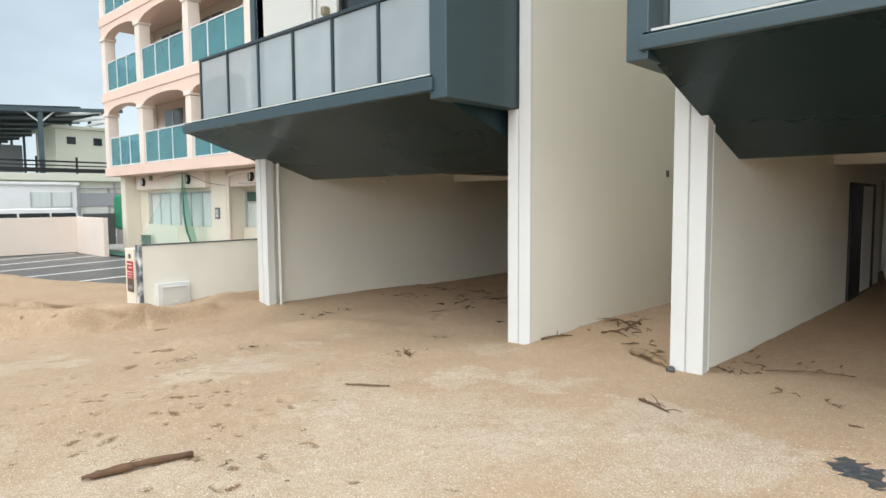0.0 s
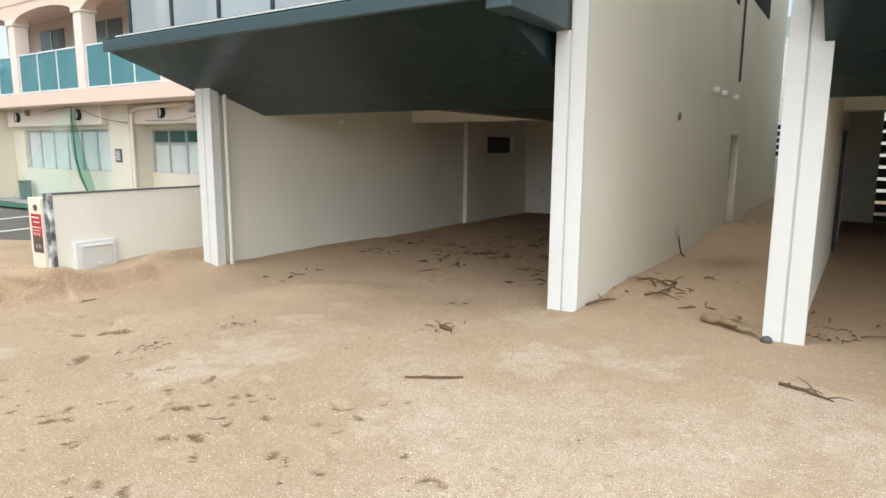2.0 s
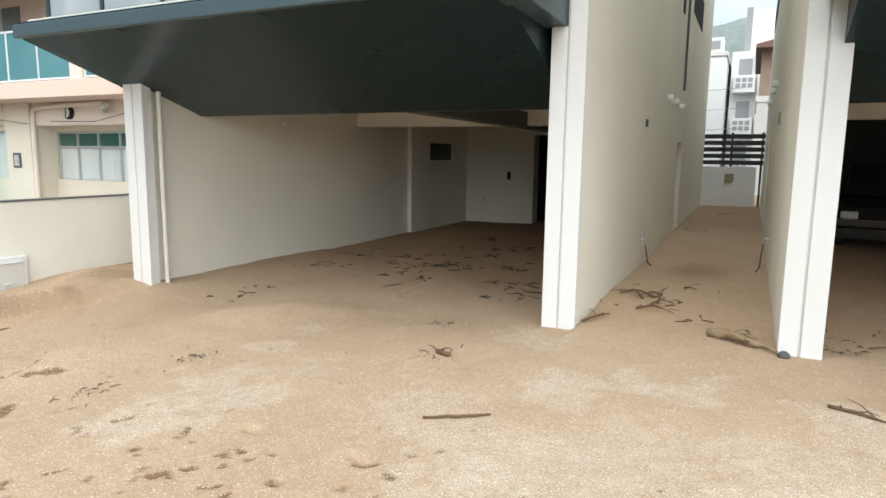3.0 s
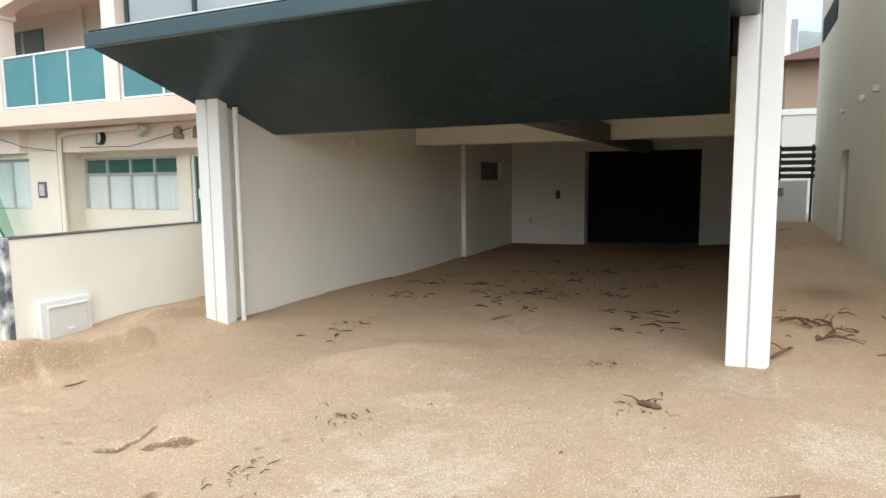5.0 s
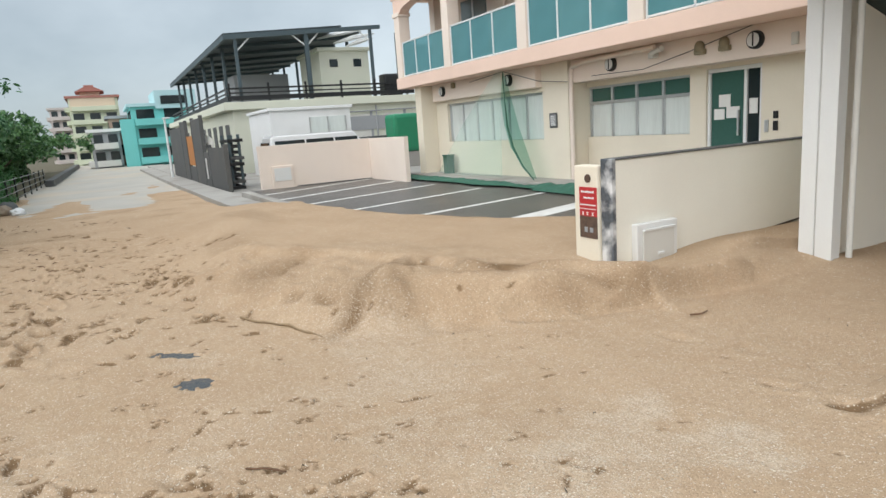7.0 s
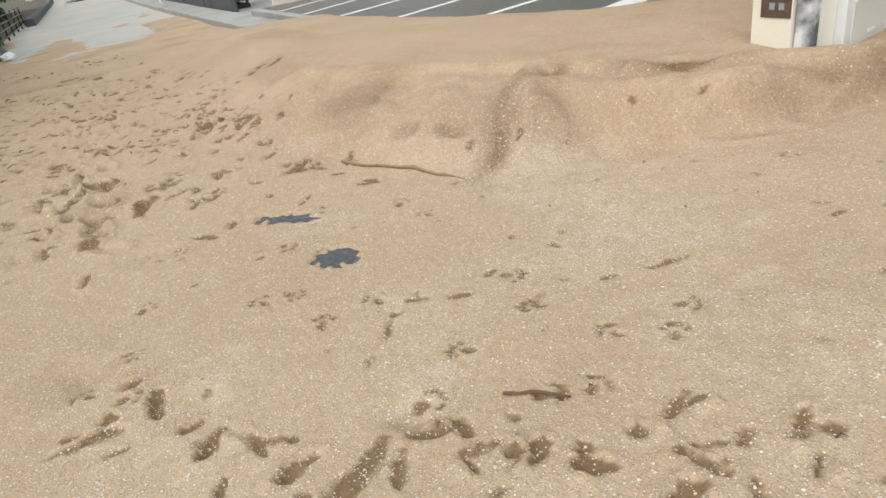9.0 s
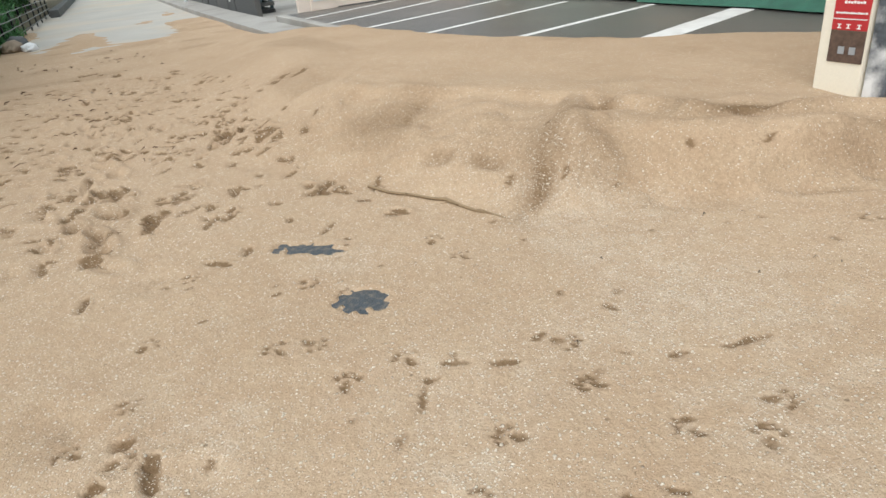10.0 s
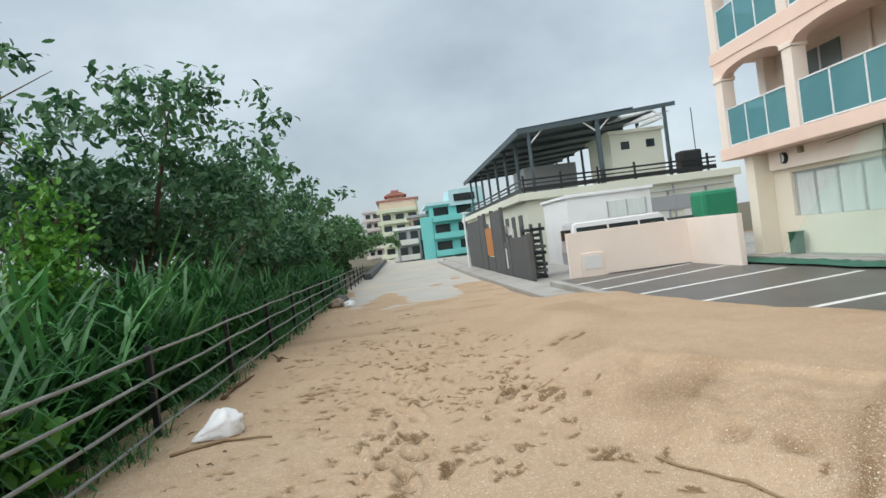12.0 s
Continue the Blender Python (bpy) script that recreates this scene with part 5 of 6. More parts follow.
mid = [bm.verts.new((-17.3 + 0.40 * k, 2.88 + 0.05 * math.sin(2.3 * k), 1.35)) for k in range(6)]
low_ = [bm.verts.new((-18.8 + 0.72 * k, 2.78 + 0.06 * math.sin(1.9 * k + 1), 0.02)) for k in range(6)]
for k in range(5):
    bm.faces.new((top[k], mid[k], mid[k + 1], top[k + 1]))
    bm.faces.new((mid[k], low_[k], low_[k + 1], mid[k + 1]))
part("net_sheet", bm, M_HAZE, hang, "wide faint green netting over the long window", smooth=True)


# ---- pink boundary wall by the lot ----
pw = thing("boundary_wall", "pale pink rendered wall round the parking lot", "wall", (-22.0, 0.2, -0.3))
part("wall_body", box(-22.15, -22.0, -1.72, 2.05, -0.6, 1.16, 0.01), M_PEACH, pw)
part("return_wall", box(-22.0, -19.2, 1.95, 2.1, -0.6, 1.155, 0.01), M_PEACH, pw)
panel = part("wall_panel", box(-22.0, -21.93, -1.38, -0.70, -0.2, 0.52, 0.015), M_PEACH, pw)
part("panel_door", box(-21.93, -21.915, -1.30, -0.78, 0.05, 0.45, 0.008), M_WHITE, panel)
# Dark grey strip on the wall face stands for the shadow along its foot.
part("base_shadow_gap", box(-22.0, -21.96, -0.6, 1.95, -0.21, -0.15), M_DKGREY, pw, "dark strip painted for the shadow at the wall foot")


# ---- cars ----
def make_car(name, label, length, width, height, paint, hood, boxy):
    """A parked van or car at the origin, nose to +x."""
    car = thing(name, label, "van" if boxy else "car")
    L, W, H = length, width, height
    side = [(-L / 2, 0.28), (-L / 2 - 0.02, 0.75), (-L / 2 + 0.03, H * 0.58), (-L / 2 + 0.10, H - 0.10), (-L / 2 + 0.24, H), (L / 2 - hood - 0.55, H), (L / 2 - hood, H * 0.60), (L / 2 - 0.12, H * 0.50), (L / 2, 0.62), (L / 2, 0.28)]
    bm = prism(side, -W / 2, W / 2, "y")
    bmesh.ops.bevel(bm, geom=[e for e in bm.edges if abs(e.verts[0].co.y - e.verts[1].co.y) < 0.01], offset=0.07, segments=3, affect="EDGES")
    for v in bm.verts:
        if v.co.z > H * 0.6:
            v.co.y *= 1 - 0.12 * (v.co.z - H * 0.6) / (H * 0.4)
    body = part("body", bm, paint, car)
    z0, z1 = H * 0.62, H * 0.88
    cuts = [(-L / 2 + 0.25, -L / 6 - 0.05), (-L / 6 + 0.03, L / 10 - 0.03), (L / 10 + 0.05, L / 2 - hood - 0.42)]
    for s in (-1, 1):
        for a, c in cuts:
            yy = s * W / 2
            k0, k1 = yy * (1 - 0.12 * (z0 - H * 0.6) / (H * 0.4)) + s * 0.006, yy * (1 - 0.12 * (z1 - H * 0.6) / (H * 0.4)) + s * 0.006
            bm = bmesh.new()
            vv = [bm.verts.new(p) for p in ((a, k0, z0), (c + 0.06, k0, z0), (c, k1, z1), (a, k1, z1))]
            f = bm.faces.new(vv)
            r = bmesh.ops.extrude_face_region(bm, geom=[f])
            bmesh.ops.translate(bm, verts=[g for g in r["geom"] if isinstance(g, bmesh.types.BMVert)], vec=(0, -s * 0.02, 0))
            part("side_window", bm, M_WINDARK, body)
        for x in (-L / 2 + 0.62, L / 2 - 0.62):
            bm = bmesh.new()
            bmesh.ops.create_cone(bm, cap_ends=True, segments=24, radius1=0.29, radius2=0.29, depth=0.2, matrix=Matrix.Translation((x, s * (W / 2 - 0.08), 0.29)) @ Matrix.Rotation(radians(90), 4, "X"))
            bmesh.ops.bevel(bm, geom=[e for e in bm.edges if len(e.link_faces) == 2 and abs(e.calc_face_angle(0)) > 1], offset=0.03, segments=2, affect="EDGES")
            wheel = part("wheel", bm, M_TYRE, car)
            bm = bmesh.new()
            bmesh.ops.create_cone(bm, cap_ends=True, segments=20, radius1=0.18, radius2=0.16, depth=0.22, matrix=Matrix.Translation((x, s * (W / 2 - 0.08), 0.29)) @ Matrix.Rotation(radians(90), 4, "X"))
            part("rim", bm, M_ALU, wheel)
    bm = bmesh.new()
    a0, a1 = Vector((L / 2 - hood + 0.01, 0, H * 0.615)), Vector((L / 2 - hood - 0.48, 0, H * 0.93))
    nrm = Vector((0.1, 0, 0.06))
    vv = [bm.verts.new(p + nrm * 0.12) for p in (a0 + Vector((0, -W * 0.43, 0)), a0 + Vector((0, W * 0.43, 0)), a1 + Vector((0, W * 0.39, 0)), a1 + Vector((0, -W * 0.39, 0)))]
    f = bm.faces.new(vv)
    r = bmesh.ops.extrude_face_region(bm, geom=[f])
    bmesh.ops.translate(bm, verts=[g for g in r["geom"] if isinstance(g, bmesh.types.BMVert)], vec=-nrm * 0.2)
    part("windscreen", bm, M_WINDARK, body)
    part("rear_window", box(-L / 2 + 0.0, -L / 2 + 0.05, -W * 0.4, W * 0.4, H * 0.64, H * 0.86, 0.01), M_WINDARK, body)
    for s in (-1, 1):
        part("headlight", box(L / 2 - 0.10, L / 2 + 0.015, s * W * 0.36 - 0.14, s * W * 0.36 + 0.14, 0.62, 0.76, 0.03), M_LAMPGLASS, body)
        part("door_mirror", box(L / 2 - hood - 0.25, L / 2 - hood - 0.1, s * (W / 2 + 0.10) - 0.06, s * (W / 2 + 0.10) + 0.06, H * 0.6, H * 0.6 + 0.16, 0.03), paint, body)
    part("bumper", box(L / 2 - 0.1, L / 2 + 0.05, -W / 2 + 0.05, W / 2 - 0.05, 0.25, 0.5, 0.04), paint, body)
    return car


van = make_car("van", "white kei van parked behind the pink wall", 4.4, 1.6, 1.90, M_CARW, 0.35, True)
van.matrix_basis = pose(-27.6, 1.95, -0.42, 0, 0, 90)
suv = make_car("car", "black car parked in the dark garage", 4.3, 1.75, 1.65, M_CARB, 1.05, False)
suv.matrix_basis = pose(3.9, 10.0, -0.1, 0, 0, -98)


# ---- white shed, house with roof terrace ----
shed = thing("storage_shed", "white sheet-metal shed with a frosted window", "shed", (-32.5, 2.2, -0.42))
part("shed_wall", box(-35.5, -31.0, 0.9, 4.7, -0.45, 2.56, 0.01), M_SHED, shed)
part("shed_roof", box(-35.6, -30.9, 0.8, 4.82, 2.56, 2.70, 0.02), M_SHED, shed)
win = part("shutter", box(-31.0, -30.96, 2.7, 4.45, 1.5, 2.22, 0.01), M_CURTAIN, shed, "pale frosted shed window")
for y in (2.7, 3.56, 4.42):
    part("window_frame", box(-30.96, -30.94, y - 0.03, y + 0.03, 1.5, 2.22), M_ALU, win)
tank = solo("water_tank", box(-30.8, -29.6, 6.3, 7.9, 0.3, 2.1, 0.18), M_GREENBOX, "large green plastic tank", "tank", (-30.2, 7.1, 0.3))
solo("tank_stand", box(-30.7, -29.7, 6.4, 7.8, -0.45, 0.3, 0.02), M_CONC, "concrete plinth under the green tank", "plinth", (-30.2, 7.1, -0.45))
solo("dark_gate", box(-30.5, -30.4, 4.75, 6.25, -0.42, 1.15, 0.02), M_DKGREY, "dark panel gate beside the shed", "gate", (-30.45, 5.5, -0.42))

terr = thing("terrace_house", "pale flat-roofed house with steel-framed roof terrace", "house", (-52, 6, -0.42))
part("house_wall", box(-68, -38.0, 0.6, 12.5, -0.5, 3.0), M_CREAMY, terr, "pale rendered wall")
part("roof_slab", box(-68.6, -37.7, 0.15, 12.8, 3.0, 3.42, 0.03), M_CREAMY, terr, "pale overhanging roof slab")
part("lower_band", box(-38.02, -37.9, 4.6, 12.5, 1.5, 2.3), M_GREYR, terr)
for y in (5.4, 7.2, 9.4):
    part("window", box(-37.99, -37.95, y, y + 1.3, 0.9, 2.4), M_PALE, terr, "pale shuttered window")
    part("window_frame", box(-37.97, -37.93, y + 1.3, y + 1.45, 0.7, 2.6), M_GREYR, terr)
for y, z0, z1 in ((4.9, 0.2, 2.9), (6.9, 0.4, 2.95), (8.9, 0.2, 2.9)):
    part("downpipe", tube([(-37.9, y, z0), (-37.9, y, z1)], 0.05, 6), M_GREYR, terr)
part("pipe_run", tube([(-37.86, 4.9, 2.55), (-37.86, 12.3, 2.62)], 0.04, 6), M_GREYR, terr)
for k in range(12):
    part("window", box(-66 + k * 2.3, -64.8 + k * 2.3, 0.57, 0.62, 0.9, 2.3), M_DKGREY, terr)
PY = (1.2, 5.1, 9.0)
for k in range(8):
    for y in (1.2, 9.0):
        part("terrace_post", box(-38.17 - k * 4.0, -38.01 - k * 4.0, y - 0.085, y + 0.085, 3.42, 6.75 + (y - 1.2) * 0.07, 0.01), M_GREYSTEEL, terr, "grey steel post")
    part("rafter", prism([(0.7, 6.72), (9.6, 7.34), (9.6, 7.52), (0.7, 6.90)], -38.15 - k * 4.0, -38.03 - k * 4.0, "x"), M_GREYSTEEL, terr)
part("terrace_post", box(-38.2, -37.98, 4.98, 5.22, 3.42, 7.0, 0.01), M_GREYSTEEL, terr, "grey steel post")
for y, dy in ((1.2, 1), (5.1, -1), (5.1, 1), (9.0, -1)):
    part("knee_brace", tube([(-38.1, y, 6.05 + (y - 1.2) * 0.07), (-38.1, y + dy * 0.85, 6.8 + (y + dy - 1.2) * 0.07)], 0.045, 6), M_WALU, terr, "pale knee brace")
part("terrace_roof", prism([(0.6, 6.9), (7.2, 7.36), (7.2, 7.44), (0.6, 6.98)], -67.0, -37.9, "x"), M_SHEET, terr, "dark corrugated roof sheet")
part("terrace_roof", prism([(7.2, 7.36), (9.6, 7.53), (9.6, 7.61), (7.2, 7.44)], -67.0, -41.0, "x"), M_SHEET, terr, "dark corrugated roof sheet")
for k, (a, c, z0) in enumerate(((6.6, 9.2, 7.1), (7.4, 9.4, 6.75), (8.0, 9.3, 6.5))):
    part("torn_sheet", tube([(-40.6 + 0.5 * k, a, z0), (-39.6 + 0.3 * k, (a + c) / 2, z0 + 0.22), (-38.4, c, z0 + 0.32)], [0.05, 0.16, 0.04], 6), M_WALU, terr, "torn white roof sheet hanging from the frame")
part("eaves_beam", box(-67, -37.95, 0.6, 0.75, 6.66, 6.92), M_GREYSTEEL, terr)
part("gable_beam", prism([(0.6, 6.66), (9.6, 7.28), (9.6, 7.5), (0.6, 6.9)], -38.05, -37.9, "x"), M_GREYSTEEL, terr)
annex = part("annex", box(-43.5, -39.4, 6.2, 9.3, 3.42, 6.22), M_CREAMY, terr, "pale yellow rooftop room")
part("annex_roof", box(-43.7, -39.25, 6.05, 9.4, 6.22, 6.42, 0.02), M_CREAMY, annex)
for y in (6.8, 8.3):
    part("annex_window", box(-39.42, -39.37, y, y + 0.5, 5.3, 5.75), M_WINDARK, annex)
part("rooftop_box", box(-50, -46, 2.4, 6.0, 3.42, 5.6), M_GREYR, terr)
for z, hh in ((3.5, 0.24), (3.86, 0.07), (4.08, 0.10)):
    part("terrace_rail", box(-37.9, -37.84, 0.5, 11.5, z, z + hh), M_BLACK, terr, "dark terrace rail")
    part("terrace_rail", box(-66.5, -37.9, 0.42, 0.48, z, z + hh), M_BLACK, terr, "dark terrace rail")
for k in range(6):
    part("rail_post", box(-37.95, -37.85, 0.5 + k * 2.1, 0.6 + k * 2.1, 3.42, 4.4), M_BLACK, terr)
part("rooftop_unit", box(-38.8, -37.9, 9.6, 10.8, 3.42, 4.7, 0.1), M_BLACK, terr, "dark rooftop tank")
part("antenna", tube([(-39, 11.0, 3.42), (-39, 11.0, 7.2)], 0.03, 6), M_GREYSTEEL, terr)

gf = thing("yard_fence", "dark grey panel fence along the yard", "fence", (-35, -2.05, -0.45))
for x0, x1, h in ((-29.4, -25.6, 1.18), (-33.8, -30.9, 2.45), (-30.9, -29.4, 1.0), (-38.3, -36.4, 2.5), (-44.5, -38.3, 2.3)):
    part("fence_panel", box(x0 + 0.02, x1 - 0.02, -2.12, -2.0, -0.5, h, 0.01), M_DKGREY, gf)
for k in range(7):
    part("orange_board", box(-36.35 + k * 0.36, -36.02 + k * 0.36, -2.1, -2.04, 0.35, 1.75, 0.01), M_ORWOOD, gf, "orange timber board")
part("fence_panel", box(-36.4, -33.8, -2.1, -2.02, -0.5, 0.3, 0.01), M_DKGREY, gf)
for x in (-25.62, -29.4, -30.9, -33.8, -36.4, -38.3):
    part("fence_post", box(x - 0.05, x + 0.05, -2.14, -1.98, -0.5, 1.3 if x > -30 else 2.55, 0.01), M_DKGREY, gf)
part("notice_plate", box(-30.4, -30.2, -2.15, -2.12, -0.1, 0.75, 0.01), M_WHITE, gf, "white plate")
rack = thing("stacked_racks", "stacked dark steel racks and beams in the yard", "racks", (-27.6, -0.9, -0.42))
for k in range(9):
    part("rack_bar", box(-28.6 + 0.05 * (k % 3), -26.7 - 0.1 * (k % 4), -1.78 + 0.05 * (k % 2), -1.3 + 0.04 * (k % 3), -0.42 + k * 0.22, -0.30 + k * 0.22, 0.015), M_DKGREY if k % 2 else M_BLACK, rack)
for x, y in ((-28.4, -1.7), (-26.9, -1.7), (-28.4, -1.35), (-26.9, -1.35)):
    part("rack_post", box(x - 0.05, x + 0.05, y - 0.05, y + 0.05, -0.42, 1.62, 0.01), M_GREYSTEEL, rack)
pallet = thing("pale_fence_frame", "pale lattice frame leaning above the yard fence", "lattice", (-31.0, -1.8, 1.0))
for k in range(5):
    part("lattice_bar", box(-31.9 + k * 0.42, -31.78 + k * 0.42, -1.82, -1.76, -0.4, 1.75 - 0.05 * k, 0.01), M_PALE, pallet)
part("lattice_rail", box(-31.95, -30.0, -1.86, -1.82, 1.25, 1.37, 0.01), M_PALE, pallet)

lampp = thing("street_lamp", "thin white street pole beside the yard fence", "street lamp", (-42.0, -2.5, -0.5))
part("pole", tube([(-42, -2.5, -0.55), (-42, -2.5, 2.9)], [0.08, 0.06], 10), M_WALU, lampp)
part("arm", box(-42.25, -41.8, -2.6, -2.2, 2.9, 2.98, 0.02), M_WALU, lampp)


# ---- far buildings down the road ----
def far_block(name, label, x0, x1, y0, y1, z1, wall, storeys, bays, slab, roof=None):
    """A far building: body, slab bands, each window and balcony of its near side."""
    b = thing(name, label, "building", ((x0 + x1) / 2, (y0 + y1) / 2, -0.6))
    part("wall", box(x0, x1, y0, y1, -0.8, z1), wall, b)
    h = (z1 + 0.5) / storeys
    for s in range(storeys):
        zb = -0.5 + s * h
        part("balcony", box(x1, x1 + 0.9, y0 + 0.3, y1 - 0.3, zb + h * 0.02, zb + h * 0.36, 0.03), slab, b)
        for k in range(bays):
            w = (y1 - y0) / bays
            part("window", box(x1, x1 + 0.06, y0 + k * w + w * 0.18, y0 + (k + 1) * w - w * 0.18, zb + h * 0.38, zb + h * 0.86), M_WINDARK, b)
        part("balcony_side", box(x0 + 1, x1 - 0.5, y0 - 0.6, y0, zb + h * 0.02, zb + h * 0.34), slab, b)
        for k in range(3):
            part("window", box(x1 - 2.4 - k * 2.6, x1 - 1.0 - k * 2.6, y0 - 0.05, y0, zb + h * 0.38, zb + h * 0.85), M_WINDARK, b)
    part("roof", box(x0 - 0.3, x1 + 0.3, y0 - 0.4, y1 + 0.3, z1, z1 + 0.35), roof or slab, b)
    return b


teal = far_block("turquoise_house", "turquoise three-storey house with balconies", -92, -82, -2.4, 3.4, 5.9, M_TURQ, 3, 2, M_TURQ, M_TURQP)
part("upper_room", box(-90, -81.6, 0.2, 4.6, 5.6, 7.6), M_TURQP, teal, "pale turquoise upper room")
part("upper_window", box(-81.6, -81.5, 0.8, 3.4, 6.1, 7.0), M_WINDARK, teal)
part("stair_tower", box(-84, -81.8, -3.6, -2.2, -0.8, 4.6), M_TURQ, teal)
hotel = far_block("beach_hotel", "lime and ochre hotel with red roof and cupola", -128, -112, -9.2, -2.6, 9.2, M_LIME, 5, 3, M_LIME, M_REDROOF)
part("top_storey", box(-127, -111.8, -9.0, -3.0, 7.4, 9.25), M_OCHRE, hotel, "ochre top storey")
part("cupola", box(-121, -116, -7.6, -4.8, 9.5, 10.4), M_OCHRE, hotel)
part("cupola_roof", prism([(-8.2, 10.4), (-4.2, 10.4), (-5.4, 11.0), (-7.0, 11.0)], -122, -115, "x"), M_REDROOF, hotel, "red cupola roof")
part("cupola_top", box(-120, -117, -6.9, -5.5, 11.0, 11.5), M_REDROOF, hotel)
far_block("rose_apartments", "rose-grey apartment block far down the road", -150, -135, -13.0, -8.5, 9.0, M_ROSE, 5, 3, M_ROSE)
far_block("grey_house", "small grey house with pale roof", -92, -84, -6.8, -3.8, 3.4, M_GREYR, 2, 2, M_PALE, M_WHITE)
far_block("brown_house", "dark sloping-walled house beside the turquoise one", -100, -93, -4.6, -2.4, 5.2, M_BROWNW, 2, 1, M_BROWNW, M_GREYR)
solo("kerb_far", box(-100, -48, -9.3, -8.8, -0.8, -0.2, 0.03), M_DKGREY, "dark far kerb beside the road", "kerb", (-74, -9, -0.6), kind="structure")
# behind the houses
wapt = thing("white_apartments", "white apartment block with lattice balconies behind the lane", "building", (0, 46, -0.5))
part("wall", box(-0.4, 3.4, 42.0, 54.0, -0.8, 8.7), M_WHITE, wapt, "white apartment wall")
part("top_storey", box(0.2, 3.0, 46.0, 54.0, 8.7, 12.1), M_WHITE, wapt)
for x in (0.2, 2.55):
    part("grey_pier", box(x, x + 0.4, 45.9, 46.0, 8.7, 12.3), M_GREYR, wapt)
for s_ in range(3):
    z = 0.6 + s_ * 2.75
    for x in (-0.2, 1.6):
        bay_ = part("balcony", box(x, x + 1.3, 41.0, 42.0, z - 0.15, z + 0.95, 0.02), M_WHITE, wapt, "white lattice balcony")
        part("window", box(x + 0.25, x + 1.05, 41.95, 41.99, z + 1.0, z + 2.1), M_GREYR, wapt, "grey window")
        for j_ in range(3):
            for i_ in range(2):
                part("lattice_hole", box(x + 0.15 + j_ * 0.36, x + 0.42 + j_ * 0.36, 40.97, 41.0, z + 0.15 + i_ * 0.36, z + 0.42 + i_ * 0.36), M_GREYR, bay_)
        part("side_pier", box(x + 1.4, x + 1.65, 41.3, 42.0, z - 0.2, z + 2.6), M_PALE, wapt)
panelled = thing("panelled_building", "white panelled building with grey stripes behind the lane", "building", (-5, 40, -0.5))
part("wall", box(-10.0, -0.6, 38.0, 48.0, -0.8, 7.9), M_WHITE, panelled)
part("parapet", box(-10.1, -0.5, 37.9, 48.0, 7.9, 8.15, 0.02), M_PALE, panelled)
for k in range(9):
    part("panel", box(-9.9 + k * 1.05, -8.93 + k * 1.05, 37.94, 38.0, 0.2, 7.7, 0.01), M_PALE if k % 3 == 1 else M_WHITE, panelled)
part("rooftop_frame", box(-2.0, -0.8, 38.5, 40.0, 8.15, 9.1, 0.02), M_WHITE, panelled)
part("rooftop_opening", box(-1.8, -1.0, 38.46, 38.5, 8.4, 8.9), M_GREYR, panelled)
for k in range(3):
    part("wire", tube([(-8, 37.5, 6.2 - k * 1.2), (-3, 37.4, 5.7 - k * 1.2), (0.5, 37.6, 5.9 - k * 1.2)], 0.02, 5), M_GREYR, panelled)
brown = thing("tiled_house", "brown-walled house with dull tiled roof behind the lane", "house", (4.5, 28, -0.5))
part("lower_wall", box(1.3, 9.0, 26.0, 34.0, -0.8, 4.2), M_PALE, brown)
part("upper_wall", box(1.35, 9.0, 26.1, 34.0, 4.2, 6.3), M_BROWNW, brown, "brown upper wall")
part("wall_band", box(1.25, 9.0, 25.95, 34.0, 4.1, 4.35), M_WHITE, brown)
part("tiled_roof", prism([(1.1, 6.3), (9.6, 6.3), (9.6, 6.9), (5.4, 7.5), (1.1, 6.45)], 25.2, 34.6, "y"), M_OLDTILE, brown, "dull brown tiled roof")
X, Y = np.meshgrid(np.linspace(-130, 160, 90), np.linspace(110, 190, 22), indexing="ij")
Z = 32 * np.exp(-((X - 0) / 80) ** 2) * step((Y - 105) / 45) + (vnoise(X, Y, 0.05, 3) - 0.5) * 4 + (vnoise(X, Y, 0.3, 3) - 0.5) * 1.2 - 1
ii = np.arange(X.size).reshape(X.shape)
hill = mesh_np("hill", np.stack([X.ravel(), Y.ravel(), Z.ravel()], axis=1), np.stack([ii[:-1, :-1].ravel(), ii[1:, :-1].ravel(), ii[1:, 1:].ravel(), ii[:-1, 1:].ravel()], axis=1), M_FOREST, smooth=True)
tagged(hill, "distant wooded hill under grey sky", "hill", kind="structure")


# ---- roadside fence ----
fence = thing("rope_fence", "black posts with four weathered rope rails along the road", "fence", (-20, -9.45, -0.47))
FX = [-4.75 - 3.05 * k for k in range(16)]
rail_drop = lambda x: float(np.interp(x, [-50, -31, -17, -12, -8], [-0.27, -0.17, -0.04, -0.02, 0.0]))
for x in FX:
    p = part("post", box(x - 0.035, x + 0.035, -9.52, -9.45, -0.8, 0.72 + rail_drop(x), 0.01), M_BLACK, fence, "black fence post")
for z in (0.65, 0.38, 0.11, -0.16):
    pts = []
    for i, x in enumerate(FX):
        pts.append((x, -9.41, z + rail_drop(x)))
        if i + 1 < len(FX):
            m_ = (x + FX[i + 1]) / 2
            pts.append((m_, -9.41, z + rail_drop(m_) - 0.018))
    part("rope_rail", tube(pts, 0.018, 7), M_ROPE, fence, "weathered pale rope rail", smooth=True)


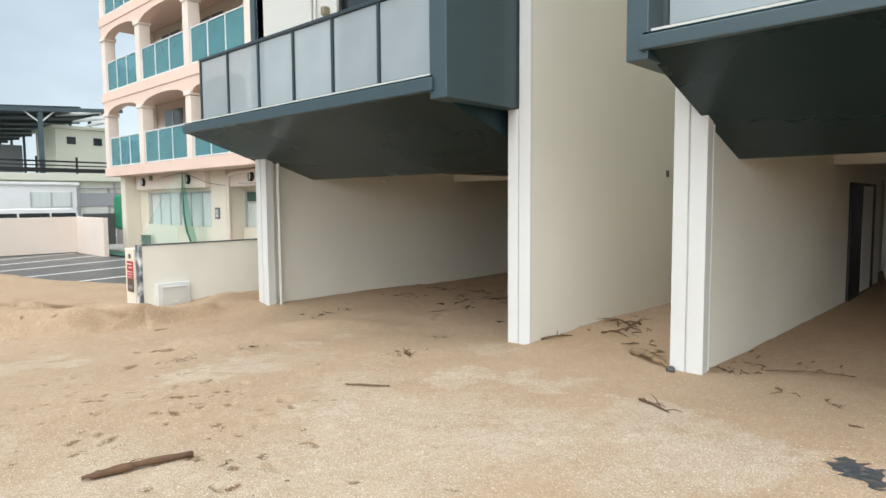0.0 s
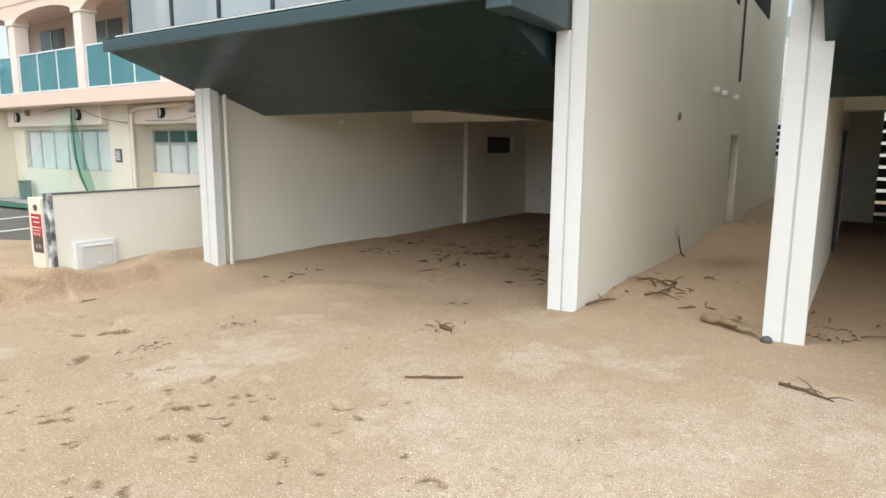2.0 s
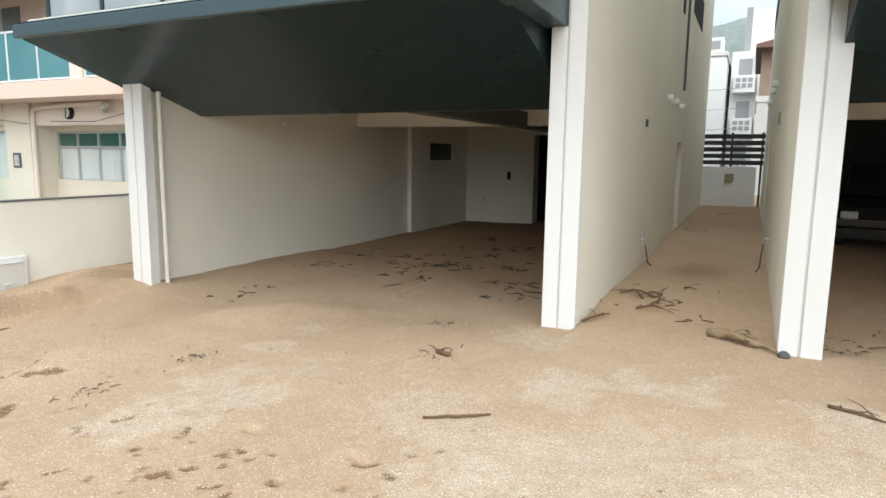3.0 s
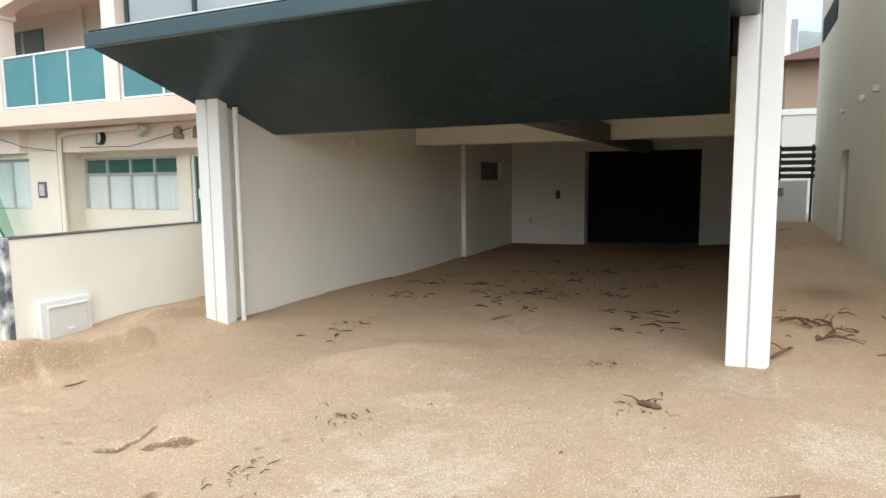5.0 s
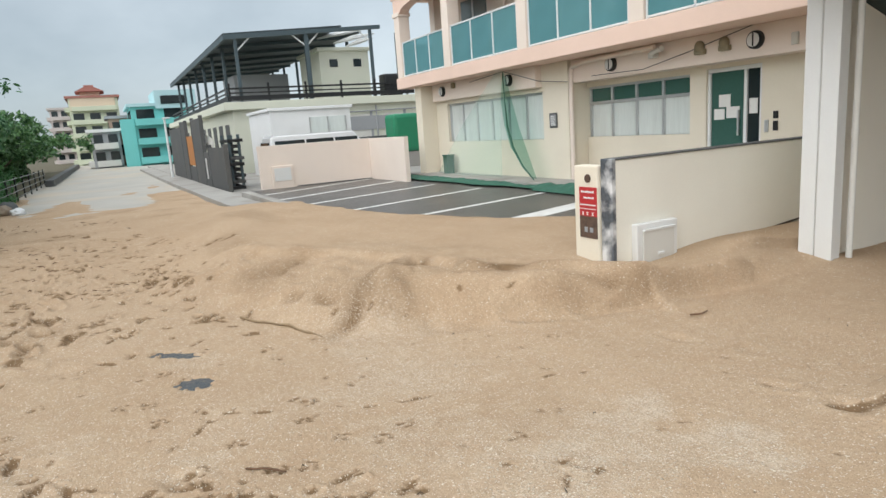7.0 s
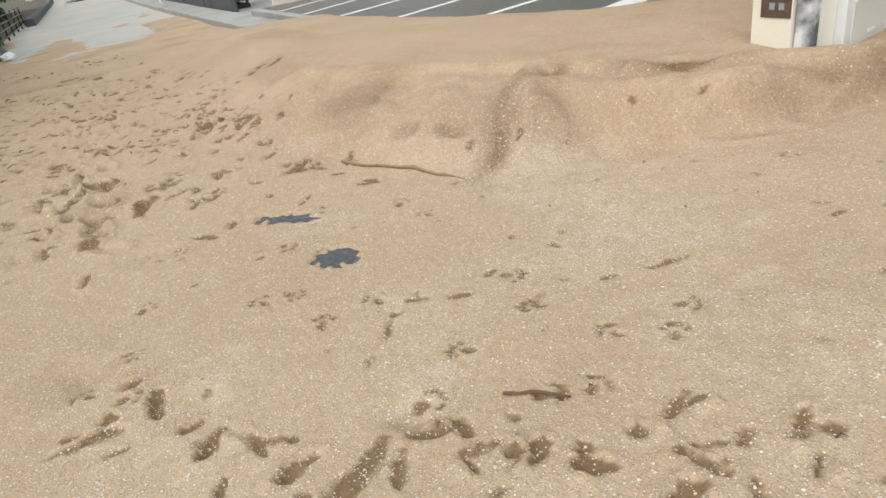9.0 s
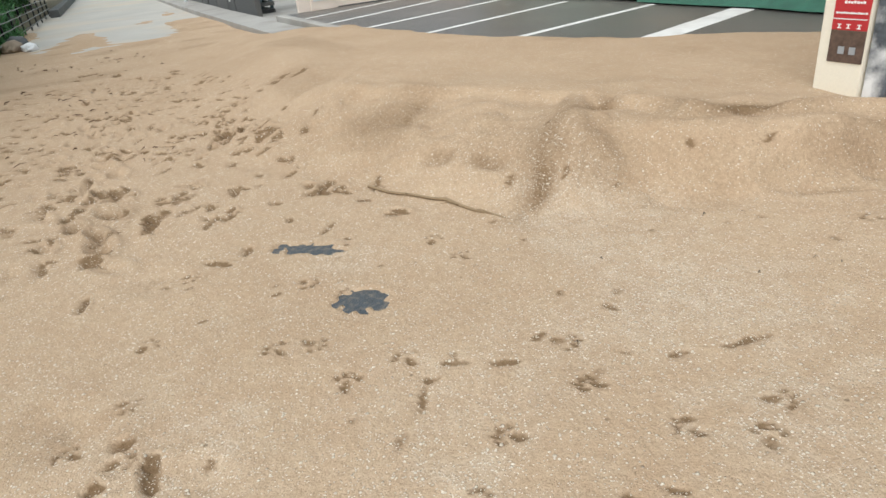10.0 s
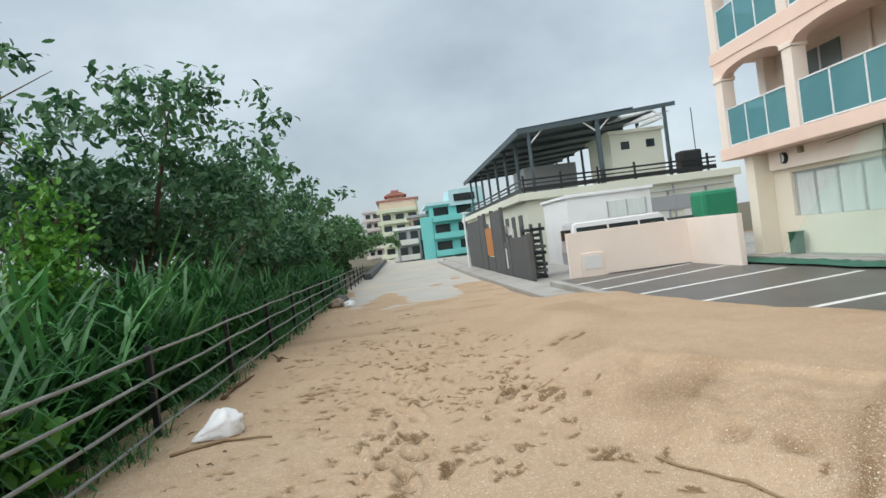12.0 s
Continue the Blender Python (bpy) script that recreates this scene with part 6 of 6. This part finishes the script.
# ---- plants ----
def leaf_cloud(centres, n_each, spread, size, droop=0.3, seed=1):
    """Many small folded leaves round cluster centres, as arrays of quads."""
    r = np.random.RandomState(seed)
    c = np.repeat(np.asarray(centres, dtype=float), n_each, axis=0)
    n = len(c)
    p = c + r.normal(size=(n, 3)) * spread
    d = r.normal(size=(n, 3)) + np.array([0, 0, -droop])
    d /= np.linalg.norm(d, axis=1, keepdims=True)
    up = r.normal(size=(n, 3)) * 0.6 + np.array([0, 0, 1.0])
    s = np.cross(d, up)
    s /= np.linalg.norm(s, axis=1, keepdims=True) + 1e-6
    nrm = np.cross(s, d)
    ln = size * r.uniform(0.6, 1.3, (n, 1))
    w = ln * 0.27 * r.uniform(0.7, 1.15, (n, 1))
    curl = nrm * ln * r.uniform(-0.05, 0.22, (n, 1))
    verts = np.stack([p, p + d * ln * 0.28 + s * w * 0.85 + curl * 0.5, p + d * ln * 0.28 - s * w * 0.85 + curl * 0.5, p + d * ln * 0.66 + s * w + curl * 0.8, p + d * ln * 0.66 - s * w + curl * 0.8, p + d * ln + s * w * 0.2, p + d * ln - s * w * 0.2], axis=1).reshape(-1, 3)
    b = np.arange(n)[:, None] * 7
    faces = np.concatenate([b + np.array([k_]) for k_ in ([0, 2, 1], [1, 2, 3], [2, 4, 3], [3, 4, 5], [4, 6, 5])])
    return verts, faces


def tree(x, y, z, high, reach, n_clump, n_leaf, leaf, material, seed, label, low=0.42):
    """A leaning coastal tree: tapered trunk, forked limbs, twigs, clumps of leaves with gaps."""
    r = np.random.RandomState(seed)
    t = thing("tree", label, "tree", (x, y, z), group="seaside trees")
    bm = bmesh.new()
    base = Vector((x, y, z))
    tips = []
    fork = base + Vector((r.uniform(-0.3, 0.3), r.uniform(-0.2, 0.2), high * 0.28))
    tube([base + Vector((0, 0, -0.3)), base + Vector((0.05, 0.05, high * 0.12)), fork], [0.045 * high, 0.036 * high, 0.03 * high], 9, bm)
    for k in range(7):
        a = 2 * math.pi * k / 7 + r.uniform(-0.3, 0.3)
        out = reach * r.uniform(0.55, 1.0)
        e = base + Vector((math.cos(a) * out, math.sin(a) * out * 0.8, high * r.uniform(0.55, 0.98)))
        m1 = fork.lerp(e, 0.45) + Vector((0, 0, -0.12 * high * r.uniform(0, 1)))
        tube([fork, m1, e], [0.018 * high, 0.012 * high, 0.018], 6, bm)
        for j in range(5):
            f = r.uniform(0.35, 1.0)
            s = m1.lerp(e, f) if f > 0.45 else fork.lerp(m1, f * 2)
            q = s + Vector((r.normal() * 0.30 * reach, r.normal() * 0.26 * reach, abs(r.normal()) * 0.16 * high))
            q.z = min(q.z, z + high * 1.03)
            tube([s, s.lerp(q, 0.5) + Vector((0, 0, 0.08)), q], [0.022, 0.015, 0.006], 5, bm)
            tips.append(q)
        tips.append(e)
    part("trunk", bm, M_BARK, t, "grey-brown forked trunk")
    cl = []
    while len(cl) < n_clump:
        p = tips[r.randint(len(tips))]
        q = Vector(p) + Vector((r.normal() * 0.22 * reach, r.normal() * 0.22 * reach, r.normal() * 0.11 * high))
        if q.z > z + high * low and q.z < z + high * 1.06:
            cl.append(tuple(q))
    v, f = leaf_cloud(cl, n_leaf, np.array([0.115, 0.115, 0.075]) * reach / 2.6, leaf, seed=seed)
    crown = mesh_np("crown", v - np.array([x, y, z]), f, material)
    crown.parent = t
    return t


tree(-18.6, -12.6, -0.5, 5.75, 3.9, 330, 34, 0.19, M_LEAF, 11, "broad-leaved seaside tree with dark wind-torn crown")
tree(-14.6, -14.2, -0.5, 5.5, 3.0, 210, 36, 0.18, M_LEAF, 13, "broad-leaved seaside tree over tall grass")
tree(-24.5, -13.2, -0.5, 4.9, 3.6, 230, 34, 0.21, M_LEAF, 12, "broad-leaved seaside tree behind the rope fence")
tree(-31.0, -12.8, -0.5, 4.6, 3.6, 210, 34, 0.24, M_LEAF, 14, "wind-torn seaside tree behind the rope fence")
tree(-38.5, -13.0, -0.5, 4.5, 3.4, 200, 36, 0.26, M_LEAFD, 15, "lower dark seaside tree")
tree(-46.0, -13.0, -0.5, 4.2, 3.4, 170, 32, 0.28, M_LEAFD, 16, "low dark seaside tree")
tree(-54.0, -12.8, -0.5, 4.2, 3.6, 150, 30, 0.32, M_LEAFD, 17, "low dark seaside tree")
tree(-64.0, -12.6, -0.5, 3.7, 4.2, 150, 28, 0.36, M_LEAFD, 18, "low dark seaside tree")
tree(-76.0, -13.0, -0.5, 3.3, 4.2, 140, 26, 0.40, M_LEAFD, 20, "low dark seaside tree")
tree(-8.0, -15.6, -0.5, 4.6, 2.8, 150, 26, 0.19, M_LEAF, 19, "broad-leaved seaside tree over tall grass")


def bush(x, y, z, rx, ry, high, n, leaf, material, seed, label):
    r = np.random.RandomState(seed)
    b = thing("bush", label, "bush", (x, y, z), group="seaside bushes")
    bm = bmesh.new()
    for k in range(9):
        e = Vector((x + r.normal() * rx * 0.5, y + r.normal() * ry * 0.5, z + high * r.uniform(0.5, 0.9)))
        tube([(x + r.normal() * 0.15, y + r.normal() * 0.15, z - 0.1), Vector((x, y, z)).lerp(e, 0.55), e], [0.03, 0.02, 0.006], 5, bm)
    part("branchwork", bm, M_BARK, b)
    u = r.normal(size=(n, 3))
    u /= np.linalg.norm(u, axis=1, keepdims=True)
    u[:, 2] = np.abs(u[:, 2])
    c = np.array([x, y, z]) + u * np.array([rx, ry, high]) * r.uniform(0.55, 1.0, (n, 1)) * (0.75 + 0.4 * r.rand(n, 1))
    v, f = leaf_cloud(c, 30, 0.14, leaf, seed=seed + 50)
    o = mesh_np("foliage", v - np.array([x, y, z]), f, material)
    o.parent = b


k = 0
for x in np.arange(-66, -5, 2.4):
    near = x > -34
    bush(float(x), -12.6 - 0.6 * (k % 2), -0.5, 1.7, 1.0, (1.9 if x < -23 or x > -13 else 1.0) + 0.7 * ((k * 7) % 3) / 2, 130 if near else 90, 0.15 if near else 0.24, M_LEAFD, 200 + k, "dense dark green seaside bush")
    k += 1
for x in np.arange(-58, -5, 3.6):
    bush(float(x), -16.2, -0.5, 2.5, 1.2, 2.5, 110, 0.22, M_LEAFD, 260 + k, "dark seaside thicket behind the trees")
    k += 1
bush(-13.0, -11.6, -0.5, 0.9, 0.8, 3.7, 150, 0.12, M_LEAFY, 301, "bright yellow-green leafy bush")
bush(-11.4, -11.9, -0.5, 1.0, 0.8, 3.0, 130, 0.12, M_LEAFY, 302, "bright green leafy bush")
for k, x in enumerate((-7.2, -9.0, -10.6, -12.4, -14.6, -17.0, -19.5)):
    bush(x, -11.0 - 0.2 * (k % 2), -0.5, 1.0, 0.5, 1.35 + 0.3 * (k % 3), 70, 0.17, M_LEAFD, 330 + k, "low dark green undergrowth behind the rope fence")
bush(-9.4, -10.15, -0.5, 0.4, 0.3, 1.25, 20, 0.17, M_LEAFY, 303, "small bright green shrub at the fence")


def blades(name, label, x0, x1, y0, y1, z, n, lo, hi, wide, seed, material=None):
    """Long arching grass blades over a strip of ground, as one object."""
    r = np.random.RandomState(seed)
    tuft = np.stack([r.uniform(x0, x1, n // 26), r.uniform(y0, y1, n // 26)], axis=1)
    c = tuft[r.randint(len(tuft), size=n)] + r.normal(size=(n, 2)) * 0.09
    a = r.uniform(0, 2 * np.pi, n)
    h = r.uniform(lo, hi, n)
    bend = r.uniform(0.35, 1.25, n) * h
    d = np.stack([np.cos(a), np.sin(a), np.zeros(n)], axis=1)
    s = np.stack([-np.sin(a), np.cos(a), np.zeros(n)], axis=1)
    rows = []
    seg = 6
    for i in range(seg + 1):
        f = i / seg
        p = np.stack([c[:, 0], c[:, 1], np.full(n, z)], axis=1) + d * (bend * f ** 2)[:, None] + np.array([0, 0, 1]) * (h * (f - 0.30 * f ** 3.0 * (bend / h)))[:, None]
        w = wide * (1 - f ** 1.6) * (0.55 + 0.9 * f) + 0.001
        rows += [p + s * w, p - s * w]
    V = np.stack(rows, axis=1).reshape(-1, 3)
    b = np.arange(n)[:, None] * (2 * (seg + 1))
    F = np.concatenate([b + np.array([[2 * i, 2 * i + 1, 2 * i + 3, 2 * i + 2]]) for i in range(seg)])
    o = mesh_np(name, V, F, material or M_BLADE)
    return tagged(o, label, "grass", kind="stuff")


def reeds(label, x0, x1, y0, y1, z, stems, lo, hi, leaves, long_, wide, seed):
    """Leafy canes: upright stems with broad strap leaves that arch out all the way up, as one object."""
    r = np.random.RandomState(seed)
    clump = np.stack([r.uniform(x0, x1, stems // 5), r.uniform(y0, y1, stems // 5)], axis=1)
    c = clump[r.randint(len(clump), size=stems)] + r.normal(size=(stems, 2)) * 0.16
    tall = r.uniform(lo, hi, stems)
    lean = r.normal(size=(stems, 2)) * 0.14
    k = np.repeat(np.arange(stems), leaves)
    n = len(k)
    f0 = r.uniform(0.12, 1.0, n)
    base = np.stack([c[k, 0] + lean[k, 0] * f0 * tall[k], c[k, 1] + lean[k, 1] * f0 * tall[k], z + f0 * tall[k]], axis=1)
    a = r.uniform(0, 2 * np.pi, n)
    d = np.stack([np.cos(a), np.sin(a), np.zeros(n)], axis=1)
    s_ = np.stack([-np.sin(a), np.cos(a), np.zeros(n)], axis=1)
    ln = long_ * r.uniform(0.55, 1.25, n)
    rise, drop = r.uniform(0.45, 1.3, n), r.uniform(0.2, 0.9, n)
    seg, rows = 5, []
    for i in range(seg + 1):
        f = i / seg
        p = base + d * (ln * (0.85 * f - 0.12 * f * f))[:, None] + np.array([0, 0, 1.0]) * (ln * (rise * f - drop * f ** 2.2))[:, None]
        w = wide * (math.sin(math.pi * min(0.96, 0.22 + 0.76 * f)) ** 0.8) * (0.8 + 0.4 * r.rand(n)) if i in (1, 2, 3) else np.full(n, wide * (0.45 if i == 0 else 0.55 if i == 4 else 0.04))
        rows += [p + s_ * w[:, None], p - s_ * w[:, None]]
    V = np.stack(rows, axis=1).reshape(-1, 3)
    b = np.arange(n)[:, None] * (2 * (seg + 1))
    F = np.concatenate([b + np.array([[2 * i, 2 * i + 1, 2 * i + 3, 2 * i + 2]]) for i in range(seg)])
    return tagged(mesh_np("tall_grass", V, F, M_BLADE), label, "grass", kind="stuff")


reeds("dense tall broad-bladed green reeds behind the rope fence", -17.5, -4.8, -12.2, -10.05, -0.5, 760, 0.5, 1.9, 11, 0.98, 0.027, 41)
reeds("dense upright green reeds further along the fence", -36, -17.5, -11.7, -10.0, -0.5, 700, 0.4, 1.4, 9, 0.82, 0.026, 42)
blades("tall_grass", "long arching grass blades among the reeds", -30, -5.0, -11.8, -10.3, -0.5, 900, 0.9, 2.2, 0.022, 44)
blades("fence_grass", "short mixed grass and weeds under the rope rails", -34, -5.5, -10.1, -9.4, -0.44, 4600, 0.14, 0.5, 0.009, 43)


# ---- driftwood, weed and litter ----
def stick(name, pts, radii, material, label, twigs=0, seed=0, group="driftwood"):
    """A crooked piece of wood lying on the sand; points are (x, y, lift)."""
    r = np.random.RandomState(seed)
    P = [Vector((x, y, sand_at(x, y) + h)) for x, y, h in pts]
    Q = [Vector(p) for p in pts]
    fine = []
    for a, c in zip(Q, Q[1:]):
        for f in (0.0, 0.25, 0.5, 0.75):
            b = a.lerp(c, f)
            fine.append(Vector((b.x, b.y, sand_at(b.x, b.y) + b.z)) + Vector((r.normal(), r.normal(), abs(r.normal()) * 0.4)) * 0.10 * radii[0] * 3)
    fine.append(P[-1])
    rr = list(np.interp(np.linspace(0, 1, len(fine)), np.linspace(0, 1, len(radii)), radii) * (1 + 0.25 * r.uniform(-1, 1, len(fine))))
    bm = tube(fine, rr, 7)
    for k in range(twigs):
        s = fine[r.randint(1, len(fine) - 1)]
        e = s + Vector((r.normal() * 0.12, r.normal() * 0.12, abs(r.normal()) * 0.03))
        tube([s, s.lerp(e, 0.5) + Vector((0, 0, 0.015)), e], [radii[0] * 0.45, radii[0] * 0.35, radii[0] * 0.15], 5, bm)
    loc = tuple(sum(P, Vector()) / len(P))
    return solo(name, bm, material, label, "driftwood", loc, group=group, smooth=True)


stick("driftwood", [(0.17, -4.66, 0.02), (0.20, -4.56, 0.025), (0.22, -4.36, 0.03), (0.29, -4.06, 0.02)], [0.010, 0.026, 0.024, 0.016], M_DRIFT, "thick dark brown driftwood branch on shelly sand", 1, 1)
stick("driftwood", [(-0.29, -2.40, 0.01), (-0.12, -2.31, 0.015), (0.05, -2.19, 0.01)], [0.008, 0.010, 0.006], M_DRIFT, "straight dark stick on the sand", 0, 2)
stick("driftwood", [(1.10, 0.26, 0.03), (1.25, 0.18, 0.05), (1.42, 0.06, 0.04), (1.62, -0.06, 0.02)], [0.05, 0.035, 0.03, 0.012], M_DRIFTP, "frayed pale palm stump against the post", 6, 3)
stick("driftwood", [(1.86, -1.16, 0.01), (2.0, -1.22, 0.015), (2.17, -1.32, 0.005)], [0.012, 0.01, 0.005], M_DRIFT, "forked thin twig on the sand", 4, 4)
stick("driftwood", [(-8.05, -5.02, 0.012), (-7.8, -4.91, 0.012), (-7.4, -4.73, 0.012), (-6.93, -4.55, 0.0)], [0.009, 0.012, 0.011, 0.005], M_DRIFTP, "long thin branch half buried at the dune foot", 3, 5)
stick("driftwood", [(-5.01, -5.56, 0.01), (-4.93, -5.47, 0.014), (-4.84, -5.40, 0.01)], [0.005, 0.006, 0.004], M_DRIFT, "short dark twig among paw prints", 0, 6)
stick("driftwood", [(0.02, 0.15, 0.02), (0.12, 0.32, 0.04), (0.2, 0.52, 0.02)], [0.014, 0.012, 0.006], M_DRIFT, "dark twig at the foot of the wall", 2, 7)
stick("driftwood", [(-5.38, -2.0, 0.01), (-5.32, -1.93, 0.02), (-5.36, -1.82, 0.01)], [0.008, 0.008, 0.004], M_DRIFT, "hooked little dark twig on the sand", 0, 8)
stick("driftwood", [(-12.5, -9.25, 0.02), (-13.3, -9.3, 0.03), (-14.1, -9.2, 0.02)], [0.03, 0.025, 0.012], M_DRIFT, "long branch lying beside the rope fence", 3, 9)
stick("driftwood", [(-9.95, -9.05, 0.01), (-10.22, -8.6, 0.02), (-10.15, -8.12, 0.01)], [0.02, 0.018, 0.01], M_DRIFTP, "branch under the plastic bag", 2, 10)
stick("driftwood", [(-15.2, -9.0, 0.02), (-15.9, -9.2, 0.02)], [0.03, 0.015], M_DRIFT, "short branch near the fence", 4, 11)
stick("driftwood", [(2.3, 0.5, 0.02), (2.6, 0.62, 0.04), (2.95, 0.9, 0.01)], [0.008, 0.007, 0.003], M_DRIFT, "twiggy branch inside the garage mouth", 4, 12)
stick("driftwood", [(3.3, 1.2, 0.02), (3.8, 1.35, 0.02)], [0.008, 0.005], M_DRIFT, "dark stick in the garage mouth", 1, 13)
stick("driftwood", [(-0.80, -1.20, 0.012), (-0.73, -1.25, 0.02), (-0.65, -1.27, 0.012)], [0.016, 0.022, 0.012], M_DRIFT, "short chip of dark bark on the sand", 2, 14)
for k in range(6):
    a = 0.8 * k
    cx, cy = 0.40 + 0.08 * (k % 3), 0.85 + 0.14 * k
    stick("driftwood", [(cx, cy, 0.02), (cx + 0.16 * math.cos(a), cy + 0.2 * math.sin(a) + 0.05, 0.06), (cx + 0.35 * math.cos(a), cy + 0.3 * math.sin(a), 0.02)], [0.013, 0.010, 0.004], M_DRIFT, "brushwood branch piled in the lane", 2, 30 + k, "lane brushwood")


def litter_patch(name, label, centres, n, spread, size, material, seed, thick=1.0):
    """Short crumbs of weed and wood, joined into one scatter."""
    r = np.random.RandomState(seed)
    bm = bmesh.new()
    for cx, cy in centres:
        for k in range(n):
            x, y = cx + r.normal() * spread, cy + r.normal() * spread * 0.8
            ln, a = size * r.uniform(0.4, 1.8), r.uniform(0, 6.28)
            z = sand_at(x, y)
            bend = r.normal() * 0.3
            p = [(x, y, z + 0.006), (x + ln * 0.5 * math.cos(a), y + ln * 0.5 * math.sin(a), z + 0.012 + 0.01 * r.rand()), (x + ln * math.cos(a + bend), y + ln * math.sin(a + bend), z + 0.005)]
            w = r.uniform(0.003, 0.008) * min(1.0, size / 0.06) * thick
            tube(p, [w, w * 1.1, w * 0.4], 5, bm)
    return solo(name, bm, material, label, "debris", kind="stuff")


litter_patch("weed_scatter", "dark seaweed tufts on the sand", [(-2.48, -2.06), (-2.58, -2.88), (-0.73, -1.24), (-1.2, -0.3), (2.1, 0.3)], 16, 0.10, 0.05, M_WEED, 61, 0.6)
litter_patch("wood_scatter", "driftwood bits strewn over the garage sand", [(-3.3, 2.7), (-2.76, 3.0), (-2.43, 3.0), (-2.73, 1.75), (-2.7, 4.3), (-1.2, 2.0), (-1.0, 1.25), (-4.1, 0.3), (-4.5, 2.2), (-2.0, 3.4), (-3.7, 3.6), (-1.5, 4.2), (-4.6, 3.6), (-3.2, 5.0), (-2.2, 5.6), (-3.4, 6.4), (-1.4, 6.0)], 10, 0.26, 0.13, M_WEED, 62, 1.05)
litter_patch("twig_scatter", "loose twigs beside the walls and in the lane", [(0.5, 1.2), (0.7, 2.0), (1.0, 0.8), (2.2, 0.6), (2.4, 1.0), (0.9, 12.0), (0.3, 8.0), (2.9, -0.3)], 7, 0.24, 0.09, M_DRIFT, 63)
litter_patch("dark_crumbs", "small dark crumbs of wood over open sand", [(rng.uniform(-7, 3), rng.uniform(-6, -1.5)) for _ in range(30)], 2, 0.25, 0.025, M_WEED, 64)
litter_patch("road_litter", "dark twigs over the trampled sand by the fence", [(rng.uniform(-22, -8), rng.uniform(-9.4, -6)) for _ in range(40)], 3, 0.35, 0.09, M_DRIFT, 65)


def lumpy(name, loc, size, material, label, category, seed, crease=0.12, sub=4, rot=0.0, taper=0.0):
    """A crumpled rounded lump that rests on the sand."""
    bm = bmesh.new()
    bmesh.ops.create_icosphere(bm, subdivisions=sub, radius=1.0)
    for v in bm.verts:
        n = noise.noise(v.co * 1.7 + Vector((seed, 0, 0))) * 0.22 + abs(noise.noise(v.co * 4.5 + Vector((0, seed, 0)))) * crease
        v.co *= 1 + n
        f = max(0.0, -v.co.x) * taper
        v.co.x, v.co.y, v.co.z = v.co.x * size[0] * (1 + 0.35 * f), v.co.y * size[1] * max(0.12, 1 - f), max(v.co.z, -0.55) * size[2] * max(0.15, 1 - f) - 0.35 * size[2] * min(f, 1)
    bmesh.ops.rotate(bm, verts=bm.verts, matrix=Matrix.Rotation(rot, 3, "Z"))
    z = sand_at(loc[0], loc[1])
    bmesh.ops.translate(bm, verts=bm.verts, vec=(loc[0], loc[1], z + 0.5 * size[2]))
    return solo(name, bm, material, label, category, (loc[0], loc[1], z), smooth=True)


bag = lumpy("plastic_bag", (-10.47, -8.71), (0.25, 0.19, 0.17), M_BAG, "knotted white plastic bag lying on the sand", "bag", 3.0, 0.22, rot=2.3, taper=0.85)
lumpy("sack_litter", (-27.5, -9.2), (0.5, 0.3, 0.22), M_CARD, "brown crumpled sack by the fence", "litter", 5.0)
lumpy("plastic_bag", (-27.2, -8.7), (0.45, 0.22, 0.14), M_BAG, "flattened white plastic sheet by the fence", "bag", 6.0)
lumpy("dark_litter", (-28.8, -9.2), (0.7, 0.35, 0.25), M_DKGREY, "dark heap of tarpaulin by the fence", "litter", 7.0)
lumpy("coral_stone", (1.66, -0.12), (0.045, 0.04, 0.035), M_DKGREY, "small dark stone at the post", "stone", 8.0, sub=2)
lumpy("float_fragment", (-7.2, -7.5), (0.032, 0.028, 0.03), M_ORANGE, "small orange plastic fragment", "litter", 9.0, sub=2)
